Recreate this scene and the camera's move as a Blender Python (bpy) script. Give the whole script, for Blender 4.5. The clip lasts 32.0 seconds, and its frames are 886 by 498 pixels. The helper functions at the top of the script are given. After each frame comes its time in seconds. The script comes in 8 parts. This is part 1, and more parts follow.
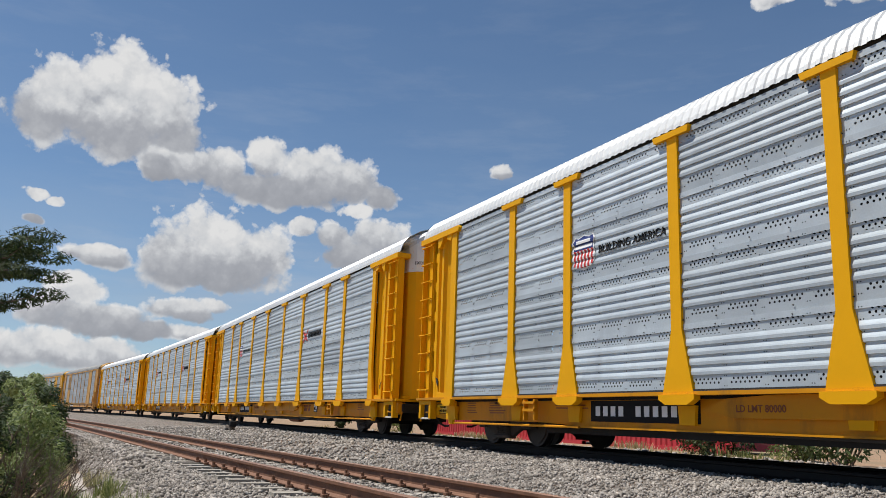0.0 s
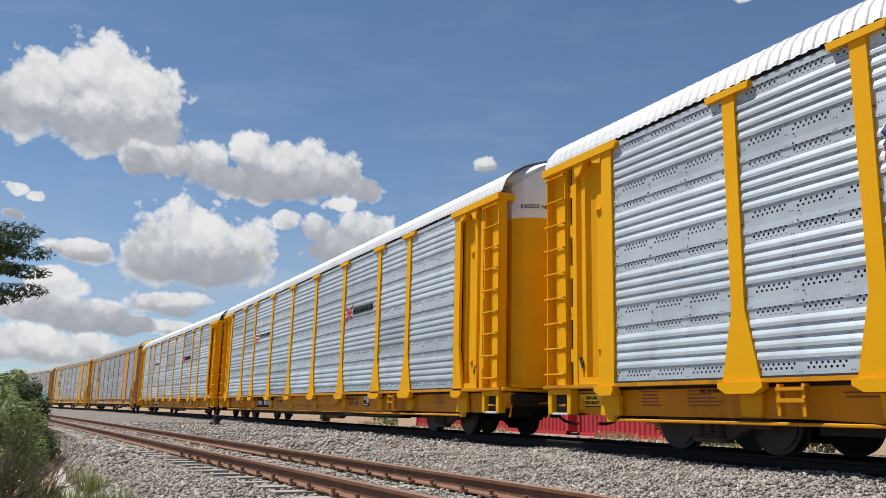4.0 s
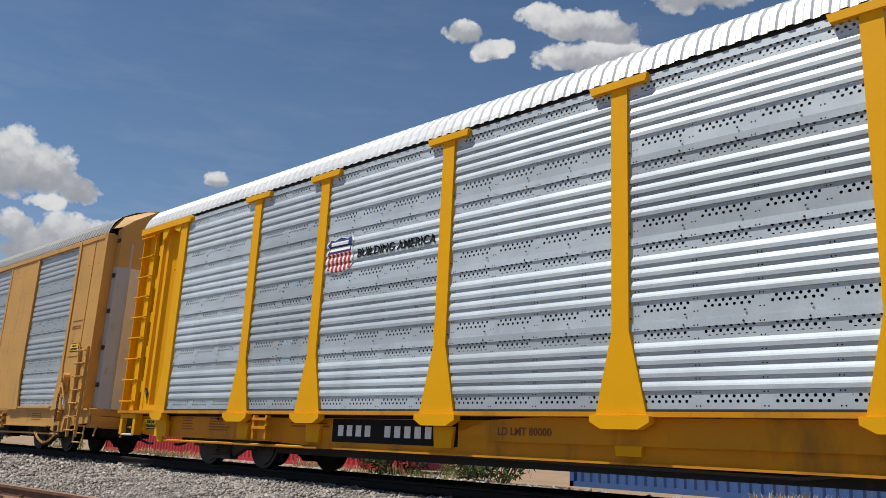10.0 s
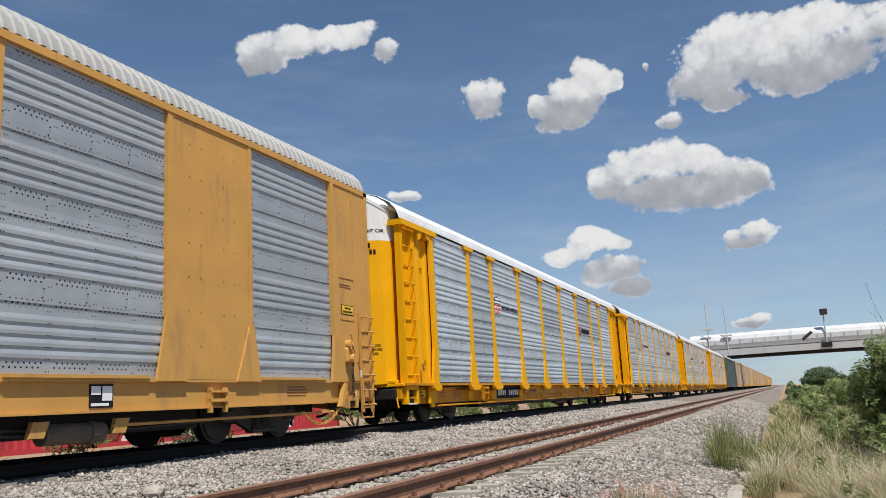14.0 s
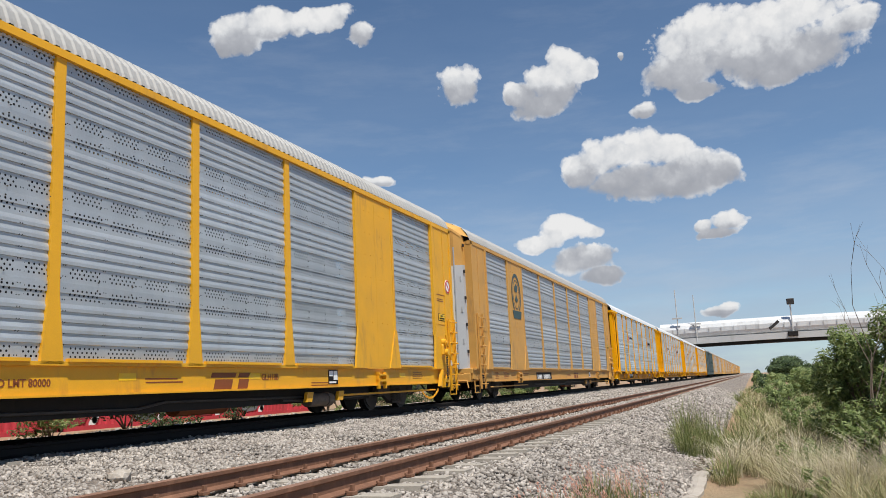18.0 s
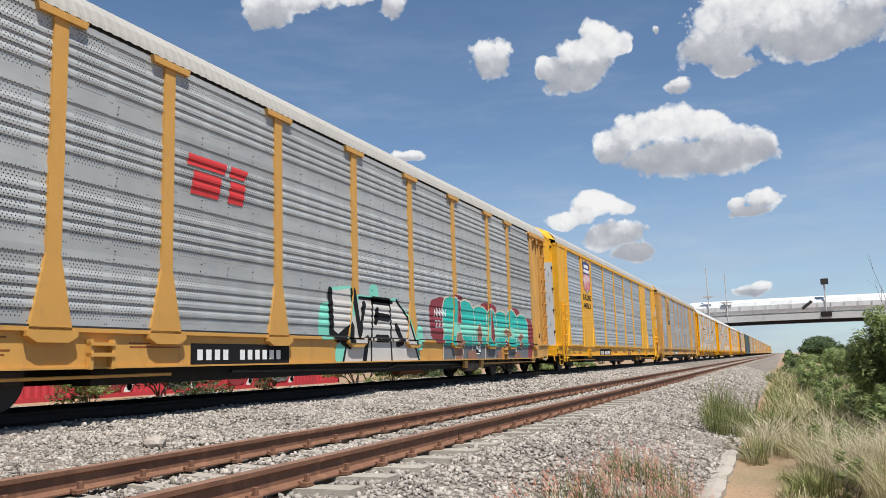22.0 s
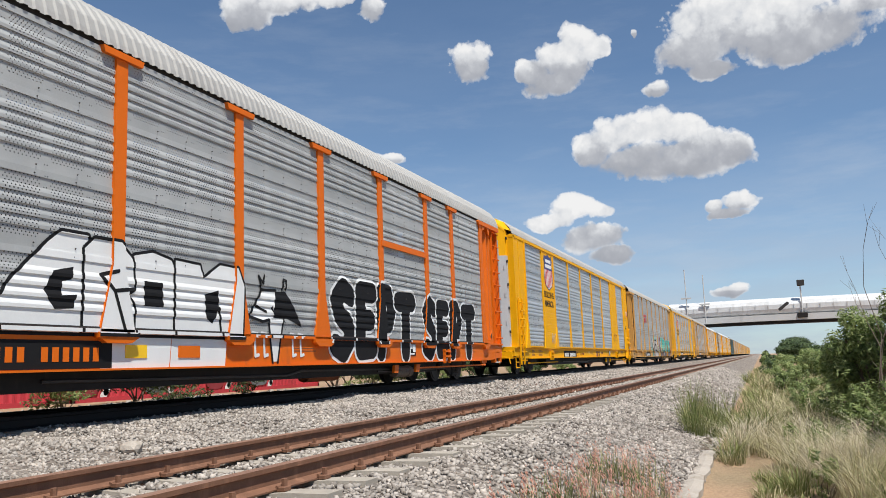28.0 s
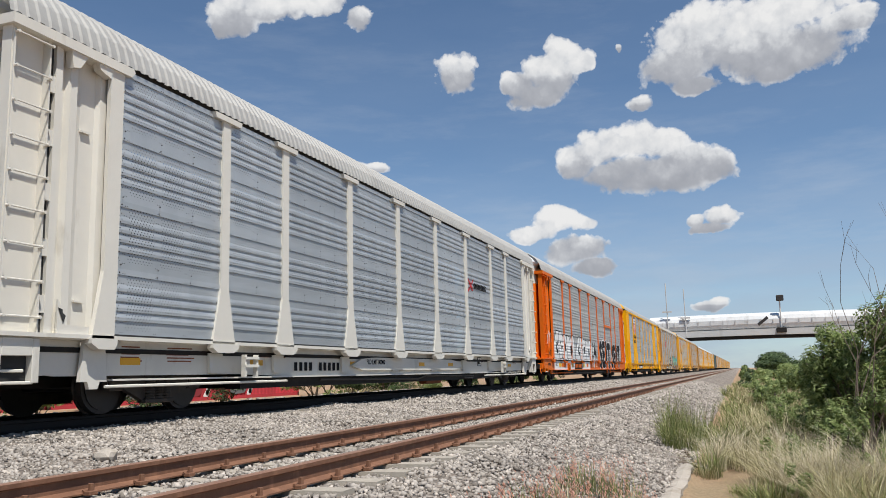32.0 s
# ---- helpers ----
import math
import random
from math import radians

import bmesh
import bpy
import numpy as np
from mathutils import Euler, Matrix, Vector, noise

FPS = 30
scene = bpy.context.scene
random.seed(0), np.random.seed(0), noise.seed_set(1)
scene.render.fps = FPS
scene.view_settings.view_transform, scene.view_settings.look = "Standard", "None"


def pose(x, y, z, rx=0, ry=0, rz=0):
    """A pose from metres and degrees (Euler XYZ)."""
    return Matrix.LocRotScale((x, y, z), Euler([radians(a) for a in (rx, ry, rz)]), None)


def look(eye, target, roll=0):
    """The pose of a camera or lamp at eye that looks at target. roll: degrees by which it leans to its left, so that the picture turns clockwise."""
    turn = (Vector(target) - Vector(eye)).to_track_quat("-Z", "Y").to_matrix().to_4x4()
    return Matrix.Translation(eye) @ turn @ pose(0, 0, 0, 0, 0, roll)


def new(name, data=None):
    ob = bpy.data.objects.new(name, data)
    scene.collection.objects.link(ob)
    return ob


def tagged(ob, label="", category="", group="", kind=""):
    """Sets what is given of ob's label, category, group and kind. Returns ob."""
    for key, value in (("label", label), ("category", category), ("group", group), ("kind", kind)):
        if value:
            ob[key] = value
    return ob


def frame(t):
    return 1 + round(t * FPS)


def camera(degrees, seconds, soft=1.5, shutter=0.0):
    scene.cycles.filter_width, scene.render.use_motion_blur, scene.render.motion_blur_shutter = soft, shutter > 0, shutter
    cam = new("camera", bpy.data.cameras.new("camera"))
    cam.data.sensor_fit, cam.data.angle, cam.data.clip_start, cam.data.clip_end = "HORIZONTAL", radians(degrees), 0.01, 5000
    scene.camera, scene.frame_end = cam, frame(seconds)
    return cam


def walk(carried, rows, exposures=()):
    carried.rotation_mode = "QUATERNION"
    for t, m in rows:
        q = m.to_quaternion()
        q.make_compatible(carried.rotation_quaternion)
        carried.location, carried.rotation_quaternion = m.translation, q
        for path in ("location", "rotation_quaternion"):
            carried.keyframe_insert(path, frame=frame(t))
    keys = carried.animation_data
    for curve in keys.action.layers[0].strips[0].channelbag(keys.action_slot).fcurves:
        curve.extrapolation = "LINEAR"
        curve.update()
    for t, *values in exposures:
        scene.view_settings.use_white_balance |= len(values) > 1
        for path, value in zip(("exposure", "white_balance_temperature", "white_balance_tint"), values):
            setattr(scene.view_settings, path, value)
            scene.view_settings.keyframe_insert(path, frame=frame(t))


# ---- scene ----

import itertools
from math import sin, cos, tan, pi, atan, atan2, hypot

# ------------------------------------------------------------ camera
ARM, EYE_Z = 0.77, 0.44         # the camera is held at arm's length and turns about the holder; z = 0 is the top of the rails under the train
cam = camera(57.33, 32.0, soft=0.75)
TURNS = (   # seconds, yaw, pitch, roll
    (0, 64.63, 11.95, -1.95),
    (0.5, 64.03, 11.95, -1.55),
    (1, 63.83, 11.85, -1.55),
    (1.5, 63.93, 11.85, -1.45),
    (2, 64.13, 11.75, -1.26),
    (2.5, 64.23, 11.65, -1.06),
    (3, 64.23, 11.65, -1.16),
    (3.5, 63.93, 11.55, -1.26),
    (4, 63.63, 11.45, -1.36),
    (4.5, 63.53, 10.85, -1.46),
    (6.5, 61.13, 10.05, -1.57),
    (7, 60.03, 10.65, -1.77),
    (7.5, 58.33, 11.25, -2.18),
    (8, 57.23, 11.75, -2.28),
    (8.5, 57.13, 11.75, -2.38),
    (9, 56.03, 11.75, -2.48),
    (9.5, 51.80, 12.34, -2.91),
    (10, 43.68, 14.06, -2.79),
    (10.5, 30.68, 15.59, -1.99),
    (11, 13.58, 17.04, -0.72),
    (11.5, -7.61, 18.18, 1.50),
    (12, -30.02, 16.49, 3.14),
    (12.5, -49.71, 13.70, 2.87),
    (13, -60.86, 12.36, 2.62),
    (13.5, -65.45, 11.05, 3.00),
    (14, -67.33, 10.81, 3.17),
    (14.5, -67.80, 10.77, 3.35),
    (16.5, -69.15, 10.58, 2.56),
    (17, -69.46, 10.25, 1.91),
    (17.5, -69.84, 9.96, 2.14),
    (18, -69.30, 9.74, 2.83),
    (18.5, -67.88, 9.45, 3.00),
    (19, -67.49, 9.36, 3.07),
    (19.5, -67.37, 9.34, 2.98),
    (20, -67.45, 9.27, 2.81),
    (20.5, -67.36, 9.20, 2.55),
    (21, -67.34, 9.15, 2.43),
    (21.5, -67.37, 8.62, 1.97),
    (22, -67.37, 8.03, 1.78),
    (22.5, -67.42, 7.87, 1.58),
    (23, -67.75, 7.83, 1.30),
    (23.5, -68.12, 7.78, 1.38),
    (24, -68.07, 7.72, 1.43),
    (24.5, -67.91, 7.71, 1.66),
    (25, -68.16, 7.65, 1.64),
    (25.5, -68.85, 7.59, 1.24),
    (27.5, -68.94, 7.96, 1.87),
    (28, -68.74, 8.17, 2.13),
    (28.5, -68.94, 8.12, 2.23),
    (29, -69.69, 8.05, 1.98),
    (29.5, -70.02, 8.00, 1.95),
    (30, -70.24, 8.08, 2.11),
    (30.5, -70.35, 8.07, 2.15),
    (31, -70.23, 8.17, 2.08),
    (31.5, -70.13, 8.50, 1.84),
    (32, -70.06, 8.85, 1.44),
)
walk(cam, [(t, pose(-ARM * sin(radians(y)), ARM * cos(radians(y)), EYE_Z, 90 + p, r, y)) for t, y, p, r in TURNS],
     exposures=((0.0, 0.04), (1.0, 0.24), (2.0, 0.08), (4.0, 0.16), (7.0, 0.14), (8.0, 0.26), (9.0, 0.14), (10.0, -0.04), (11.0, -0.25), (12.0, 0.0), (13.0, 0.12), (16.5, 0.16), (18.5, 0.22), (22.0, 0.31), (29.0, 0.28), (32.0, 0.20)))

# ------------------------------------------------------------ light
SUN_DIR = Vector((-0.27, -0.33, 0.905)).normalized()
SUN_EL = math.asin(SUN_DIR.z)
SUN_ROT = atan2(SUN_DIR.x, SUN_DIR.y)
sun = new("sun", bpy.data.lights.new("sun", "SUN"))
sun.data.energy, sun.data.angle, sun.data.color = 5.0, radians(0.53), (1.0, 0.965, 0.90)
sun.matrix_world = look((0, 0, 60), Vector((0, 0, 60)) - SUN_DIR)


class Nodes:
    """A thin wrapper to write node trees as expressions."""

    def __init__(self, tree):
        self.tree = tree
        tree.nodes.clear()

    def add(self, kind, inputs=(), out=0, **props):
        n = self.tree.nodes.new(kind)
        for k, v in props.items():
            setattr(n, k, v)
        items = inputs.items() if isinstance(inputs, dict) else enumerate(inputs)
        for k, v in items:
            if v is None:
                continue
            if isinstance(v, bpy.types.NodeSocket):
                self.tree.links.new(v, n.inputs[k])
            else:
                n.inputs[k].default_value = v
        return n.outputs[out]

    def m(self, op, *a, clamp=False):
        return self.add("ShaderNodeMath", a, operation=op, use_clamp=clamp)

    def v(self, op, *a, out=0):
        return self.add("ShaderNodeVectorMath", a, out=out, operation=op)

    def ramp(self, x, stops, ease="LINEAR"):
        n = self.tree.nodes.new("ShaderNodeValToRGB")
        n.color_ramp.interpolation = ease
        e = n.color_ramp.elements
        while len(e) < len(stops):
            e.new(0.5)
        for el, (p, c) in zip(e, stops):
            el.position = p
            el.color = (c, c, c, 1) if isinstance(c, (int, float)) else (*c, 1)
        self.tree.links.new(x, n.inputs[0])
        return n.outputs[0]

    def mix(self, fac, a, b, kind="RGBA", blend="MIX"):
        n = self.tree.nodes.new("ShaderNodeMix")
        n.data_type = kind
        if kind == "RGBA":
            n.blend_type = blend
        ia, ib, o = (6, 7, 2) if kind == "RGBA" else (2, 3, 0)
        for k, val in ((0, fac), (ia, a), (ib, b)):
            if isinstance(val, bpy.types.NodeSocket):
                self.tree.links.new(val, n.inputs[k])
            else:
                n.inputs[k].default_value = (*val, 1) if isinstance(val, tuple) and len(val) == 3 else val
        return n.outputs[o]

    def noise(self, vec, scale, detail=4.0, rough=0.55, out=0):
        return self.add("ShaderNodeTexNoise", {"Vector": vec, "Scale": scale, "Detail": detail, "Roughness": rough}, out=out)


# Cumulus clouds: each is a set of round heads, (azimuth, elevation, half width, half height) in degrees.
# Azimuth is counted from +y towards -x.
CLOUDS = []
CLOUDS.append(((88.1, 21.1, 3.4, 2.4), (91.3, 19.6, 3.6, 2.3), (85.5, 19.8, 2.8, 2.4), (84.3, 18.1, 2.0, 2.1), (88.2, 18.2, 3.5, 2.1), (92.9, 18.3, 2.6, 1.8), (85.1, 16.0, 1.4, 1.3)))
CLOUDS.append(((81.6, 16.5, 2.1, 1.4), (77.9, 17.7, 1.6, 1.6), (75.0, 16.8, 2.2, 1.7), (72.1, 16.3, 2.5, 1.6), (69.7, 15.2, 1.3, 0.9), (76.9, 15.4, 5.4, 1.2), (84.3, 16.6, 2.4, 1.5)))
CLOUDS.append(((81.8, 11.1, 3.7, 2.4), (78.1, 10.8, 2.3, 2.1), (83.9, 10.5, 1.9, 1.9), (80.9, 9.4, 4.8, 1.5)))
CLOUDS.append(((75.2, 13.0, 1.3, 0.7), (72.9, 12.4, 1.5, 0.9), (69.8, 12.6, 2.4, 1.1), (71.5, 11.2, 2.6, 1.0), (71.4, 14.2, 1.0, 0.5)))
CLOUDS.append(((88.4, 9.9, 2.0, 0.8), (89.8, 9.8, 0.9, 0.4)))
CLOUDS.append(((89.7, 7.4, 2.1, 1.0), (90.9, 6.1, 2.3, 1.3), (87.9, 5.6, 3.3, 1.2), (85.2, 5.0, 2.3, 0.7)))
CLOUDS.append(((82.6, 6.5, 2.4, 0.8), (80.7, 7.1, 1.3, 0.5)))
CLOUDS.append(((92.6, 13.3, 1.1, 0.4), (91.1, 13.0, 0.8, 0.3), (92.4, 11.6, 0.7, 0.4)))
CLOUDS.append(((61.0, 17.3, 0.8, 0.5),))
CLOUDS.append(((-79.3, 22.1, 1.3, 0.9), (-80.5, 21.3, 1.0, 0.9), (-77.7, 20.9, 1.4, 1.0), (-76.1, 20.0, 1.3, 0.8), (-77.5, 19.1, 2.1, 0.9), (-78.6, 20.3, 1.8, 1.6)))
CLOUDS.append(((-84.8, 18.1, 1.0, 0.6),))
CLOUDS.append(((-83.5, 21.9, 0.3, 0.3),))
CLOUDS.append(((-85.2, 15.6, 2.5, 1.2), (-82.1, 15.3, 2.0, 1.2), (-87.6, 14.1, 2.2, 1.2), (-89.5, 13.5, 1.4, 1.1), (-80.2, 14.4, 1.4, 1.3), (-84.5, 13.3, 5.3, 1.2)))
CLOUDS.append(((-88.7, 22.2, 3.2, 1.8), (-87.5, 20.4, 2.3, 1.4), (-92.0, 21.0, 4.0, 1.8), (-95.8, 20.3, 2.9, 1.5), (-93.5, 19.5, 2.4, 1.0), (-98.4, 21.4, 1.8, 0.8), (-88.4, 18.9, 1.6, 0.6), (-93.8, 22.6, 4.6, 1.2)))
CLOUDS.append(((-78.6, 10.6, 1.7, 0.9), (-76.7, 9.8, 2.0, 0.6), (-80.2, 10.3, 1.0, 0.6), (-79.8, 8.4, 2.4, 1.0), (-81.0, 7.0, 1.6, 0.6)))
CLOUDS.append(((-89.7, 10.1, 1.1, 0.7), (-88.0, 9.9, 0.8, 0.5), (-88.8, 9.3, 1.5, 0.4)))
CLOUDS.append(((-55.2, 24.5, 1.7, 1.4), (-58.0, 25.4, 2.6, 1.1), (-61.8, 25.8, 2.2, 0.9), (-64.5, 24.7, 1.1, 0.7), (-54.3, 23.7, 0.6, 0.7)))
CLOUDS.append(((-65.4, 14.6, 1.0, 0.4),))
CLOUDS.append(((41.4, 28.0, 1.50, 0.77), (33.9, 27.5, 4.01, 1.03), (29.2, 26.9, 2.04, 0.61)))
CLOUDS.append(((43.5, 29.1, 1.57, 0.79), (37.8, 30.1, 1.90, 0.85), (34.5, 29.5, 3.15, 1.03), (32.4, 28.9, 2.42, 0.92)))
CLOUDS.append(((25.0, 31.5, 4.72, 1.65), (16.5, 31.9, 2.66, 1.05), (20.6, 33.1, 3.95, 1.10)))
CLOUDS.append(((-11.7, 33.0, 2.65, 1.33), (-17.4, 32.6, 5.55, 1.87), (-22.4, 31.1, 2.86, 0.87)))
CLOUDS.append(((-71.4, 21.0, 1.5, 1.3),))
CLOUDS.append(((-88.4, 4.2, 1.07, 0.38),))
CLOUDS.append(((88.7, 3.4, 4.3, 1.2), (91.6, 3.6, 3.5, 1.3), (84.5, 2.6, 4.1, 1.0)))
CLOUDS.append(((81.8, 5.0, 2.4, 0.7),))


def make_sky():
    world = bpy.data.worlds.new("sky")
    scene.world = world
    world.use_nodes = True
    n = Nodes(world.node_tree)
    way = n.add("ShaderNodeTexCoord")
    sky = n.add("ShaderNodeTexSky", sky_type="NISHITA", sun_disc=False, sun_elevation=SUN_EL, sun_rotation=SUN_ROT,
                altitude=1800.0, air_density=1.0, dust_density=0.25, ozone_density=1.4)

    group = bpy.data.node_groups.new("cloud_density", "ShaderNodeTree")
    group.interface.new_socket("Vector", in_out="INPUT", socket_type="NodeSocketVector")
    for out in ("Mass", "Billow", "Rise"):
        group.interface.new_socket(out, in_out="OUTPUT", socket_type="NodeSocketFloat")
    g = Nodes(group)
    vec = g.add("NodeGroupInput")
    sep = g.tree.nodes.new("ShaderNodeSeparateXYZ")
    g.tree.links.new(vec, sep.inputs[0])
    az = g.m("MULTIPLY", g.m("ARCTAN2", g.m("MULTIPLY", sep.outputs[0], -1.0), sep.outputs[1]), 57.2958)
    el = g.m("MULTIPLY", g.m("ARCSINE", sep.outputs[2]), 57.2958)
    lump = g.noise(vec, 16.0, 4.0, 0.55, out=1)          # the outline is pushed about in lumps
    warp = g.v("MULTIPLY", g.v("SUBTRACT", lump, (0.5, 0.5, 0.5)), (2.0, 1.5, 0.0))
    at = g.v("ADD", g.add("ShaderNodeCombineXYZ", (az, el, 0.0)), warp)
    best, rise = None, None
    for heads in CLOUDS:
        near = None
        for a, e, ra, re in heads:
            d = g.v("LENGTH", g.v("MULTIPLY_ADD", at, (1 / ra, 1 / re, 0), (-a / ra, -e / re, 0)), out=1)
            near = d if near is None else g.m("SMOOTH_MIN", near, d, 0.18)
        # how high in its cloud a place lies: flat grey bases, white tops
        base, top = min(e - re for _, e, _, re in heads), max(e + re for _, e, _, re in heads)
        up = g.m("MULTIPLY_ADD", el, 1 / (top - base), -base / (top - base))
        if best is None:
            best, rise = near, up
        else:
            rise = g.mix(g.m("MULTIPLY_ADD", g.m("SUBTRACT", best, near), 2.5, 0.5, clamp=True), rise, up, "FLOAT")
            best = g.m("MINIMUM", best, near)
    mass = g.m("MINIMUM", g.m("SUBTRACT", 1.12, best), 0.62)
    wind = g.v("ADD", vec, g.v("MULTIPLY", g.noise(vec, 60.0, 3.0, 0.6, out=1), (0.016, 0.016, 0.016)))
    billow = g.m("MULTIPLY", g.m("SUBTRACT", g.noise(vec, 90.0, 6.0, 0.62), 0.5), 0.36)
    for size, k in ((30.0, 0.60), (72.0, 0.30), (170.0, 0.13)):
        cell = g.add("ShaderNodeTexVoronoi", {"Vector": wind, "Scale": size, "Smoothness": 0.35}, feature="SMOOTH_F1")
        billow = g.m("MULTIPLY_ADD", g.m("SUBTRACT", 0.48, cell), k, billow)
    go = g.tree.nodes.new("NodeGroupOutput")
    for i, o in enumerate((mass, billow, rise)):
        g.tree.links.new(o, go.inputs[i])

    def density(v):
        k = n.tree.nodes.new("ShaderNodeGroup")
        k.node_tree = group
        n.tree.links.new(v, k.inputs[0])
        return k.outputs

    m0, b0, rise = density(way)[:3]
    b1 = density(n.v("NORMALIZE", n.v("ADD", way, (-0.006, -0.006, 0.018))))[1]
    puff = n.m("MAXIMUM", b0, -0.30)
    cover = n.ramp(n.m("ADD", m0, n.m("MULTIPLY", puff, 1.05)), ((0.0, 0.0), (0.09, 0.45), (0.22, 0.92), (0.40, 1.0)))
    tall = n.ramp(n.m("MULTIPLY_ADD", b0, 0.30, rise), ((0.05, 0.06), (0.36, 0.24), (0.66, 0.78), (0.92, 1.0)), "EASE")
    thin_rim = n.ramp(m0, ((0.02, 0.30), (0.34, 0.0)), "EASE")
    relief = n.m("MULTIPLY", n.m("SUBTRACT", b0, b1), n.m("MULTIPLY_ADD", tall, 0.45, 0.14))
    lit = n.m("ADD", n.m("ADD", relief, thin_rim), n.m("MULTIPLY_ADD", tall, 0.74, 0.16), clamp=True)
    tone = n.ramp(lit, ((0.0, (0.34, 0.36, 0.41)), (0.30, (0.50, 0.52, 0.57)), (0.62, (0.80, 0.82, 0.85)), (0.92, (1.0, 1.0, 1.0))))
    clouds = n.v("MULTIPLY", tone, (CLOUD_LIGHT,) * 3)
    # thin haze whitens the sky towards the horizon
    up = n.tree.nodes.new("ShaderNodeSeparateXYZ")
    n.tree.links.new(way, up.inputs[0])
    low = n.ramp(up.outputs[2], ((0.0, 1.0), (0.10, 0.62), (0.28, 0.12), (0.6, 0.0)), "EASE")
    veil = n.noise(n.v("MULTIPLY", way, (2.0, 2.0, 9.0)), 2.2, 6.0, 0.6)
    low = n.m("MULTIPLY", low, n.ramp(veil, ((0.30, 0.35), (0.65, 1.0))))
    base = n.mix(low, n.v("MULTIPLY", sky, SKY_TINT), tuple(c * CLOUD_LIGHT for c in (0.47, 0.57, 0.72)))
    thin = n.ramp(n.noise(n.v("MULTIPLY", way, (1.6, 1.6, 8.0)), 3.1, 8.0, 0.62), ((0.50, 0.0), (0.74, 0.22)))
    thin = n.m("MULTIPLY", thin, n.ramp(up.outputs[2], ((0.02, 0.6), (0.14, 1.0), (0.34, 0.55), (0.60, 0.1))))
    base = n.mix(thin, base, tuple(c * CLOUD_LIGHT for c in (0.74, 0.78, 0.84)))
    col = n.mix(cover, base, clouds)
    bg = n.add("ShaderNodeBackground", {"Color": col, "Strength": SKY_STRENGTH})
    wo = n.tree.nodes.new("ShaderNodeOutputWorld")
    n.tree.links.new(bg, wo.inputs[0])
    world.cycles.sampling_method = "MANUAL"
    world.cycles.sample_map_resolution = 256


SKY_STRENGTH = 0.090
CLOUD_LIGHT = 8.0
SKY_TINT = (0.88, 1.0, 1.05)
make_sky()


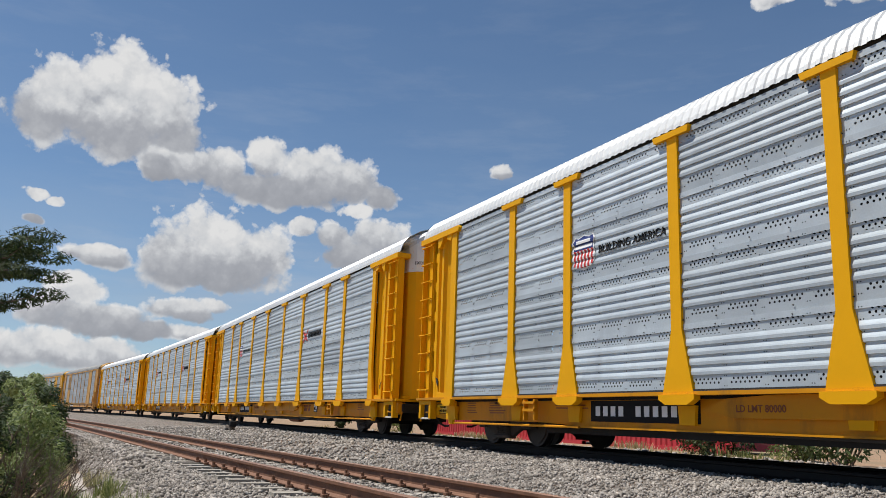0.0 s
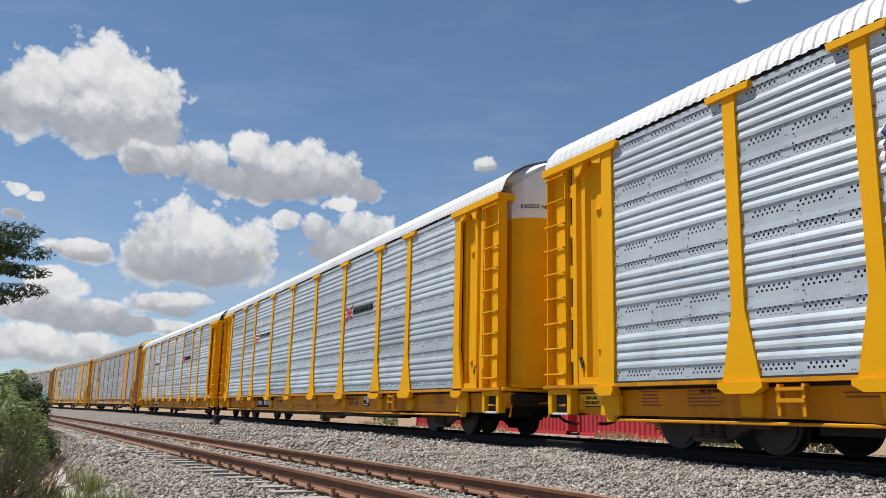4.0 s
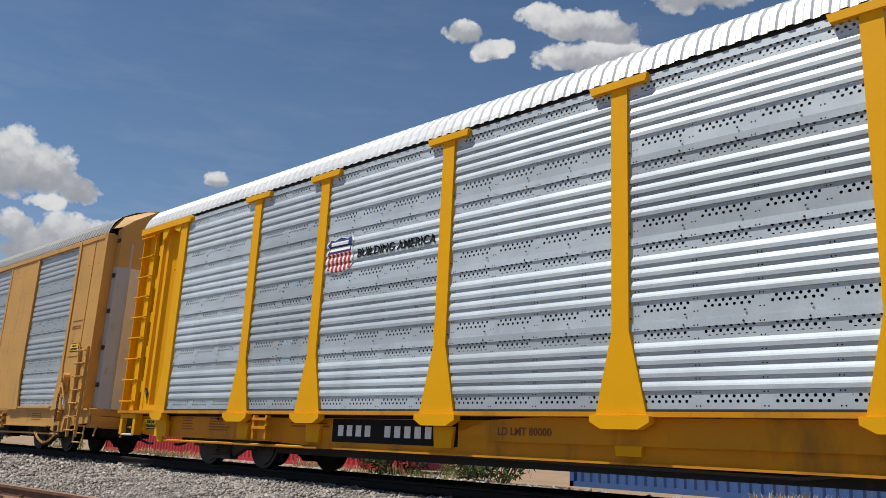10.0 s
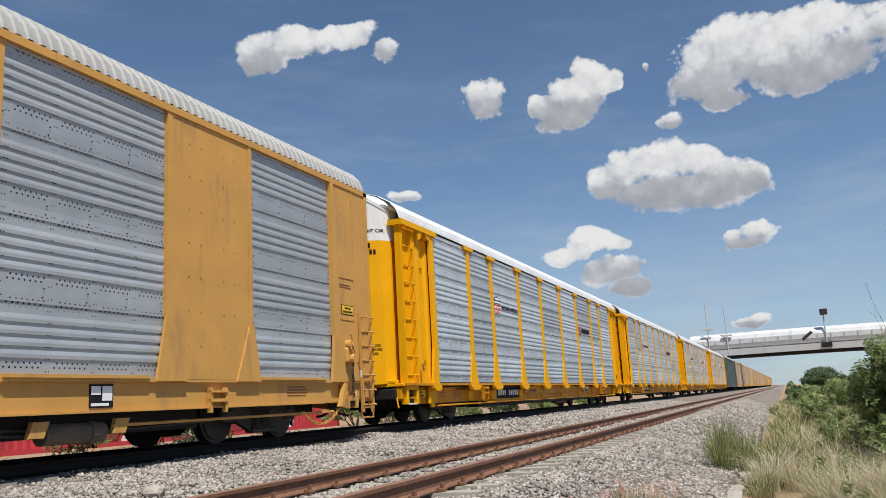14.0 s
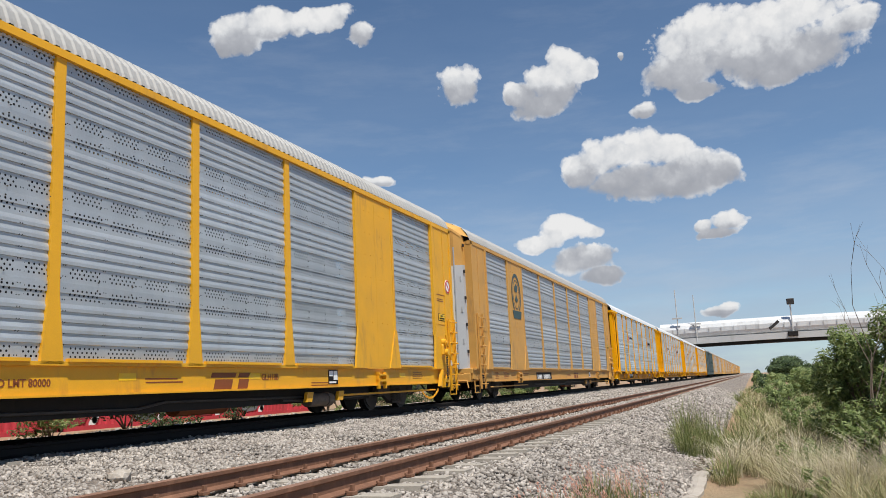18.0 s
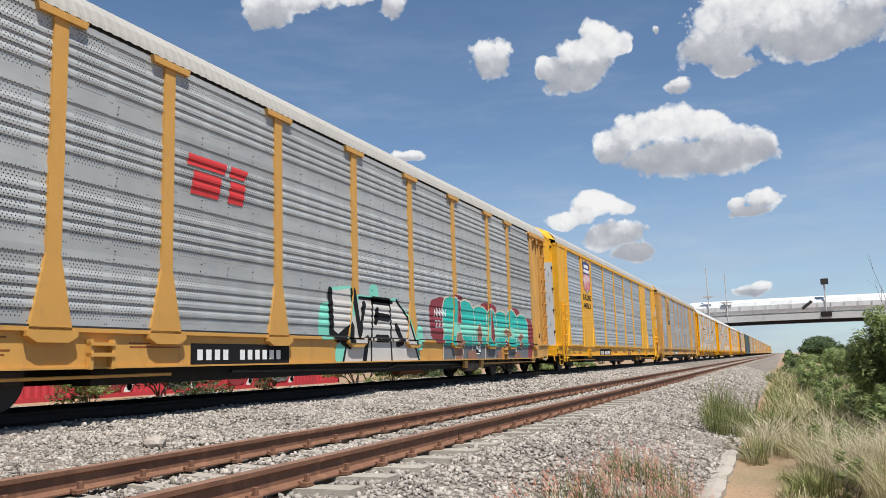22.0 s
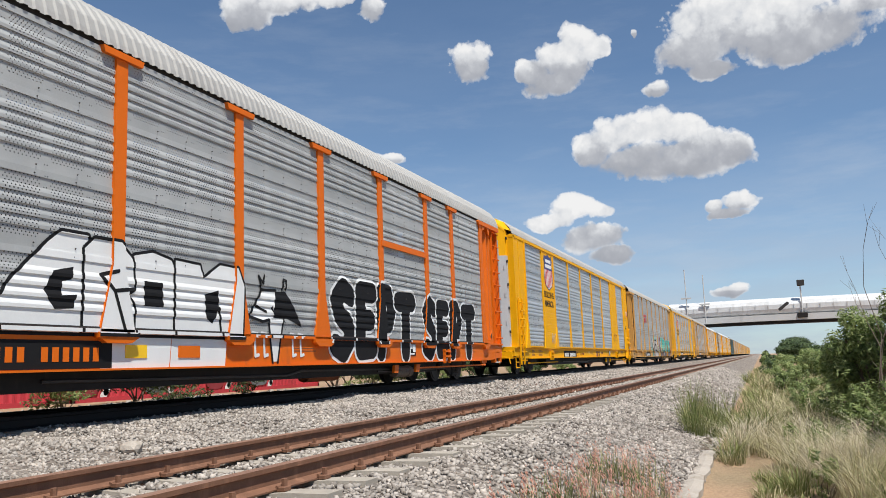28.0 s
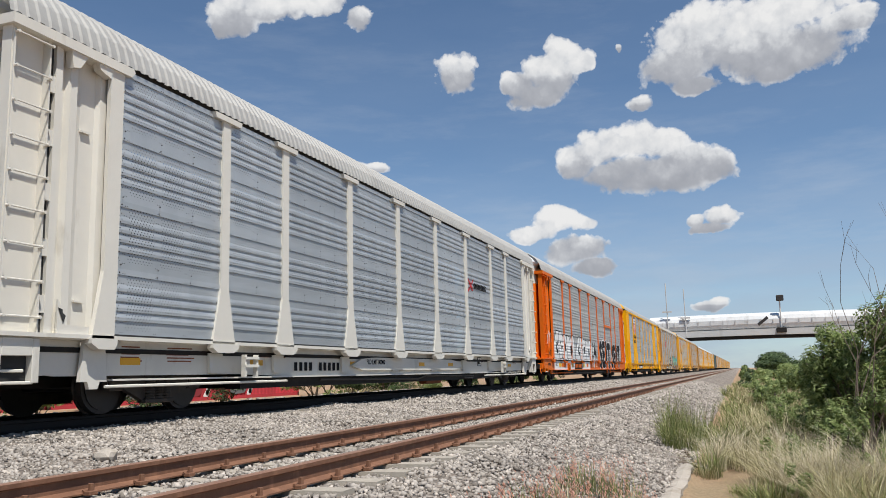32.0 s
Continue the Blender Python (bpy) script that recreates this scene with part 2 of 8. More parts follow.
# ------------------------------------------------------------ materials
def surface(name, base, rough=0.6, metal=0.0, vary=0.15, scale=3.0, fine=60.0, bump=0.15, depth=0.01, dirt=None, dirt_at=0.62, each=0.0, holes=False, spec=0.5, wave=0.0, sheet=0.88):
    """Paint, metal, stone or earth: tone at two scales, grain relief and, where dirt is a colour, stains."""
    mt = bpy.data.materials.new(name)
    mt.use_nodes = True
    n = Nodes(mt.node_tree)
    co = n.add("ShaderNodeTexCoord", out=3)
    big = n.noise(co, scale, 5.0, 0.6)
    small = n.noise(co, fine, 3.0, 0.6)
    tone = n.m("ADD", n.m("MULTIPLY", big, 0.65), n.m("MULTIPLY", small, 0.35))
    lo, hi = tuple(c * (1 - vary) for c in base), tuple(min(1.0, c * (1 + vary)) for c in base)
    col = n.mix(n.ramp(tone, ((0.30, 0.0), (0.70, 1.0))), lo, hi)
    if each:
        rnd = n.add("ShaderNodeObjectInfo", out=5)
        col = n.mix(1.0, col, n.ramp(rnd, ((0.0, 1 - each), (1.0, 1.0))), blend="MULTIPLY")
    if holes:           # each pressed sheet of a side has its own tone
        sz = n.tree.nodes.new("ShaderNodeSeparateXYZ")
        n.tree.links.new(co, sz.inputs[0])
        seed = n.m("ADD", n.m("FLOOR", sz.outputs[2]), n.m("MULTIPLY", n.add("ShaderNodeObjectInfo", out=5), 37.0))
        tint = n.add("ShaderNodeTexWhiteNoise", {"W": seed}, noise_dimensions="1D")
        col = n.mix(1.0, col, n.ramp(tint, ((0.0, sheet), (0.5, 0.98), (1.0, 1.05))), blend="MULTIPLY")
    if dirt:
        streak = n.noise(n.v("MULTIPLY", co, (1.0, 1.0, 0.28)), scale * 1.7, 6.0, 0.65)
        col = n.mix(n.ramp(streak, ((dirt_at - 0.07, 0.0), (dirt_at + 0.1, 0.8))), col, dirt)
    rg = n.m("MULTIPLY_ADD", tone, 0.25, rough - 0.12, clamp=True)
    b = n.add("ShaderNodeBump", {"Strength": bump, "Distance": depth, "Height": small})
    if wave:            # the sheet is not quite flat
        b = n.add("ShaderNodeBump", {"Strength": wave, "Distance": 0.03, "Height": n.noise(n.v("MULTIPLY", co, (0.7, 1.0, 1.0)), 1.9, 2.0, 0.5), "Normal": b})
    sh = n.add("ShaderNodeBsdfPrincipled", {"Base Color": col, "Roughness": rg, "Metallic": metal, "Normal": b, "Specular IOR Level": spec})
    if holes:
        s = n.tree.nodes.new("ShaderNodeSeparateXYZ")
        n.tree.links.new(co, s.inputs[0])
        x, v = s.outputs[0], n.m("FRACT", s.outputs[2])
        zone = n.m("ADD", n.m("COMPARE", v, holes[0], holes[2]), n.m("COMPARE", v, holes[1], holes[2]))
        if holes[4:]:   # fine holes all over but for the laps
            zone = n.m("COMPARE", v, 0.51, 0.40)
        gx, gz = holes[4:] or (0.078, 0.052)
        row = n.m("DIVIDE", v, gz)
        odd = n.m("MULTIPLY", n.m("FLOORED_MODULO", n.m("FLOOR", row), 2.0), 0.5)
        cx = n.m("MULTIPLY", n.m("SUBTRACT", n.m("FRACT", n.m("ADD", n.m("DIVIDE", x, gx), odd)), 0.5), gx)
        cz = n.m("MULTIPLY", n.m("SUBTRACT", n.m("FRACT", row), 0.5), gz)
        rr = n.m("SQRT", n.m("ADD", n.m("MULTIPLY", cx, cx), n.m("MULTIPLY", cz, cz)))
        dot = n.m("LESS_THAN", rr, holes[3])
        batch = n.m("LESS_THAN", n.m("FLOORED_MODULO", n.m("ADD", x, 20.05), 0.70), 0.546)
        mask = n.m("MULTIPLY", n.m("MULTIPLY", dot, batch), zone, clamp=True)
        # pairs of small holes between the ribs
        px = n.m("SUBTRACT", n.m("FLOORED_MODULO", n.m("ADD", x, 20.05), 0.70), 0.62)
        px = n.m("SUBTRACT", n.m("ABSOLUTE", px), 0.020)
        pz = n.m("MULTIPLY", n.m("SUBTRACT", n.m("FRACT", n.m("MULTIPLY", n.m("SUBTRACT", v, 0.215), 7.08)), 0.06), 0.138)
        pr = n.m("ADD", n.m("MULTIPLY", px, px), n.m("MULTIPLY", pz, pz))
        mask = n.m("MAXIMUM", mask, n.m("LESS_THAN", pr, 0.00007))
        sh = n.add("ShaderNodeMixShader", (mask, sh, n.add("ShaderNodeBsdfTransparent")))
    o = n.tree.nodes.new("ShaderNodeOutputMaterial")
    n.tree.links.new(sh, o.inputs[0])
    return mt


HOLES = (0.155, 0.862, 0.052, 0.0165)
M = {}
M["zinc"] = surface("galvanized_sheet", (0.560, 0.615, 0.645), 0.56, 0.42, 0.15, 1.1, 45, 0.06, dirt=(0.47, 0.51, 0.54), dirt_at=0.60, wave=0.5, each=0.10, holes=HOLES, sheet=0.74)
M["zinc_old"] = surface("weathered_galvanized_sheet", (0.535, 0.565, 0.575), 0.46, 0.55, 0.12, 1.5, 45, 0.10, dirt=(0.44, 0.445, 0.44), dirt_at=0.64, wave=0.35, each=0.10, holes=(0.130, 0.858, 0.078, 0.0150))
M["zinc_fine"] = surface("finely_pierced_weathered_sheet", (0.455, 0.465, 0.455), 0.60, 0.25, 0.12, 1.5, 45, 0.10, dirt=(0.40, 0.405, 0.395), dirt_at=0.62, wave=0.35, each=0.10, holes=(0.155, 0.862, 0.052, 0.0095, 0.058, 0.040))
M["zinc_blue"] = surface("blue_grey_galvanized_sheet", (0.485, 0.510, 0.520), 0.50, 0.48, 0.10, 1.5, 45, 0.10, dirt=(0.42, 0.44, 0.46), dirt_at=0.64, wave=0.35, each=0.08, holes=(0.155, 0.862, 0.052, 0.0095, 0.064, 0.044))
M["zinc_far"] = surface("dull_galvanized_sheet", (0.475, 0.495, 0.505), 0.48, 0.50, 0.12, 1.5, 45, 0.10, dirt=(0.42, 0.45, 0.47), dirt_at=0.64, wave=0.35, each=0.08, holes=(0.155, 0.862, 0.052, 0.0125))
M["roof"] = surface("galvanized_roof", (0.60, 0.61, 0.61), 0.50, 0.25, 0.10, 0.9, 40, 0.08, dirt=(0.52, 0.53, 0.53), dirt_at=0.68)
M["yellow"] = surface("yellow_paint", (0.80, 0.385, 0.002), 0.58, 0.0, 0.07, 1.4, 90, 0.06, dirt=(0.58, 0.27, 0.005), dirt_at=0.68, spec=0.16)
M["roof_old"] = surface("weathered_galvanized_roof", (0.34, 0.335, 0.32), 0.65, 0.10, 0.12, 0.9, 40, 0.08, dirt=(0.27, 0.26, 0.245), dirt_at=0.62)
M["roof_matte"] = surface("matte_beige_roof", (0.37, 0.355, 0.325), 0.8, 0.0, 0.08, 0.9, 40, 0.05, dirt=(0.30, 0.285, 0.26), dirt_at=0.62, spec=0.2)
M["ochre"] = surface("weathered_yellow_paint", (0.74, 0.37, 0.012), 0.52, 0.0, 0.10, 1.4, 80, 0.08, dirt=(0.45, 0.22, 0.04), dirt_at=0.63)
M["tan"] = surface("faded_tan_yellow_paint", (0.56, 0.295, 0.068), 0.60, 0.0, 0.12, 1.4, 80, 0.10, dirt=(0.34, 0.19, 0.08), dirt_at=0.62)
M["orange"] = surface("orange_paint", (0.68, 0.135, 0.004), 0.55, 0.0, 0.10, 1.4, 80, 0.08, dirt=(0.36, 0.10, 0.03), dirt_at=0.66, spec=0.25)
M["cream"] = surface("off_white_paint", (0.66, 0.63, 0.56), 0.50, 0.0, 0.07, 1.4, 80, 0.08, dirt=(0.42, 0.38, 0.31), dirt_at=0.66)
M["white"] = surface("white_paint", (0.76, 0.76, 0.74), 0.50, 0.0, 0.05, 1.6, 80, 0.05, dirt=(0.50, 0.49, 0.46), dirt_at=0.68)
M["green"] = surface("dark_green_paint", (0.03, 0.07, 0.07), 0.55, 0.0, 0.15, 1.4, 80, 0.08)
M["black"] = surface("black_steel", (0.020, 0.018, 0.017), 0.70, 0.0, 0.3, 4, 60, 0.2, dirt=(0.035, 0.028, 0.022), dirt_at=0.62, spec=0.2)
M["cast"] = surface("dusty_cast_steel", (0.060, 0.053, 0.048), 0.75, 0.0, 0.3, 4, 60, 0.2, dirt=(0.10, 0.08, 0.062), dirt_at=0.58, spec=0.25)
M["ink"] = surface("black_lettering", (0.012, 0.012, 0.013), 0.7, 0.0, 0.1, spec=0.15)
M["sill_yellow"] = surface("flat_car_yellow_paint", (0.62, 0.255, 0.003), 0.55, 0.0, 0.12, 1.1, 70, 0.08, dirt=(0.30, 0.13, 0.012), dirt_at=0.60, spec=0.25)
M["ink_red"] = surface("red_lettering", (0.52, 0.03, 0.03), 0.6, 0.0, 0.1)
M["ink_blue"] = surface("navy_lettering", (0.02, 0.035, 0.16), 0.5, 0.0, 0.1)
M["ink_white"] = surface("white_lettering", (0.78, 0.78, 0.77), 0.5, 0.0, 0.05)
M["ink_brown"] = surface("brown_red_lettering", (0.22, 0.06, 0.015), 0.6, 0.0, 0.1)
M["tread"] = surface("worn_wheel_steel", (0.045, 0.040, 0.038), 0.55, 0.4, 0.2, 8, 80, 0.1)
M["rust"] = surface("rusty_rail", (0.185, 0.088, 0.050), 0.75, 0.15, 0.25, 5, 90, 0.3, dirt=(0.27, 0.135, 0.078), dirt_at=0.58)
M["shine"] = surface("rail_head", (0.27, 0.150, 0.100), 0.50, 0.25, 0.2, 4, 60, 0.1)
# brown rail coloured near black for the shade the train throws on it
M["shaded_rail"] = surface("shaded_rail", (0.020, 0.017, 0.016), 0.70, 0.0, 0.2, 4, 60, 0.2, spec=0.2)
M["concrete"] = surface("concrete_sleeper", (0.37, 0.33, 0.275), 0.85, 0.0, 0.16, 6, 80, 0.3, dirt=(0.30, 0.25, 0.20), dirt_at=0.58, each=0.22)
M["cement"] = surface("old_cement", (0.38, 0.335, 0.285), 0.85, 0.0, 0.18, 3, 50, 0.4, dirt=(0.25, 0.21, 0.16), dirt_at=0.60)
M["deck"] = surface("bridge_concrete", (0.50, 0.50, 0.49), 0.8, 0.0, 0.08, 0.3, 3, 0.1, dirt=(0.40, 0.40, 0.39), dirt_at=0.62)
M["box_red"] = surface("red_container_paint", (0.46, 0.040, 0.055), 0.55, 0.0, 0.15, 0.8, 40, 0.1, dirt=(0.26, 0.04, 0.04), dirt_at=0.62)
M["box_blue"] = surface("blue_container_paint", (0.04, 0.10, 0.27), 0.55, 0.0, 0.15, 0.8, 40, 0.1, dirt=(0.08, 0.10, 0.15), dirt_at=0.62)
M["box_grey"] = surface("grey_container_paint", (0.42, 0.43, 0.44), 0.55, 0.0, 0.12, 0.8, 40, 0.1)
M["bark"] = surface("bark", (0.13, 0.10, 0.075), 0.9, 0.0, 0.3, 9, 60, 0.6)
# near black that stands in for shade in hollows and gaps
M["shade_black"] = surface("near_black_for_shade", (0.03, 0.03, 0.03), 0.9, 0.0, 0.2)


def gravel_material(name, base, big=14.0, dirt=(0.30, 0.25, 0.20), amount=0.45, cells=1.0):
    mt = bpy.data.materials.new(name)
    mt.use_nodes = True
    n = Nodes(mt.node_tree)
    co = n.add("ShaderNodeTexCoord", out=3)
    vor = n.tree.nodes.new("ShaderNodeTexVoronoi")
    n.tree.links.new(co, vor.inputs["Vector"])
    vor.inputs["Scale"].default_value = big
    shade = n.tree.nodes.new("ShaderNodeSeparateColor")
    n.tree.links.new(vor.outputs["Color"], shade.inputs[0])
    tone = n.ramp(shade.outputs[0], ((0.0, 1 - 0.50 * cells), (0.5, 1 - 0.08 * cells), (1.0, 1 + 0.35 * cells)))
    patch = n.noise(co, 0.45, 5.0, 0.6)
    col = n.mix(n.ramp(patch, ((0.42, 0.0), (0.68, amount))), base, dirt)
    col = n.mix(1.0, col, tone, blend="MULTIPLY")
    b = n.add("ShaderNodeBump", {"Strength": cells, "Distance": 0.05, "Height": n.m("SUBTRACT", 1.0, vor.outputs["Distance"])})
    sh = n.add("ShaderNodeBsdfPrincipled", {"Base Color": col, "Roughness": 0.92, "Normal": b, "Specular IOR Level": 0.25})
    o = n.tree.nodes.new("ShaderNodeOutputMaterial")
    n.tree.links.new(sh, o.inputs[0])
    return mt


def island_material(name, stops, rough=0.9, spec=0.25, sheen_through=0.0):
    """Loose pieces in one mesh: each piece has its own tone."""
    mt = bpy.data.materials.new(name)
    mt.use_nodes = True
    n = Nodes(mt.node_tree)
    rnd = n.add("ShaderNodeNewGeometry", out=8)
    co = n.add("ShaderNodeTexCoord", out=3)
    col = n.ramp(rnd, stops)
    col = n.mix(1.0, col, n.ramp(n.noise(co, 1.1, 4.0, 0.6), ((0.3, 0.78), (0.7, 1.15))), blend="MULTIPLY")
    sh = n.add("ShaderNodeBsdfPrincipled", {"Base Color": col, "Roughness": rough, "Specular IOR Level": spec})
    if sheen_through:
        sh = n.add("ShaderNodeMixShader", (sheen_through, sh, n.add("ShaderNodeBsdfTranslucent", {"Color": col})))
    o = n.tree.nodes.new("ShaderNodeOutputMaterial")
    n.tree.links.new(sh, o.inputs[0])
    return mt


# ground under the loose stones is darkened to stand for shade between them
M["ballast"] = gravel_material("ballast", (0.270, 0.235, 0.205), 24.0, (0.22, 0.175, 0.140), 0.6)
M["earth"] = gravel_material("dry_earth", (0.35, 0.225, 0.140), 30.0, (0.22, 0.18, 0.11), 0.7, 0.3)
M["stone"] = island_material("ballast_stone", ((0.0, (0.165, 0.143, 0.122)), (0.35, (0.319, 0.284, 0.249)), (0.85, (0.406, 0.365, 0.325)), (1.0, (0.510, 0.452, 0.394))))
M["leaf"] = island_material("green_leaf", ((0.0, (0.078, 0.118, 0.032)), (0.5, (0.185, 0.245, 0.072)), (1.0, (0.33, 0.38, 0.150))), 0.5, 0.35, 0.40)
M["leaf_dark"] = island_material("dark_green_leaf", ((0.0, (0.020, 0.036, 0.012)), (0.6, (0.045, 0.076, 0.022)), (1.0, (0.085, 0.120, 0.038))), 0.6, 0.3, 0.2)
M["grass"] = island_material("green_grass", ((0.0, (0.105, 0.140, 0.038)), (0.6, (0.21, 0.245, 0.080)), (1.0, (0.42, 0.40, 0.18))), 0.7, 0.3, 0.3)
M["straw"] = island_material("dry_grass", ((0.0, (0.24, 0.22, 0.105)), (0.6, (0.43, 0.385, 0.215)), (1.0, (0.70, 0.62, 0.43))), 0.8, 0.2, 0.3)
M["plume"] = island_material("reddish_grass", ((0.0, (0.48, 0.22, 0.155)), (1.0, (0.72, 0.44, 0.34))), 0.8, 0.2, 0.3)
M["feather"] = island_material("pale_feathery_grass", ((0.0, (0.42, 0.37, 0.24)), (0.6, (0.62, 0.55, 0.40)), (1.0, (0.80, 0.73, 0.57))), 0.8, 0.2, 0.35)


# ------------------------------------------------------------ mesh helpers
def mesh_of(name, verts, faces, material, smooth=False):
    me = bpy.data.meshes.new(name)
    me.from_pydata(verts, [], faces)
    me.materials.append(material)
    if smooth:
        me.polygons.foreach_set("use_smooth", [True] * len(me.polygons))
    me.update()
    return me


def from_bm(name, bm, material):
    me = bpy.data.meshes.new(name)
    bmesh.ops.recalc_face_normals(bm, faces=bm.faces)
    bm.to_mesh(me)
    bm.free()
    me.materials.append(material)
    return me


def hang(name, me, parent, m=None, label=""):
    ob = new(name, me)
    ob.parent = parent
    if m is not None:
        ob.matrix_basis = m
    if label:
        ob["label"] = label
    return ob


def part(name, bm, material, parent, label=""):
    return hang(name, from_bm(name, bm, material), parent, None, label)


def box(bm, x0, x1, y0, y1, z0, z1, bevel=0.0):
    r = bmesh.ops.create_cube(bm, size=1.0, matrix=Matrix.Translation(((x0 + x1) / 2, (y0 + y1) / 2, (z0 + z1) / 2)) @ Matrix.Diagonal((x1 - x0, y1 - y0, z1 - z0, 1)))
    if bevel:
        es = list({e for v in r["verts"] for e in v.link_edges})
        bmesh.ops.bevel(bm, geom=es, offset=bevel, segments=1, affect="EDGES")
    return bm


def boxes(*rows, bevel=0.0):
    bm = bmesh.new()
    for r in rows:
        box(bm, *r, bevel=bevel)
    return bm


def rod(bm, a, b, r, seg=6):
    a, b = Vector(a), Vector(b)
    d = b - a
    m = Matrix.Translation((a + b) / 2) @ d.to_track_quat("Z", "Y").to_matrix().to_4x4()
    bmesh.ops.create_cone(bm, cap_ends=True, segments=seg, radius1=r, radius2=r, depth=d.length, matrix=m)
    return bm


def rods(*rows, seg=6):
    bm = bmesh.new()
    for a, b, r in rows:
        rod(bm, a, b, r, seg)
    return bm


def slab(bm, outline, y0, y1, axis="y"):
    """A plate with the outline given by (x, z) points, between y0 and y1."""
    vs = []
    for y in (y0, y1):
        vs.append([bm.verts.new((x, y, z)) for x, z in outline])
    bm.faces.new(vs[0])
    bm.faces.new(vs[1][::-1])
    k = len(outline)
    for i in range(k):
        bm.faces.new((vs[0][i], vs[1][i], vs[1][(i + 1) % k], vs[0][(i + 1) % k]))
    return bm


def plate(*outlines, y0=0.0, y1=0.0):
    bm = bmesh.new()
    for o in outlines:
        slab(bm, o, y0, y1)
    return bm


def swept(profile, xs, closed=False):
    """Verts and faces of a (y, z) profile carried along x."""
    k = len(profile)
    verts = [(x, y, z) for x in xs for y, z in profile]
    faces = []
    for i in range(len(xs) - 1):
        for j in range(k - 1 + closed):
            a, b = i * k + j, i * k + (j + 1) % k
            faces.append((a, b, b + k, a + k))
    return verts, faces


_words = {}


def words(text, size, material, parent, x, y, z, name="lettering", stretch=1.0, centre=False):
    """Lettering on the near side of a car; x is where it begins."""
    key = (text, size, material.name, centre)
    if key not in _words:
        cu = bpy.data.curves.new("letters", "FONT")
        cu.body, cu.size, cu.extrude = text, size, 0.002
        cu.resolution_u, cu.offset = 2, 0.018 * size
        cu.align_x = "CENTER" if centre else "LEFT"
        tmp = new("letters", cu)
        bpy.context.view_layer.update()
        me = bpy.data.meshes.new_from_object(tmp.evaluated_get(bpy.context.evaluated_depsgraph_get()))
        bpy.data.objects.remove(tmp)
        me.materials.clear()
        me.materials.append(material)
        _words[key] = me
    m = Matrix.Translation((x, y, z)) @ Matrix.Rotation(radians(90), 4, "X") @ Matrix.Diagonal((stretch, 1, 1, 1))
    return hang(name, _words[key], parent, m)


def bars(rows, y, material, parent, name="lettering_bar_block"):
    """Unread writing: bars of (x0, x1, z0, z1) on the near side."""
    ob = part(name, boxes(*[(a, b, y - 0.003, y, c, d) for a, b, c, d in rows]), material, parent)
    if len(rows) > 1:
        ob["kind"] = "stuff"
    return ob


# ------------------------------------------------------------ the line of the tracks
TRAIN_Y = 9.91         # centre of the train's track
NEAR_Y = 4.40          # centre of the empty track
NEAR_Z = -0.23         # its rail tops
BEND_X, BEND = -38.0, 0.00075


def near_bend(x):
    """The empty track draws away from the train's track towards -x."""
    if x > 3:
        return 0.0
    return -0.00295 * (3 - x) ** 2 if x > -8 else -0.357 - 0.065 * (-8 - x)


def shift(x, y):
    """How far the ground and the tracks have swung aside at x."""
    w = min(1.0, max(0.0, (y - 1.3) / 1.7)) * min(1.0, max(0.0, (8.3 - y) / 2.0))
    return bend(x) + w * near_bend(max(x, -75.0))


def bend(x):
    return -BEND * (x - BEND_X) ** 2 if x < BEND_X else 0.0


def heading(x):
    return math.degrees(atan(-2 * BEND * (x - BEND_X))) if x < BEND_X else 0.0


# distance run by the first coupling along the line
RUN = ((0.0, -19.99), (3.5, 10.59), (7.0, 41.26), (8.0, 50.27), (9.0, 59.02), (10.0, 67.67), (13.0, 94.2), (16.5, 125.45), (20.0, 156.64), (21.0, 165.53), (23.0, 183.45), (26.2, 212.15), (29.5, 242.12), (32.0, 264.86))


def run(t):
    i = max(0, min(len(RUN) - 2, sum(1 for a, _ in RUN if a <= t) - 1))

    def slope(k):
        a, b = RUN[max(0, k - 1)], RUN[min(len(RUN) - 1, k + 1)]
        return (b[1] - a[1]) / (b[0] - a[0])
    (t0, s0), (t1, s1) = RUN[i], RUN[i + 1]
    h, u = t1 - t0, (t - t0) / (t1 - t0)
    return ((2 * u ** 3 - 3 * u ** 2 + 1) * s0 + (u ** 3 - 2 * u ** 2 + u) * h * slope(i)
            + (-2 * u ** 3 + 3 * u ** 2) * s1 + (u ** 3 - u ** 2) * h * slope(i + 1))


CAR = 28.65            # from coupling to coupling
SIDE = -1.50           # the near side of a car, in its own space
SILL, FLOOR, EAVE = 0.47, 0.94, 4.85
PITCH = (EAVE - FLOOR) / 4
SILL_IN, SILL_OUT = -1.33, -1.492     # outer faces of recessed and flush sills

# ------------------------------------------------------------ auto-rack cars
def panel_profile(pitch=PITCH):
    pts = []
    for k in range(4):
        b = FLOOR + k * pitch
        pts += [(0.0, b), (0.0, b + 0.215)]
        for r in range(4):
            c = b + 0.235 + r * 0.138
            pts += [(0.0, c), (-0.017, c + 0.005), (-0.018, c + 0.048), (-0.012, c + 0.070), (0.0, c + 0.106)]
        pts += [(0.0, b + 0.885), (-0.014, b + 0.890), (-0.012, b + pitch - 0.002)]
    return pts


PANEL = panel_profile()


def rib(z):
    """How far the pressed sheet stands out at height z."""
    for (ya, za), (yb, zb) in zip(PANEL, PANEL[1:]):
        if za <= z <= zb:
            return ya + (yb - ya) * (z - za) / (zb - za) if zb > za else ya
    return 0.0


_pressed = {}


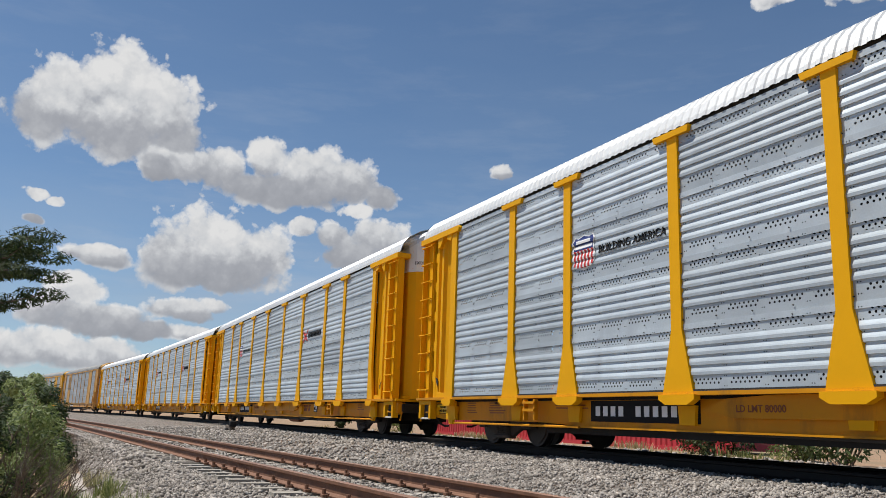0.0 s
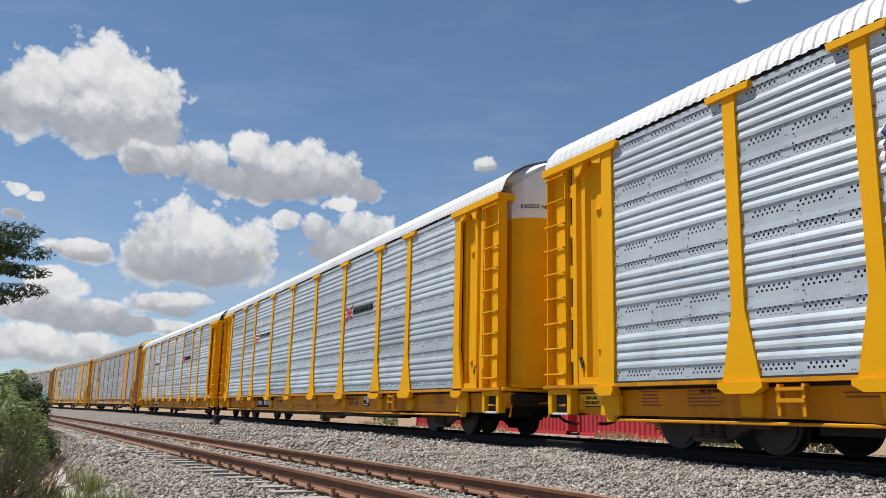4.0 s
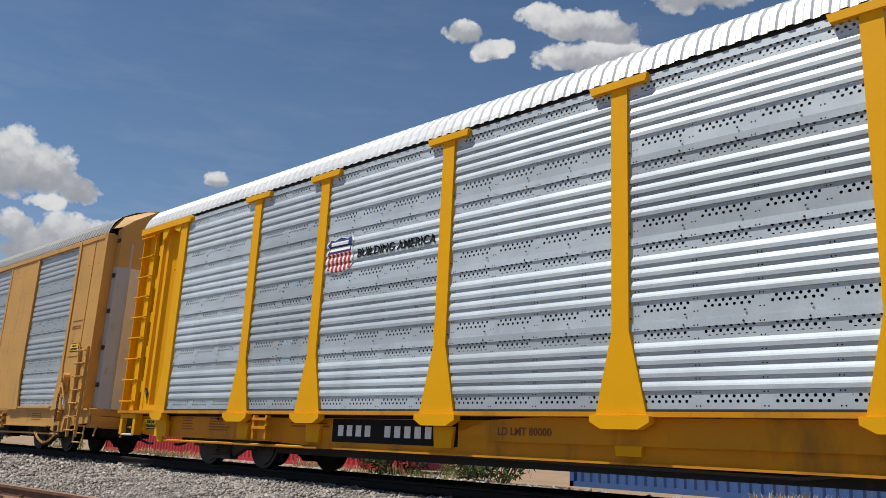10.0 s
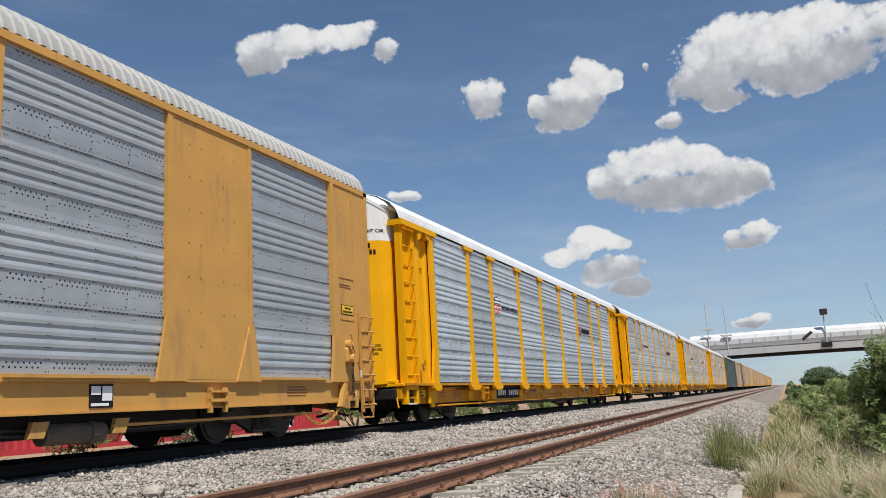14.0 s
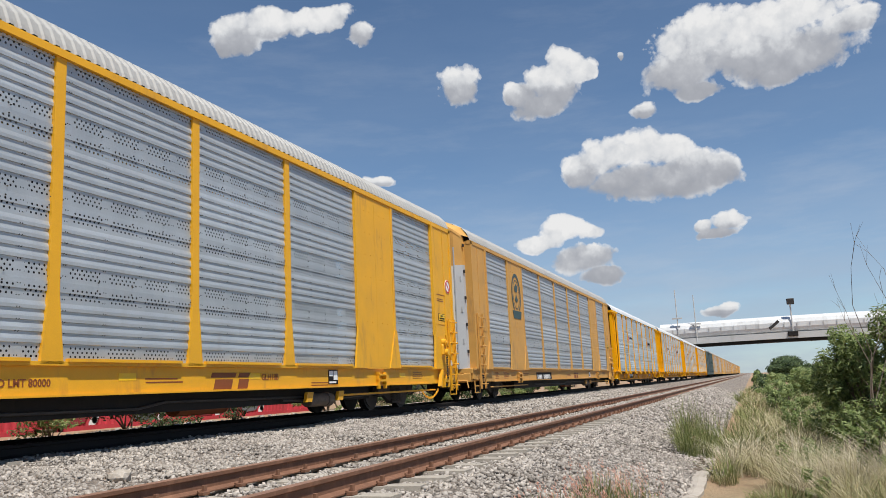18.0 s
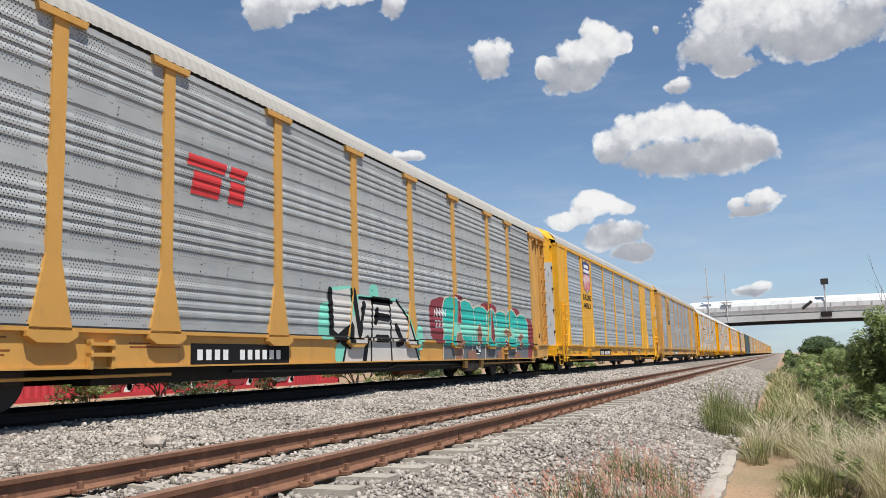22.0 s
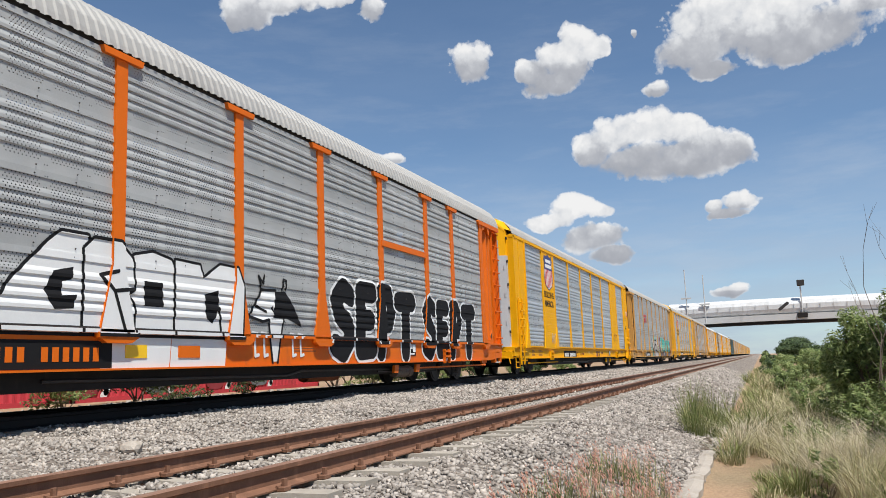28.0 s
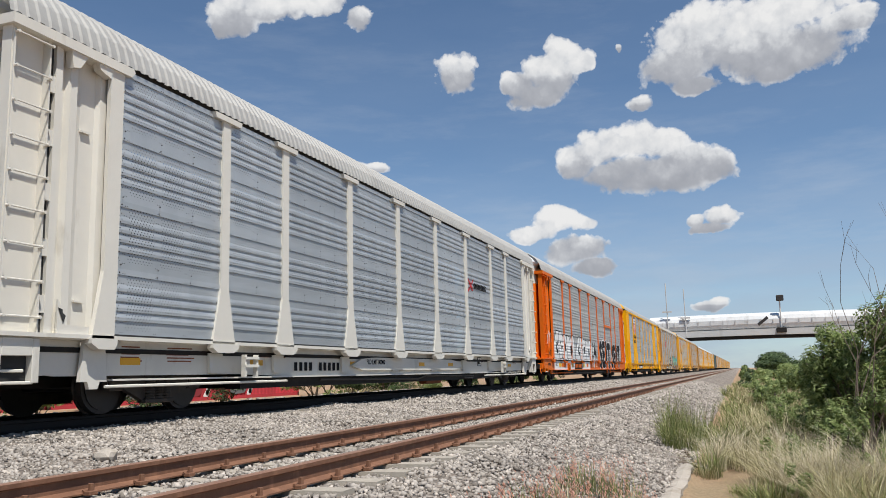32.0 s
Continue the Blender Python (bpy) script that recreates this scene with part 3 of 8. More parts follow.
def press_on(ob):
    """Lettering follows the ribs of the sheet that it is painted on."""
    m = ob.matrix_basis
    key = (ob.data.name, tuple(round(c, 3) for c in m.translation))
    if key not in _pressed:
        bm = bmesh.new()
        bm.from_mesh(ob.data)
        bm.transform(m)
        zs = [v.co.z for v in bm.verts]
        for _, z in PANEL:
            if min(zs) < z < max(zs):
                bmesh.ops.bisect_plane(bm, geom=bm.verts[:] + bm.edges[:] + bm.faces[:], plane_co=(0, 0, z), plane_no=(0, 0, 1))
        for v in bm.verts:
            v.co.y += rib(v.co.z) - 0.005
        bm.transform(m.inverted())
        me = bpy.data.meshes.new(ob.data.name)
        bm.to_mesh(me)
        bm.free()
        me.materials.append(ob.data.materials[0])
        _pressed[key] = me
    ob.data = _pressed[key]
    for c in ob.children:
        press_on(c)
    return ob


_panels = {}


def side_panel(parent, x0, x1, material, label=""):
    """A perforated sheet pressed into ribs, with bolted laps."""
    key = (round(x1 - x0, 3), material.name)
    if key not in _panels:
        w = x1 - x0
        # holes repeat with the lap pitch: the mesh's z is counted in pitches
        v, f = swept([(y, (z - FLOOR) / PITCH) for y, z in PANEL], (0.0, 0.06, w - 0.06, w))
        v = [(x, 0.0 if (x in (0.0, w)) else y, z) for x, y, z in v]
        _panels[key] = mesh_of("side_panel", v, f, material)
    return hang("side_panel", _panels[key], parent, Matrix.Translation((x0, SIDE, FLOOR)) @ Matrix.Diagonal((1, 1, PITCH, 1)), label)


_bolts = {}


def bolts(parent, spans, material, name="bolt_head_mass"):
    """Bolt heads along the laps of the sheets."""
    key = (tuple(spans), material.name)
    if key not in _bolts:
        verts, faces = [], []
        for x0, x1 in spans:
            k = max(3, round((x1 - x0) / 0.62))
            for row in range(1, 4):
                for i in range(k):
                    for dz in (-0.055, 0.055):
                        x = x0 + 0.10 + (x1 - x0 - 0.2) * i / (k - 1) + (0.0 if dz < 0 else 0.02)
                        z = FLOOR + row * PITCH + dz
                        b = len(verts)
                        verts += [(x - 0.014, SIDE - 0.012, z), (x, SIDE - 0.012, z + 0.014), (x + 0.014, SIDE - 0.012, z), (x, SIDE - 0.012, z - 0.014), (x, SIDE - 0.036, z)]
                        faces += [(b, b + 1, b + 4), (b + 1, b + 2, b + 4), (b + 2, b + 3, b + 4), (b + 3, b, b + 4)]
        _bolts[key] = mesh_of(name, verts, faces, material)
    ob = hang(name, _bolts[key], parent)
    ob["kind"] = "stuff"
    return ob


_posts = {}


def post(parent, x, material, wide=0.22, foot=0.74, cap=0.74, name="post", left=True, right=True):
    """An upright rib of the rack: a flared foot, a flat stem and a cap under the eave."""
    key = (material.name, wide, foot, cap, left, right)
    if key not in _posts:
        h, fl, cp = wide / 2, foot / 2, cap / 2
        l, r = (fl if left else h), (fl if right else h)
        cl, cr = (cp if left else h), (cp if right else h)
        bm = plate([(-h, FLOOR + 0.9), (-l * 0.86, FLOOR - 0.02), (r * 0.86, FLOOR - 0.02), (h, FLOOR + 0.9), (h, EAVE - 0.06), (-h, EAVE - 0.06)], y0=-0.045, y1=0.02)
        if cap or foot > 0.6:
            slab(bm, [(-l, FLOOR - 0.025), (-l, FLOOR - 0.095), (-l * 0.62, FLOOR - 0.17), (r * 0.62, FLOOR - 0.17), (r, FLOOR - 0.095), (r, FLOOR - 0.025)], -0.090, 0.03)
        if cap:
            slab(bm, [(-cl, EAVE - 0.085), (cr, EAVE - 0.085), (cr + 0.03, EAVE + 0.012), (-cl - 0.03, EAVE + 0.012)], -0.080, 0.02)
        if cap or foot > 0.6:
            slab(bm, [(-l * 0.42, SILL + 0.02), (r * 0.42, SILL + 0.02), (r * 0.5, FLOOR - 0.172), (-l * 0.5, FLOOR - 0.172)], 0.11, 0.165)
        _posts[key] = from_bm(name, bm, material)
    return hang(name, _posts[key], parent, Matrix.Translation((x, SIDE, 0)))


_roofs = {}


def roof(parent, half, material, low=0.0):
    key = (half, material.name, low)
    if key not in _roofs:
        prof = [(1.525, EAVE + 0.045), (1.505, EAVE + 0.12), (1.44, EAVE + 0.28), (1.28, EAVE + 0.46), (0.95, EAVE + 0.65), (0.5, EAVE + 0.80), (0.0, EAVE + 0.86)]
        prof = [(-a, b - low * (b - EAVE)) for a, b in prof] + [(a, b - low * (b - EAVE)) for a, b in prof[-2::-1]]
        xs, hs, x = [], [], -half
        deep = {"galvanized_roof": 0.018, "matte_beige_roof": 0.010}.get(material.name, 0.026)
        while x < half - 0.05:
            for dx, d in ((0.0, 0.0), (0.07, 0.0), (0.095, deep), (0.155, deep)):
                xs.append(x + dx)
                hs.append(d)
            x += 0.18
        k = len(prof)
        nor = []
        for i in range(k):
            a, b = prof[max(0, i - 1)], prof[min(k - 1, i + 1)]
            d = Vector((b[1] - a[1], 0, -(b[0] - a[0]))).normalized()
            nor.append((-abs(d.x) if i < k // 2 else abs(d.x), abs(d.z)))
        verts = [(xx, p[0] + q[0] * h, p[1] + q[1] * h) for xx, h in zip(xs, hs) for p, q in zip(prof, nor)]
        _, faces = swept(prof, xs)
        _roofs[key] = mesh_of("roof", verts, faces, material)
    return hang("roof", _roofs[key], parent)


def wheelset(parent, x):
    bm = bmesh.new()
    for s in (-1, 1):
        y = s * 0.745
        for r, y0, y1 in ((0.42, y - 0.062, y + 0.062), (0.450, y - s * 0.062 - 0.014, y - s * 0.062 + 0.014)):
            rod(bm, (0, y0, 0), (0, y1, 0), r, 28)
        rod(bm, (0, y + s * 0.06, 0), (0, y + s * 0.085, 0), 0.36, 24)
        rod(bm, (0, y + s * 0.06, 0), (0, y + s * 0.20, 0), 0.085, 10)
        for a in range(3):                     # bearing cap bolts
            c, d = 0.05 * cos(a * 2.094), 0.05 * sin(a * 2.094)
            rod(bm, (c, y + s * 0.2, d), (c, y + s * 0.225, d), 0.016, 5)
    rod(bm, (0, -0.74, 0), (0, 0.74, 0), 0.08, 10)
    me = from_bm("wheelset", bm, M["tread"])
    return hang("wheelset", me, parent, Matrix.Translation((x, 0, 0.42)))


def truck(parent, x):
    """A four-wheel bogie: cast side frames, coil springs, a bolster and two wheelsets."""
    t = new("bogie")
    t.parent = parent
    t.matrix_basis = Matrix.Translation((x, 0, 0))
    for s in (-1, 1):
        bm = plate([(-1.08, 0.36), (-1.08, 0.56), (-0.82, 0.60), (-0.42, 0.76), (0.42, 0.76), (0.82, 0.60), (1.08, 0.56), (1.08, 0.36), (0.74, 0.36), (0.42, 0.22), (0.30, 0.16), (-0.30, 0.16), (-0.42, 0.22), (-0.74, 0.36)], y0=s * 1.0 - 0.05, y1=s * 1.0 + 0.05)
        for e in (-0.91, 0.91):
            box(bm, e - 0.14, e + 0.14, s * 1.0 - 0.085, s * 1.0 + 0.085, 0.33, 0.52, 0.02)
        box(bm, -0.32, 0.32, s * 1.03 - 0.09, s * 1.03 + 0.09, 0.13, 0.20, 0.015)
        box(bm, -0.30, 0.30, s * 1.03 - 0.09, s * 1.03 + 0.09, 0.52, 0.64, 0.015)
        part("side_frame", bm, M["cast"], t)
        sp = bmesh.new()
        for e in (-0.19, 0.0, 0.19):
            for i in range(8):
                rod(sp, (e, s * 1.07, 0.205 + i * 0.041), (e, s * 1.07, 0.228 + i * 0.041), 0.082, 9)
        part("coil_spring_nest", sp, M["cast"], t)["kind"] = "stuff"
    part("bolster", boxes((-0.22, 0.22, -0.98, 0.98, 0.46, 0.68), (-0.10, 0.10, -0.4, 0.4, 0.66, 0.80)), M["black"], t)
    part("brake_beam", boxes((-0.52, -0.44, -0.9, 0.9, 0.30, 0.38), (0.44, 0.52, -0.9, 0.9, 0.30, 0.38)), M["black"], t)
    return t, [wheelset(t, -0.91), wheelset(t, 0.91)]


_cache = {}


def shared(key, make, material):
    if key not in _cache:
        _cache[key] = from_bm(key[0], make(), material)
    return _cache[key]


def underframe(car, paint, spin, deep=0.0, flat=False):
    """Side sills, centre sill, couplers, bogies, rods and hoses."""
    hl = 13.55

    face = SILL_IN if deep else SILL_OUT

    def sills(s):
        bm = bmesh.new()
        for _ in (0,):
            y0, y1 = sorted((s * (abs(face) - 0.06), s * abs(face)))
            slab(bm, [(-hl, FLOOR - 0.02), (hl, FLOOR - 0.02), (hl, SILL + 0.10), (hl - 1.2, SILL), (8.2, SILL), (6.4, SILL - deep), (-6.4, SILL - deep), (-8.2, SILL), (-hl + 1.2, SILL), (-hl, SILL + 0.10)], y0, y1)
        return bm
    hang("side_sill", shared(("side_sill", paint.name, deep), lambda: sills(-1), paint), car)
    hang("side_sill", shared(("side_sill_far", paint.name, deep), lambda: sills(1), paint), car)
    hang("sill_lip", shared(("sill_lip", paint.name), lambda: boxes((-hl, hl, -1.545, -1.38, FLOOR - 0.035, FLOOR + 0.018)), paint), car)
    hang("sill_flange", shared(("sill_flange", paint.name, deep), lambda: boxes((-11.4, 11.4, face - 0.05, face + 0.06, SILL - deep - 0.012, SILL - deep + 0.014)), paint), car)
    if deep:        # the pressed stiffener along the middle of the sill
        hang("sill_stiffener", shared(("sill_stiffener", paint.name), lambda: plate([(-3.9, 0.70), (-3.4, 0.86), (-2.6, 0.90), (2.8, 0.90), (3.4, 0.86), (3.9, 0.70), (3.3, 0.60), (-3.3, 0.60)], y0=face - 0.07, y1=face + 0.02), paint), car)
    hang("centre_sill", shared(("centre_sill",), lambda: boxes((-12.9, 12.9, -0.34, 0.34, 0.40, 0.90), (-13.4, 13.4, -1.35, 1.35, 0.86, 0.93)), M["black"]), car)
    for y in (-1.1, 1.1):
        hang("floor_girder", shared(("floor_girder",), lambda: boxes((-8.1, 8.1, -0.16, 0.16, 0.29, 0.86)), M["black"]), car, Matrix.Translation((0, y, 0)))
    hang("air_tank", shared(("air_tank",), lambda: rods(((1.6, -0.95, 0.36), (2.9, -0.95, 0.36), 0.16), seg=12), M["ink_brown"]), car)
    for a, b in ((-11.6, -6.8), (6.2, 11.9)):
        hang("brake_rod", shared(("brake_rod", paint.name, a), lambda: rods(((a, -1.44, 0.40), (b, -1.44, 0.41), 0.022)), paint), car)
    for x in () if deep else (5.05, 6.35):
        hang("hanger", shared(("hanger", paint.name), lambda: plate([(-0.16, 0.30), (0.06, 0.30), (0.14, 0.49), (-0.10, 0.49)], y0=-1.47, y1=-1.40), paint), car, Matrix.Translation((x, 0, 0)))
    if not deep:
        hang("brake_cylinder", shared(("brake_cylinder",), lambda: rods(((5.2, -1.30, 0.33), (6.15, -1.30, 0.33), 0.13), ((5.9, -1.30, 0.33), (6.0, -1.30, 0.33), 0.15), seg=14), M["bark"]), car)
    hang("brake_lever", shared(("brake_lever",), lambda: rods(((4.2, -1.36, 0.36), (5.2, -1.32, 0.33), 0.02), ((6.15, -1.32, 0.33), (8.4, -1.30, 0.38), 0.02)), M["tread"]), car)
    hang("air_pipe", shared(("air_pipe",), lambda: rods(((-5.2, -1.29, 0.42), (0.4, -1.29, 0.36), 0.024), ((0.4, -1.29, 0.36), (1.0, -1.29, 0.44), 0.024), ((1.0, -1.29, 0.44), (5.4, -1.29, 0.40), 0.024)), M["tread"]), car)
    for s in (-1, 1):
        def coupler():
            bm = boxes((12.7, 14.05, -0.10, 0.10, 0.74, 0.92), bevel=0.02)
            slab(bm, [(14.0, 0.66), (14.38, 0.70), (14.44, 0.84), (14.38, 0.98), (14.0, 1.0)], -0.17, 0.10)
            return bm
        c = hang("coupler", shared(("coupler",), coupler, M["black"]), car, pose(0, 0, 0, 0, 0, 0 if s > 0 else 180))

        def hose():
            bm = bmesh.new()
            p = [(13.5, -0.32, 0.66), (13.75, -0.34, 0.48), (14.0, -0.36, 0.36), (14.25, -0.36, 0.31), (14.45, -0.34, 0.31)]
            for a, b in zip(p, p[1:]):
                rod(bm, a, b, 0.028, 6)
            return bm
        hang("brake_hose", shared(("brake_hose",), hose, M["black"]), car, pose(0, 0, 0, 0, 0, 0 if s > 0 else 180))

        def step():
            bm = bmesh.new()
            for x in (12.95, 13.45):
                rod(bm, (x, -1.5, 0.62), (x, -1.5, 0.24), 0.018, 5)
            for z in (0.25, 0.45):
                rod(bm, (12.95, -1.5, z), (13.45, -1.5, z), 0.018, 5)
            return bm
        if flat:
            hang("stirrup_step", shared(("stirrup_step", paint.name), step, paint), car, Matrix.Diagonal((s, 1, 1, 1)))

        def lever():
            bm = rods(((13.0, -1.46, 0.62), (13.62, -1.30, 0.62), 0.02), ((13.62, -1.30, 0.62), (13.66, -0.25, 0.70), 0.02), ((13.62, -1.30, 0.62), (13.66, -1.36, 0.40), 0.02))
            box(bm, 13.42, 13.60, -1.42, -1.20, 0.60, 0.86, 0.01)
            return bm
        hang("uncoupling_lever", shared(("uncoupling_lever", paint.name), lever, paint), car, Matrix.Diagonal((s, 1, 1, 1)))
        t, ws = truck(car, s * 10.05)
        spin += ws
    hang("sill_step", shared(("sill_step", paint.name), lambda: boxes((-8.42, -8.37, -1.58, -1.50, 0.50, 0.88), (-8.06, -8.01, -1.58, -1.50, 0.50, 0.88), (-8.42, -8.01, -1.60, -1.50, 0.66, 0.71), (-8.42, -8.01, -1.60, -1.50, 0.80, 0.84)), paint), car)
    hang("sill_step", shared(("sill_step", paint.name), None, paint), car, Matrix.Translation((16.45, 0, 0)))


def ladder(parent, x0, x1, y, z0, z1, step, paint, rail=0.03, name="ladder", bow=0.0):
    key = (name, round(x1 - x0, 3), round(z1 - z0, 3), step, paint.name)
    if key not in _cache:
        w = x1 - x0
        g = 0.05 if name != "ladder" else 0.022
        bm = boxes((0, g, -rail, rail, 0, z1 - z0), (w - g, w, -rail, rail, 0, z1 - z0))
        _cache[key] = from_bm(name, bm, paint)
        rb = rods(((0.02, -0.07, 0), (w - 0.02, -0.07, 0), 0.013), ((0.02, -0.07, 0), (0.02, 0.0, 0), 0.018), ((w - 0.02, -0.07, 0), (w - 0.02, 0.0, 0), 0.018))
        for q in (0.02, w - 0.02):
            rod(rb, (q, -0.088, 0), (q, -0.055, 0), 0.022, 7)
        _cache[key + ("rung",)] = from_bm("rung", rb, paint)
    ob = hang(name, _cache[key], parent, Matrix.Translation((x0, y, z0)))
    z = step * 0.5
    while z < z1 - z0:
        hang("rung", _cache[key + ("rung",)], ob, Matrix.Translation((0, 0, z)))
        z += step
    return ob


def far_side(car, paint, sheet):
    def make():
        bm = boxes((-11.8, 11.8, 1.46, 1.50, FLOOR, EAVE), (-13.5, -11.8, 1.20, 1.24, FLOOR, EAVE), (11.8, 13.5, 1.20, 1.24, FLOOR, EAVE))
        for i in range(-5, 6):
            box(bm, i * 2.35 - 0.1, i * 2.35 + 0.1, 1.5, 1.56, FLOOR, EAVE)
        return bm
    # far wall and inner deck coloured near black for the shade inside the car
    hang("far_side", shared(("far_side",), make, M["shade_black"]), car)
    hang("inner_deck", shared(("inner_deck",), lambda: boxes((-11.4, 11.4, -1.40, 1.40, 2.85, 2.93)), M["shade_black"]), car)


def swept_column(outline, z0, z1):
    """An upright with a plan outline of (x, y)."""
    bm = bmesh.new()
    lo = [bm.verts.new((x, y, z0)) for x, y in outline]
    hi = [bm.verts.new((x, y, z1)) for x, y in outline]
    k = len(outline)
    for i in range(k):
        bm.faces.new((lo[i], lo[(i + 1) % k], hi[(i + 1) % k], hi[i]))
    bm.faces.new(lo[::-1])
    bm.faces.new(hi)
    return bm


def chain(points, size, material, parent, name="chain"):
    """Links of a chain hung along a line of points, each turned across the one before."""
    bm = bmesh.new()
    for k, (p, q) in enumerate(zip(points, points[1:])):
        p, q = Vector(p), Vector(q)
        d = (q - p).normalized()
        side = d.cross(Vector((0, 1, 0)) if k % 2 else Vector((1, 0, 0.3))).normalized() * size
        e = d * size * 0.6
        for a, b in ((p - e + side, q + e + side), (p - e - side, q + e - side), (p - e + side, p - e - side), (q + e + side, q + e - side)):
            rod(bm, a, b, size * 0.38, 5)
    return part(name, bm, material, parent)


def end_door_rounded(car, s, paint, top, seam=4.38, low=0.0):
    """Clamshell end doors that curve round the corner, with rows of rivets, pale above and painted below."""
    prof = [(11.98, -1.24), (13.15, -1.24), (13.42, -1.20), (13.64, -1.06), (13.78, -0.82), (13.85, -0.52), (13.88, -0.03)]
    prof2 = [(x, -y) for x, y in prof[::-1]]

    def curved(z0, z1, k):
        def make():
            bm = bmesh.new()
            for side in (prof, prof2):
                lo = [bm.verts.new((x, y, z0)) for x, y in side]
                hi = [bm.verts.new((x, y, z1 if callable(z1) is False else z1(x, y))) for x, y in side]
                for i in range(len(side) - 1):
                    bm.faces.new((lo[i], lo[i + 1], hi[i + 1], hi[i]))
            return bm
        return make
    flip = pose(0, 0, 0, 0, 0, 0) if s > 0 else Matrix.Diagonal((-1, 1, 1, 1))
    hang("end_door", shared(("end_door", paint.name, seam), curved(FLOOR + 0.02, seam, 0), paint), car, flip, "riveted curved end door")
    hang("end_door_top", shared(("end_door_top", top.name, seam), curved(seam, lambda x, y: arch(y) - 0.01, 1), top), car, flip, "white upper end door panel")

    def rivets():
        verts, faces = [], []
        for i in range(len(prof) - 1):
            (xa, ya), (xb, yb) = prof[i], prof[i + 1]
            if xb < 12.95:
                continue
            tx, ty = xb - xa, yb - ya
            ln = hypot(tx, ty)
            nx, ny = ty / ln, -tx / ln
            for u in (0.5,) if ln < 0.4 else (0.2, 0.5, 0.8):
                for j in range(26):
                    z = FLOOR + 0.12 + j * 0.155
                    x, y = xa + tx * u, ya + ty * u
                    b = len(verts)
                    r = 0.012
                    ux, uy = tx / ln * r, ty / ln * r
                    verts += [(x - ux, y - uy, z), (x, y, z + r), (x + ux, y + uy, z), (x, y, z - r), (x + nx * 0.012, y + ny * 0.012, z)]
                    faces += [(b, b + 1, b + 4), (b + 1, b + 2, b + 4), (b + 2, b + 3, b + 4), (b + 3, b, b + 4)]
        bm = bmesh.new()
        vs = [bm.verts.new(v) for v in verts]
        for f in faces:
            bm.faces.new([vs[i] for i in f])
        return bm
    hang("rivet_rows", shared(("rivets", paint.name), rivets, paint), car, flip)["kind"] = "stuff"
    hang("door_seam", shared(("door_seam",), lambda: boxes((13.84, 13.90, -0.045, 0.045, FLOOR, EAVE + 0.76)), M["ink"]), car, flip)
    # the bent sheet between the top of the doors and the end of the roof
    hang("roof_flap", shared(("roof_flap", low), lambda: flap(prof, low), M["roof"]), car, flip, "bent grey sheet closing the roof end")
    for z, k in ((EAVE - 0.42, "white"), (2.30, "ochre")):
        hang("door_handle", shared(("door_handle", z), lambda: rods(((13.92, -0.09, z - 0.10), (13.97, -0.12, z - 0.08), 0.014), ((13.97, -0.12, z - 0.08), (13.90, -0.42, z + 0.06), 0.014), ((13.90, -0.42, z + 0.06), (13.85, -0.44, z + 0.02), 0.014)), M[k]), car, flip)
    hang("lock_bar", shared(("lock_bar",), lambda: rods(((13.93, -0.07, 1.6), (13.93, -0.07, EAVE - 0.5), 0.018)), M["white"]), car, flip)
    hang("door_latch", shared(("door_latch",), lambda: boxes((13.88, 13.97, -0.16, 0.16, 1.52, 1.60), (13.88, 13.95, -0.12, -0.04, 1.30, 1.72), bevel=0.01), M["ink_red"]), car, flip, "red door latch")
    hang("door_kick_plate", shared(("door_kick_plate", paint.name), lambda: boxes((13.30, 13.62, -1.28, -1.06, FLOOR + 0.02, FLOOR + 0.10), bevel=0.01), paint), car, flip)
    hang("end_sill", shared(("end_sill_thin", paint.name), lambda: boxes((12.0, 13.62, -1.49, 1.49, FLOOR - 0.05, FLOOR + 0.015), bevel=0.008), paint), car, flip)
    hang("buffer_beam", shared(("buffer_beam",), lambda: boxes((13.40, 13.66, -1.30, 1.30, 0.60, 0.84), bevel=0.02), M["black"]), car, flip)
    near_end = flip @ Matrix.Translation((11.66, 0, 0)) @ Matrix.Diagonal((0.94, 1, 1, 1)) @ Matrix.Translation((-11.66, 0, 0))
    # corner post with its ladder, a slot, and the folded sheet of the bay beside it
    hang("corner_post", shared(("corner_post", paint.name), lambda: swept_column([(12.92, -1.50), (12.97, -1.50), (12.97, -1.40), (13.53, -1.40), (13.53, -1.50), (13.58, -1.50), (13.58, -1.34), (12.92, -1.34)], FLOOR, EAVE - 0.02), paint), car, near_end)
    # dark box set in the slot, its colour standing for the deep shade
    hang("door_gap", shared(("door_gap",), lambda: boxes((12.80, 12.918, -1.42, -1.22, FLOOR, EAVE - 0.06)), M["shade_black"]), car, near_end)
    for k in range(5):
        hang("hinge_tab", shared(("hinge_tab", paint.name), lambda: boxes((12.77, 12.88, -1.47, -1.43, -0.11, 0.11)), paint), car, near_end @ Matrix.Translation((0, 0, 1.45 + 0.72 * k)))
    hang("bay_sheet", shared(("bay_sheet", paint.name), lambda: swept_column([(12.80, -1.30), (12.80, -1.475), (12.68, -1.475), (12.64, -1.39), (12.56, -1.39), (12.52, -1.47), (12.40, -1.475), (12.34, -1.40), (12.22, -1.365), (11.94, -1.365), (11.90, -1.43), (11.76, -1.43), (11.70, -1.30)], FLOOR + 0.02, EAVE - 0.03), paint), car, near_end, "folded sheet of the corner bay")
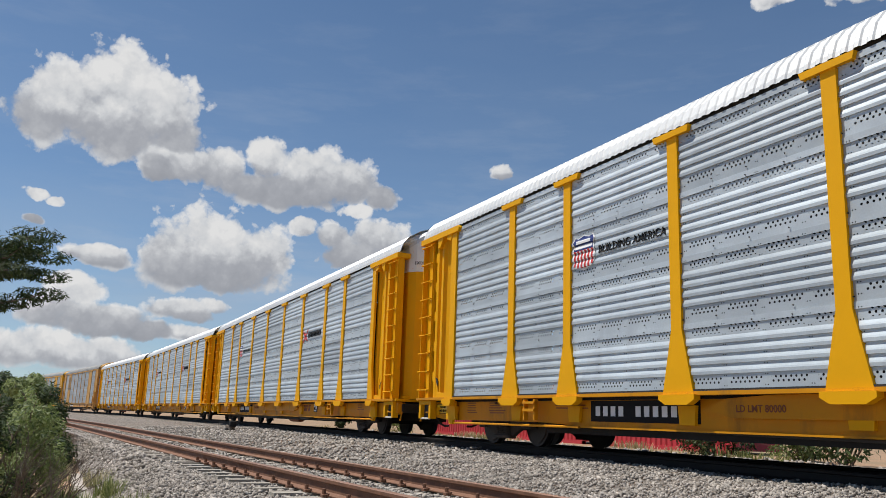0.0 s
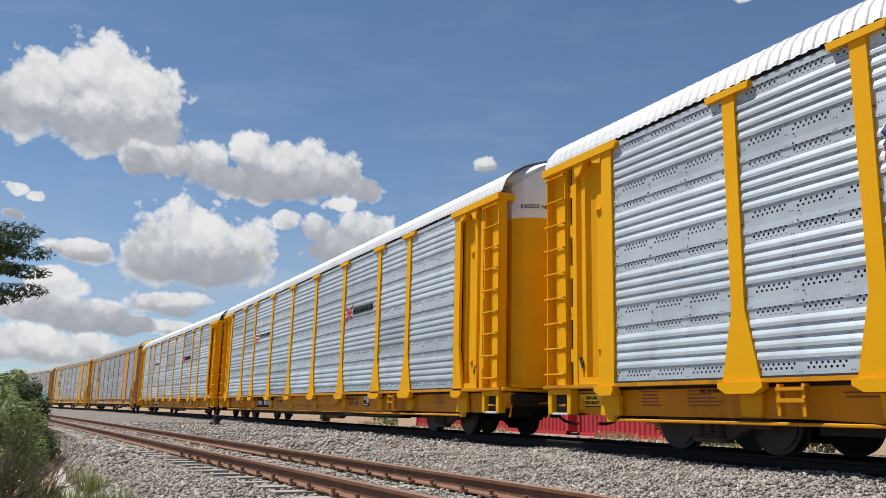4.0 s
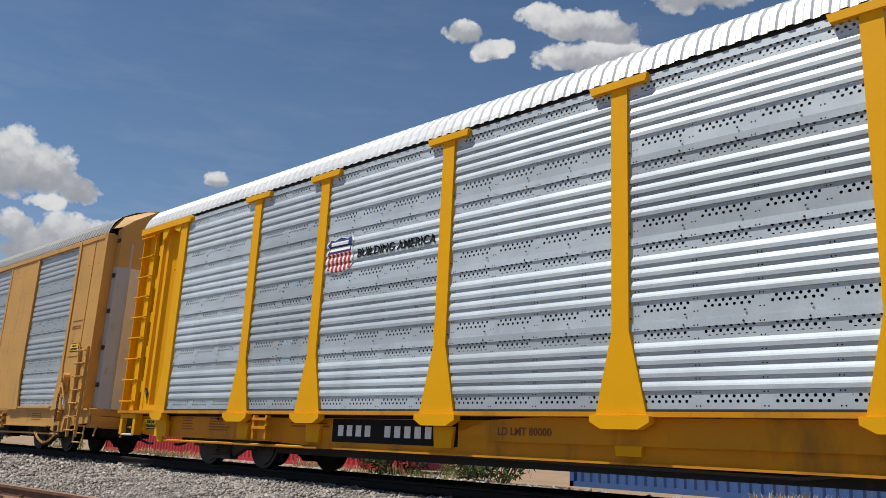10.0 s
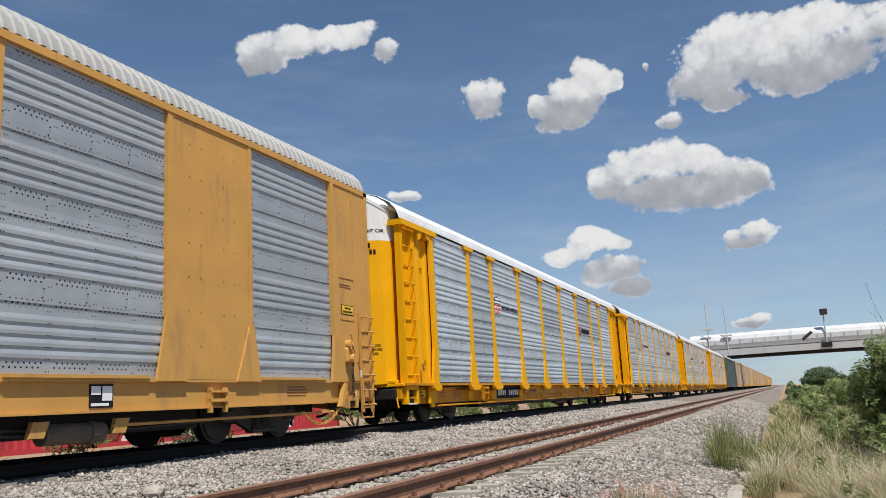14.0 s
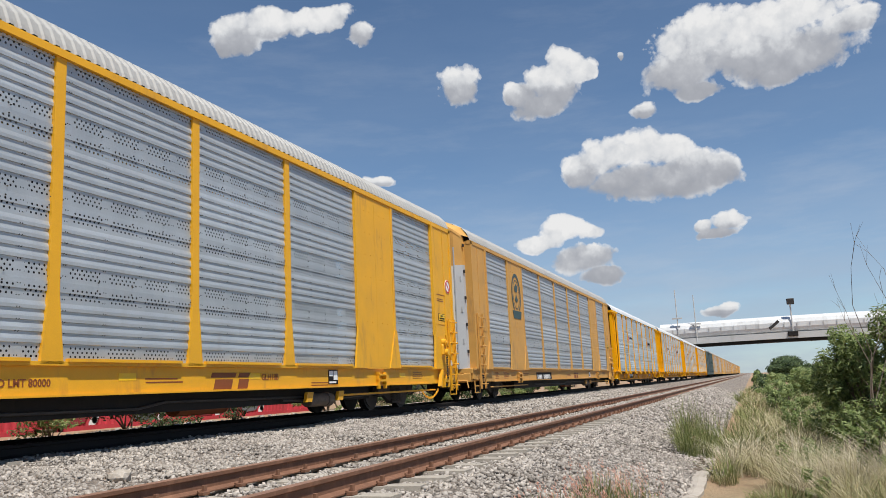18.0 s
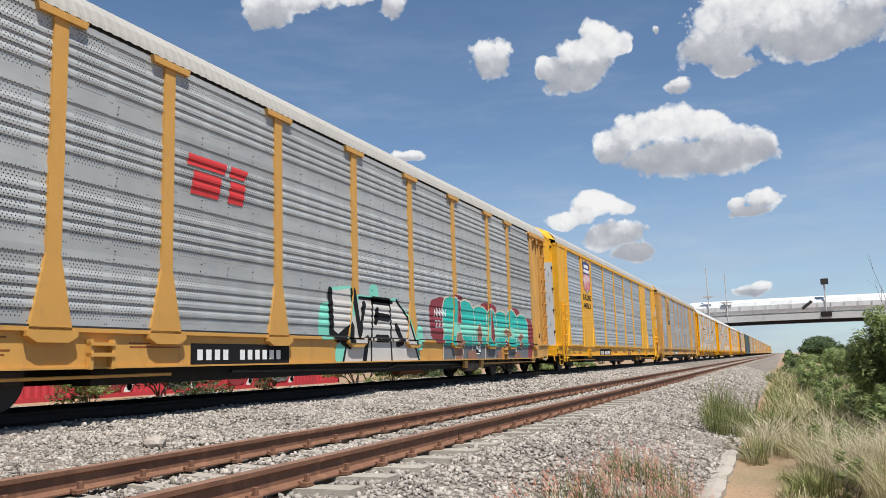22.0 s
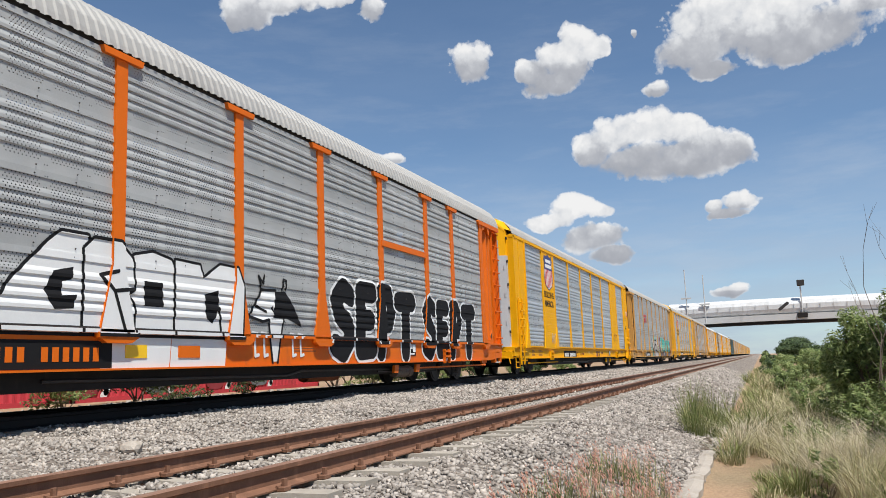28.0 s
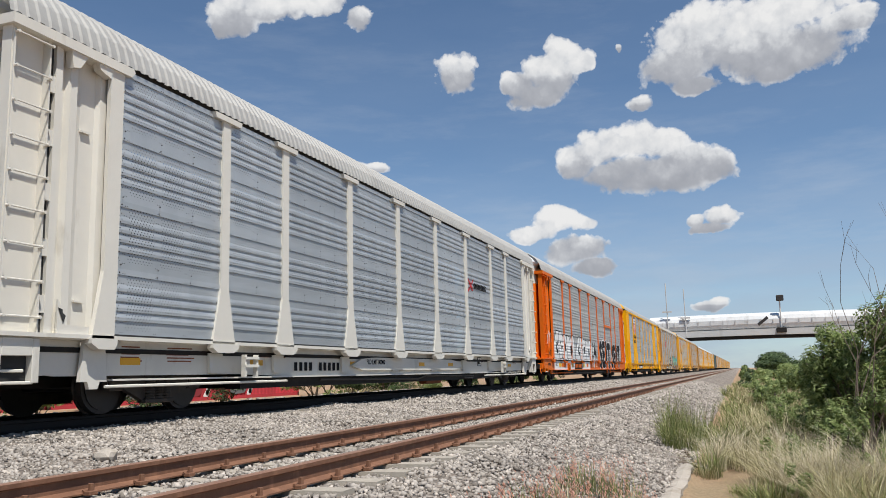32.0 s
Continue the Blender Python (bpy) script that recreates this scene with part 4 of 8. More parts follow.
    for k, outline in enumerate(([(12.30, EAVE - 0.10), (12.62, EAVE - 0.10), (12.58, EAVE - 0.34), (12.44, EAVE - 0.30)], [(11.80, EAVE - 0.10), (12.10, EAVE - 0.10), (12.06, EAVE - 0.20), (11.84, EAVE - 0.26)])):
        hang("bay_gusset", shared(("bay_gusset", paint.name, k), lambda: plate(outline, y0=-1.56, y1=-1.44), paint), car, near_end)
    for z in (1.52, 3.86):
        hang("bay_grip", shared(("bay_grip", paint.name), lambda: boxes((12.04, 12.22, -1.41, -1.37, 0.0, 0.03)), paint), car, near_end @ Matrix.Translation((0, 0, z)))
    hang("bay_foot", shared(("bay_foot", paint.name), lambda: plate([(12.02, FLOOR + 0.01), (12.60, FLOOR + 0.01), (12.60, FLOOR + 0.46), (12.50, FLOOR + 0.30), (12.46, FLOOR + 0.14), (12.02, FLOOR + 0.12)], y0=-1.50, y1=-1.47), paint), car, near_end)
    # no opening here: a near-black plate gives the look of a shaded slot
    hang("bay_slot", shared(("bay_slot",), lambda: plate([(12.46, 1.32), (12.60, 1.42), (12.52, 1.40), (12.50, 1.22)], y0=-1.508, y1=-1.49), M["shade_black"]), car, near_end)
    hang("eave_beam", shared(("eave_beam", paint.name), lambda: plate([(11.35, EAVE - 0.02), (11.42, EAVE - 0.105), (13.64, EAVE - 0.105), (13.64, EAVE + 0.03), (11.40, EAVE + 0.03)], y0=-1.585, y1=-1.20), paint), car, near_end)
    # step box in the end of the sill
    hang("step_box", shared(("step_box", paint.name), lambda: boxes((12.86, 12.98, -1.50, -1.34, 0.47, FLOOR - 0.05), (13.46, 13.58, -1.50, -1.34, 0.47, FLOOR - 0.05), (12.98, 13.46, -1.50, -1.34, 0.80, FLOOR - 0.05), bevel=0.008), paint), car, near_end)
    # back of the step opening coloured near black for its shade
    hang("step_recess", shared(("step_recess",), lambda: boxes((12.98, 13.46, -1.40, -1.30, 0.47, 0.80)), M["shade_black"]), car, near_end)
    hang("step_rung", shared(("step_rung",), lambda: rods(((12.94, -1.47, 0.475), (13.50, -1.47, 0.475), 0.020)), M["cream"]), car, near_end, "worn pale step bar")
    hang("jack_bracket", shared(("jack_bracket", paint.name), lambda: plate([(11.62, FLOOR - 0.06), (12.02, FLOOR - 0.06), (12.08, 0.47), (11.94, 0.47), (11.90, 0.37), (11.74, 0.37), (11.70, 0.47), (11.56, 0.47)], y0=-1.44, y1=-1.38), paint), car, near_end)
    hang("vent_plate", shared(("vent_plate", paint.name), lambda: boxes((12.66, 12.84, -1.352, -1.33, 0.56, 0.74), *[(12.68, 12.82, -1.36, -1.35, 0.575 + 0.035 * i, 0.592 + 0.035 * i) for i in range(5)]), paint), car, near_end)
    if s > 0:
        ladder(car, 12.87, 13.45, SIDE - 0.0, FLOOR - 0.02, EAVE - 0.15, 0.44, paint)
    else:
        ladder(car, -13.45, -12.87, SIDE - 0.0, FLOOR - 0.02, EAVE - 0.15, 0.44, paint)
    post(car, s * 11.68, paint, 0.26, 0.70, 0, "edge_post", left=s < 0, right=s > 0)


FLAT_DOOR = ((13.50, -1.34), (13.66, -1.30), (13.80, -1.08), (13.88, -0.60), (13.88, -0.02))


def arch(y):
    """The height of the tops of the end doors."""
    return EAVE + 0.07 + 0.74 * (1 - (abs(y) / 1.40) ** 2)


def arched(prof, z0):
    bm = bmesh.new()
    lo = [bm.verts.new((x, y, z0)) for x, y in prof]
    hi = [bm.verts.new((x, y, arch(y))) for x, y in prof]
    for i in range(len(prof) - 1):
        bm.faces.new((lo[i], lo[i + 1], hi[i + 1], hi[i]))
    return bm


def flap(prof, low):
    """A sheet lofted from the end of the roof to the top edge of the curved doors."""
    bm = bmesh.new()
    rim = [(x, y) for x, y in prof[1:]] + [(x, -y) for x, y in prof[:0:-1]]

    def over(y):
        return EAVE + float(np.interp(abs(y), (0.0, 0.5, 0.95, 1.28, 1.44, 1.505), (0.86, 0.80, 0.65, 0.46, 0.28, 0.12))) * (1 - low) + 0.012
    rows = []
    for k in (0.0, 0.3, 0.75, 1.0, 1.03):
        rows.append([bm.verts.new((13.46 + (x - 13.46) * k if k else 13.40, y * (1.16 - 0.15 * min(k, 1.0)), over(y * 1.16) * (1 - k) + (arch(y) + 0.02) * k - (0.09 if k > 1 else 0))) for x, y in rim])
    for a, b in zip(rows, rows[1:]):
        for i in range(len(rim) - 1):
            bm.faces.new((a[i], a[i + 1], b[i + 1], b[i]))
    return bm


DOOR = ((13.88, -0.03), (13.85, -0.52), (13.78, -0.82), (13.64, -1.06), (13.42, -1.20), (13.15, -1.24))


def on_door(s, d, lift=0.004):
    """The place and heading at a distance d from the middle along the curved door of end s."""
    for (xa, ya), (xb, yb) in zip(DOOR, DOOR[1:]):
        ln = hypot(xb - xa, yb - ya)
        if d <= ln:
            break
        d -= ln
    u = d / ln
    nx, ny = -(yb - ya) / ln, (xb - xa) / ln
    x, y = xa + (xb - xa) * u + nx * lift, ya + (yb - ya) * u + ny * lift
    return s * x, y, math.degrees(atan2(yb - ya, s * (xb - xa))) + (0 if s < 0 else 180)


def door_text(car, s, text, size, start, z):
    """Signs one by one along the curve of an end door."""
    wide = {"I": 0.30, " ": 0.34, "M": 0.86, "W": 0.92, "&": 0.72, "O": 0.76, "C": 0.70, "L": 0.52, "E": 0.56, "S": 0.54}
    d = start
    for sign in text if s < 0 else text[::-1]:
        step = size * wide.get(sign, 0.64)
        if sign != " ":
            x, y, a = on_door(s, d if s < 0 else d + step)
            words(sign, size, M["ink"], car, 0, 0, 0).matrix_basis = pose(x, y, z, 90, 0, a)
        d += step


def placard(car, x, z, w, h, material, rows, ink, name="placard", y=SIDE - 0.012):
    p = part(name, boxes((x, x + w, y - 0.012, y + 0.03, z, z + h), bevel=0.004), material, car)
    bars([(x + a * w, x + b * w, z + c * h, z + d * h) for a, b, c, d in rows], y - 0.0125, ink, p)
    return p


def number_bars(car, x, z, h, material, ground, groups=(4, 6), pitch=0.20, y=None):
    """A reporting mark: one bar for each sign, on a dark board."""
    y = SILL_OUT if y is None else y
    p = car
    if ground:
        w = sum(groups) * pitch + (len(groups) - 1) * pitch * 1.6 + 0.25
        p = part("number_board", boxes((x - 0.14, x + w - 0.16, y - 0.008, y + 0.01, z - 0.09, z + h + 0.09)), ground, car)
    rows, cx = [], x
    for gcount in groups:
        for _ in range(gcount):
            rows.append((cx, cx + pitch * 0.60, z, z + h))
            cx += pitch
        cx += pitch * 1.1
    for r in rows:
        bars([r], y - 0.009, material, p, "number_bar")


def small_print(car, x, z, rows, material, seed, w=0.5, y=None):
    rnd = random.Random(seed)
    y = SILL_OUT if y is None else y
    bars([(x + rnd.uniform(0, 0.05), x + w * rnd.uniform(0.55, 1.0), z - i * 0.050, z - i * 0.050 + 0.020) for i in range(rows)], y, M["ink_brown"], car, "small_print")


def shield(car, x, z, w, h, y):
    """A striped shield, as plain shapes: navy head with pale bars over red and white stripes."""
    def pt(u, v):
        return x + u * w, z + v * h
    edge = [(0.08, 0.70), (0.03, 0.58), (0.0, 0.38), (0.03, 0.22), (0.12, 0.10), (0.30, 0.05), (0.5, -0.02), (0.70, 0.05), (0.88, 0.10), (0.97, 0.22), (1.0, 0.38), (0.97, 0.58), (0.92, 0.70), (1.0, 0.82), (0.90, 0.96), (0.76, 0.91), (0.5, 0.98), (0.24, 0.91), (0.10, 0.96), (0.0, 0.82)]
    g = [(0.5 + (u - 0.5) * 1.08, 0.5 + (v - 0.5) * 1.06) for u, v in edge]
    top = part("shield", plate([pt(*q) for q in g], y0=y - 0.004, y1=y), M["ink_white"] if w < 1 else M["ink_blue"], car, "red, white and navy striped shield")
    p = top
    part("field", plate([pt(u, v) for u, v in edge[1:12]] , y0=y - 0.006, y1=y - 0.0035), M["ink_white"], p)
    part("head", plate([pt(u, v) for u, v in [(0.03, 0.55), (0.97, 0.55), (0.92, 0.70), (1.0, 0.82), (0.90, 0.96), (0.76, 0.91), (0.5, 0.98), (0.24, 0.91), (0.10, 0.96), (0.0, 0.82), (0.08, 0.70)]], y0=y - 0.0075, y1=y - 0.004), M["ink_blue"], p)
    bm = bmesh.new()
    for i in range(6):
        u0, u1 = 0.05 + i * 0.163, 0.05 + i * 0.163 + 0.085
        mid = (u0 + u1) / 2
        lo = 0.03 + 0.62 * (abs(mid - 0.5) ** 2.4)
        slab(bm, [pt(u0, lo), pt(u1, lo), pt(u1, 0.56), pt(u0, 0.56)], y - 0.0085, y - 0.005)
    part("stripes", bm, M["ink_red"], p)
    bars([pt(0.16, 0)[:1] + (x + 0.84 * w, z + 0.76 * h, z + 0.86 * h), pt(0.10, 0)[:1] + (x + 0.90 * w, z + 0.61 * h, z + 0.71 * h)], y - 0.008, M["ink_white"], p)
    return top


def cross_mark(car, x, z, w, h, y, dark=True):
    """A red cross with a dark word beside it, as plain shapes."""
    p = part("red_cross_mark", plate([(x, z + h * 0.95), (x + w * 0.22, z + h * 0.80), (x + w * 0.5, z + h * 0.62), (x + w, z + h), (x + w, z + h * 0.88), (x + w * 0.62, z + h * 0.5), (x + w * 0.98, z + h * 0.16), (x + w * 0.72, z + h * 0.14), (x + w * 0.47, z + h * 0.36), (x + w * 0.06, z), (x + 0.02 * w, z + h * 0.12), (x + w * 0.34, z + h * 0.48), (x + w * 0.06, z + h * 0.72)], y0=y - 0.004, y1=y), M["ink_red"], car)
    bm = bmesh.new()
    cx = x + w * 1.02
    for i in range(9):
        a = w * 0.20
        slab(bm, [(cx, z + h * 0.33), (cx + a, z + h * 0.33), (cx + a * 1.3, z + h * 0.72), (cx + a * 0.3, z + h * 0.72)], y - 0.004, y)
        cx += a * 1.42
    part("word_bars", bm, M["ink"], p)
    return p


def stroke_mark(car, x, z, w, h, y, material):
    """An owner's mark as plain slanting blocks in two rows."""
    bm = bmesh.new()
    t = h * 0.30
    slab(bm, [(x, z + h - t), (x + w * 0.60, z + h - t), (x + w * 0.64, z + h), (x + w * 0.03, z + h)], y - 0.004, y)
    slab(bm, [(x + w * 0.68, z + h - t), (x + w * 0.94, z + h - t), (x + w * 1.02, z + h), (x + w * 0.72, z + h)], y - 0.004, y)
    for k, ww in ((0.06, 0.44), (0.66, 0.26)):
        slab(bm, [(x + w * k, z), (x + w * (k + ww), z), (x + w * (k + ww + 0.05), z + h * 0.60), (x + w * (k + 0.05), z + h * 0.60)], y - 0.004, y)
    return part("stroke_mark", bm, material, car)


A_POSTS = (-9.00, -7.02, -4.20, -1.40, 1.40, 4.20, 7.02, 9.00)


def sill_details(car, paint, ink, seed, y):
    small_print(car, -11.2, FLOOR - 0.12, 5, ink, seed, 0.5, y)
    small_print(car, -10.2, FLOOR - 0.12, 5, ink, seed + 1, 0.75, y)
    small_print(car, -7.7, FLOOR - 0.17, 2, ink, seed + 2, 1.1, y)
    small_print(car, 0.3, FLOOR - 0.22, 2, ink, seed + 3, 0.9, y)
    small_print(car, 10.2, FLOOR - 0.12, 4, ink, seed + 4, 0.7, y)
    if y == SILL_OUT:
        placard(car, -12.85, FLOOR - 0.33, 0.62, 0.17, paint, ((0.06, 0.94, 0.55, 0.8), (0.06, 0.94, 0.15, 0.42)), ink, "height_plate", y)
    placard(car, 5.75, FLOOR - 0.36, 0.40, 0.30, M["ink"], ((0.06, 0.45, 0.55, 0.92), (0.52, 0.94, 0.30, 0.92), (0.06, 0.8, 0.08, 0.2)), M["ink_white"], "data_plate", y)


def car_rounded(label, sheet, paint, top, ink, seam=4.38, marks=None, cover="roof", deep=0.0, group="cars of the train"):
    """A rack car with open corner bays, capped posts and curved end doors."""
    car = tagged(new("autorack_car"), label, "train car", group)
    spin = []
    low = -0.28 if cover == "roof_old" else -0.02
    roof(car, 13.54, M[cover], low)
    # near-black strip in place of the shade under the roof edge
    hang("eave_gap", shared(("eave_gap",), lambda: boxes((-12.4, 12.4, -1.482, -1.40, EAVE - 0.03, EAVE + 0.11)), M["shade_black"]), car)
    edges = (-11.58,) + A_POSTS + (11.58,)
    for a, b in zip(edges, edges[1:]):
        side_panel(car, a + 0.02, b - 0.02, sheet)
    bolts(car, tuple(zip(edges, edges[1:])), M["tread"])
    for x in A_POSTS:
        post(car, x, paint)
    far_side(car, paint, sheet)
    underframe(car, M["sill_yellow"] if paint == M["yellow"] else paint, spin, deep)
    # dark strip laid on above the lip as the shadow line there
    hang("deck_gap", shared(("deck_gap",), lambda: boxes((-11.6, 11.6, SIDE - 0.036, SIDE - 0.002, FLOOR + 0.019, FLOOR + 0.045)), M["shade_black"]), car)
    for s in (-1, 1):
        end_door_rounded(car, s, paint, top, seam, low)
    sill_details(car, paint, ink, 11, SILL_IN if deep else SILL_OUT)
    for s in (-1, 1):
        door_text(car, s, "EXCESS HEIGHT CAR", 0.112, 0.10 if s < 0 else 0.06, seam + 0.20)
    for k, row in enumerate(("CLOSE & LOCK", "DOORS BEFORE", "MOVING CAR")):
        door_text(car, -1, row, 0.075, 0.46, 1.84 - 0.095 * k)
    # the car's number on the end door, one bar for each sign
    bar = shared(("end_number_bar",), lambda: boxes((0.0, 0.060, -0.003, 0.0, 0.0, 0.12)), M["ink"])
    for row, count in ((0, 4), (1, 6)):
        for i in range(count):
            x, y, a = on_door(-1, 0.44 + 0.09 * i + 0.05 * (row == 0), 0.003)
            hang("number_bar", bar, car, pose(x, y, seam - 0.18 - 0.16 * row, 0, 0, a))
    if marks:
        marks(car)
    return car, spin


B_POSTS = (-4.20, -1.40, 1.40, 4.20)


def wide_plate(car, x0, x1, paint, name="plain_panel"):
    key = (name, round(x1 - x0, 3), paint.name)

    def make():
        w = x1 - x0
        bm = boxes((0, w, SIDE - 0.048, SIDE + 0.02, FLOOR + 0.0, EAVE + 0.01), bevel=0.008)
        box(bm, w * 0.5 - 0.015, w * 0.5 + 0.015, SIDE - 0.050, SIDE - 0.04, FLOOR + 0.1, EAVE - 0.1)
        for a, b in ((-0.05, 0.06), (w - 0.06, w + 0.05)):
            box(bm, a, b, SIDE - 0.060, SIDE + 0.0, FLOOR + 0.9, EAVE)
        slab(bm, [(-0.06, FLOOR + 0.9), (0.05, FLOOR + 0.9), (0.40, FLOOR - 0.02), (-0.24, FLOOR - 0.02)], SIDE - 0.075, SIDE - 0.03)
        slab(bm, [(w - 0.05, FLOOR + 0.9), (w + 0.06, FLOOR + 0.9), (w + 0.24, FLOOR - 0.02), (w - 0.40, FLOOR - 0.02)], SIDE - 0.075, SIDE - 0.03)
        for i in range(7):
            for u in (0.22, 0.36, 0.64, 0.78):
                box(bm, w * u - 0.012, w * u + 0.012, SIDE - 0.058, SIDE - 0.045, FLOOR + 0.5 + i * 0.52, FLOOR + 0.52 + i * 0.52)
        return bm
    return hang(name, shared(key, make, paint), car, Matrix.Translation((x0, 0, 0)))


def car_flat(label, sheet, paint, ink, door, marks=None, group="cars of the train"):
    """A rack car with flat plates at its ends and beside the outer sheets."""
    car = tagged(new("autorack_car"), label, "train car", group)
    spin = []
    roof(car, 13.30, M["roof_old"], 0.02)
    spans = [(-11.80, -9.12), (-7.10, B_POSTS[0]), *zip(B_POSTS, B_POSTS[1:]), (B_POSTS[-1], 7.10), (9.12, 11.80)]
    for a, b in spans:
        side_panel(car, a + 0.02, b - 0.02, sheet)
    bolts(car, tuple(spans), M["tread"])
    for x in B_POSTS:
        post(car, x, paint, 0.17, 0.42, 0)
    wide_plate(car, -9.10, -7.12, paint)
    wide_plate(car, 7.12, 9.10, paint)
    hang("eave_rail", shared(("eave_rail_short", paint.name), lambda: boxes((-13.36, 13.36, -1.575, -1.42, EAVE - 0.09, EAVE + 0.02), (-13.36, 13.36, 1.42, 1.575, EAVE - 0.09, EAVE + 0.02)), paint), car)
    for a, b in spans:
        hang("deck_vent", shared(("deck_vent", paint.name, round(b - a, 2)), lambda: boxes((0.25, b - a - 0.35, -1.575, -1.50, FLOOR + 0.012, FLOOR + 0.055)), paint), car, Matrix.Translation((a, 0, 0)))
    far_side(car, paint, sheet)
    underframe(car, paint, spin, 0.0, True)
    for s in (-1, 1):
        flip = Matrix.Diagonal((s, 1, 1, 1)) @ Matrix.Translation((11.8, 0, 0)) @ Matrix.Diagonal((0.91, 1, 1, 1)) @ Matrix.Translation((-11.8, 0, 0))

        def end_plate():
            bm = plate([(11.84, FLOOR), (13.44, FLOOR), (13.44, EAVE - 0.02), (13.36, EAVE + 0.02), (11.84, EAVE + 0.02)], y0=SIDE - 0.055, y1=SIDE + 0.02)
            box(bm, 12.75, 12.79, SIDE - 0.068, SIDE - 0.05, FLOOR + 0.4, EAVE - 0.1)
            box(bm, 11.78, 11.92, SIDE - 0.085, SIDE, FLOOR + 0.9, EAVE)
            slab(bm, [(11.78, FLOOR + 0.9), (11.92, FLOOR + 0.9), (12.28, FLOOR - 0.02), (11.66, FLOOR - 0.02)], SIDE - 0.10, SIDE - 0.03)
            box(bm, 13.36, 13.50, SIDE - 0.075, SIDE + 0.16, FLOOR, EAVE)
            box(bm, 12.1, 12.7, SIDE - 0.066, SIDE - 0.05, FLOOR + 1.22, FLOOR + 1.25)
            for i in range(3):
                for xx in (12.2, 12.55, 13.1):
                    box(bm, xx, xx + 0.018, SIDE - 0.066, SIDE - 0.05, FLOOR + 1.6 + i * 0.9, FLOOR + 1.618 + i * 0.9)
            return bm
        hang("end_plate", shared(("end_plate", paint.name), end_plate, paint), car, flip)

        def leaf_mesh(k):
            bm = swept_column([(13.50, k * 1.34), (13.66, k * 1.32), (13.80, k * 1.08), (13.76, k * 1.06), (13.62, k * 1.26), (13.50, k * 1.28)], FLOOR + 0.02, 4.30)
            for i in range(3):
                box(bm, 13.70, 13.73, k * 1.24 - 0.02, k * 1.24 + 0.02, FLOOR + 0.8 + i, FLOOR + 0.95 + i)
            return bm
        for k in (-1, 1):
            hang("end_door", shared(("end_door", door.name, k), lambda: leaf_mesh(k), door), car, flip, "pale blue-grey folding door leaf")
            hang("inner_door", shared(("inner_door", k), lambda: swept_column([(13.80, k * 1.04), (13.88, k * 0.60), (13.88, k * 0.06), (13.80, k * 0.06)], FLOOR + 0.02, 4.30), M["cream"]), car, flip, "cream folding door leaf")
            hang("leaf_seam", shared(("leaf_seam", k), lambda: boxes((13.785, 13.815, k * 1.07 - 0.02, k * 1.07 + 0.02, FLOOR, EAVE - 0.2)), M["box_grey"]), car, flip)
            hang("leaf_top", shared(("leaf_top", paint.name, k), lambda: arched([(x, k * abs(y)) for x, y in FLAT_DOOR], 4.29), paint), car, flip)
        hang("height_sign", shared(("end_height_sign",), lambda: boxes((13.878, 13.896, -0.62, -0.08, 4.34, 4.72)), M["cream"]), car, flip)
        for k, row in enumerate(("EXCESS", "HEIGHT", "CAR")):
            ob = words(row, 0.115, M["ink"], car, 0, 0, 0, centre=True)
            ob.matrix_basis = pose(s * 13.716, -0.35, 4.60 - 0.115 * k, 90, 0, 90 if s > 0 else 270)
        for i in range(5):
            hang("door_hinge", shared(("door_hinge", paint.name), lambda: boxes((13.57, 13.67, -1.375, -1.325, FLOOR + 0.5, FLOOR + 0.60), bevel=0.01), M["tread"]), car, flip @ Matrix.Translation((0, 0, 0.85 * i)))
        hang("roof_end_cap", shared(("roof_end_cap", paint.name), lambda: flap(FLAT_DOOR, 0.0), paint), car, flip)
        hang("end_sill", shared(("end_sill", paint.name), lambda: boxes((12.0, 13.75, -1.49, 1.49, FLOOR - 0.14, FLOOR + 0.02), (13.45, 13.78, -1.4, 1.4, 0.58, 0.84), bevel=0.012), paint), car, flip)
        if s > 0:
            ladder(car, 12.80, 13.28, SIDE - 0.10, 0.36, 2.40, 0.30, paint, 0.03, "short_ladder")

            squash = Matrix.Translation((11.8, 0, 0)) @ Matrix.Diagonal((0.91, 1, 1, 1)) @ Matrix.Translation((-11.8, 0, 0))
            hb = hang("hand_brake", shared(("hand_brake", paint.name), lambda: boxes((12.2, 12.46, SIDE - 0.15, SIDE - 0.03, 1.34, 1.66), bevel=0.04), paint), car, squash)
            part("gear_case", rods(((12.34, SIDE - 0.06, 1.70), (12.34, SIDE - 0.20, 1.70), 0.11), ((12.34, SIDE - 0.20, 1.70), (12.34, SIDE - 0.23, 1.70), 0.05), seg=14), paint, hb)
            part("lever", rods(((12.30, SIDE - 0.20, 1.92), (12.38, SIDE - 0.21, 1.60), 0.030), ((12.38, SIDE - 0.21, 1.60), (12.66, SIDE - 0.20, 1.20), 0.020), seg=8), paint, hb)
            part("lever_grip", rods(((12.66, SIDE - 0.20, 1.20), (12.68, SIDE - 0.20, 1.06), 0.028), seg=8), M["cream"], hb)
            part("drum", rods(((12.36, SIDE - 0.16, 1.42), (12.36, SIDE - 0.25, 1.42), 0.10), seg=12), paint, hb)
            part("backing_plate", plate([(11.98, 1.30), (12.20, 1.24), (12.22, 1.80), (12.02, 1.84)], y0=SIDE - 0.09, y1=SIDE - 0.04), paint, hb)
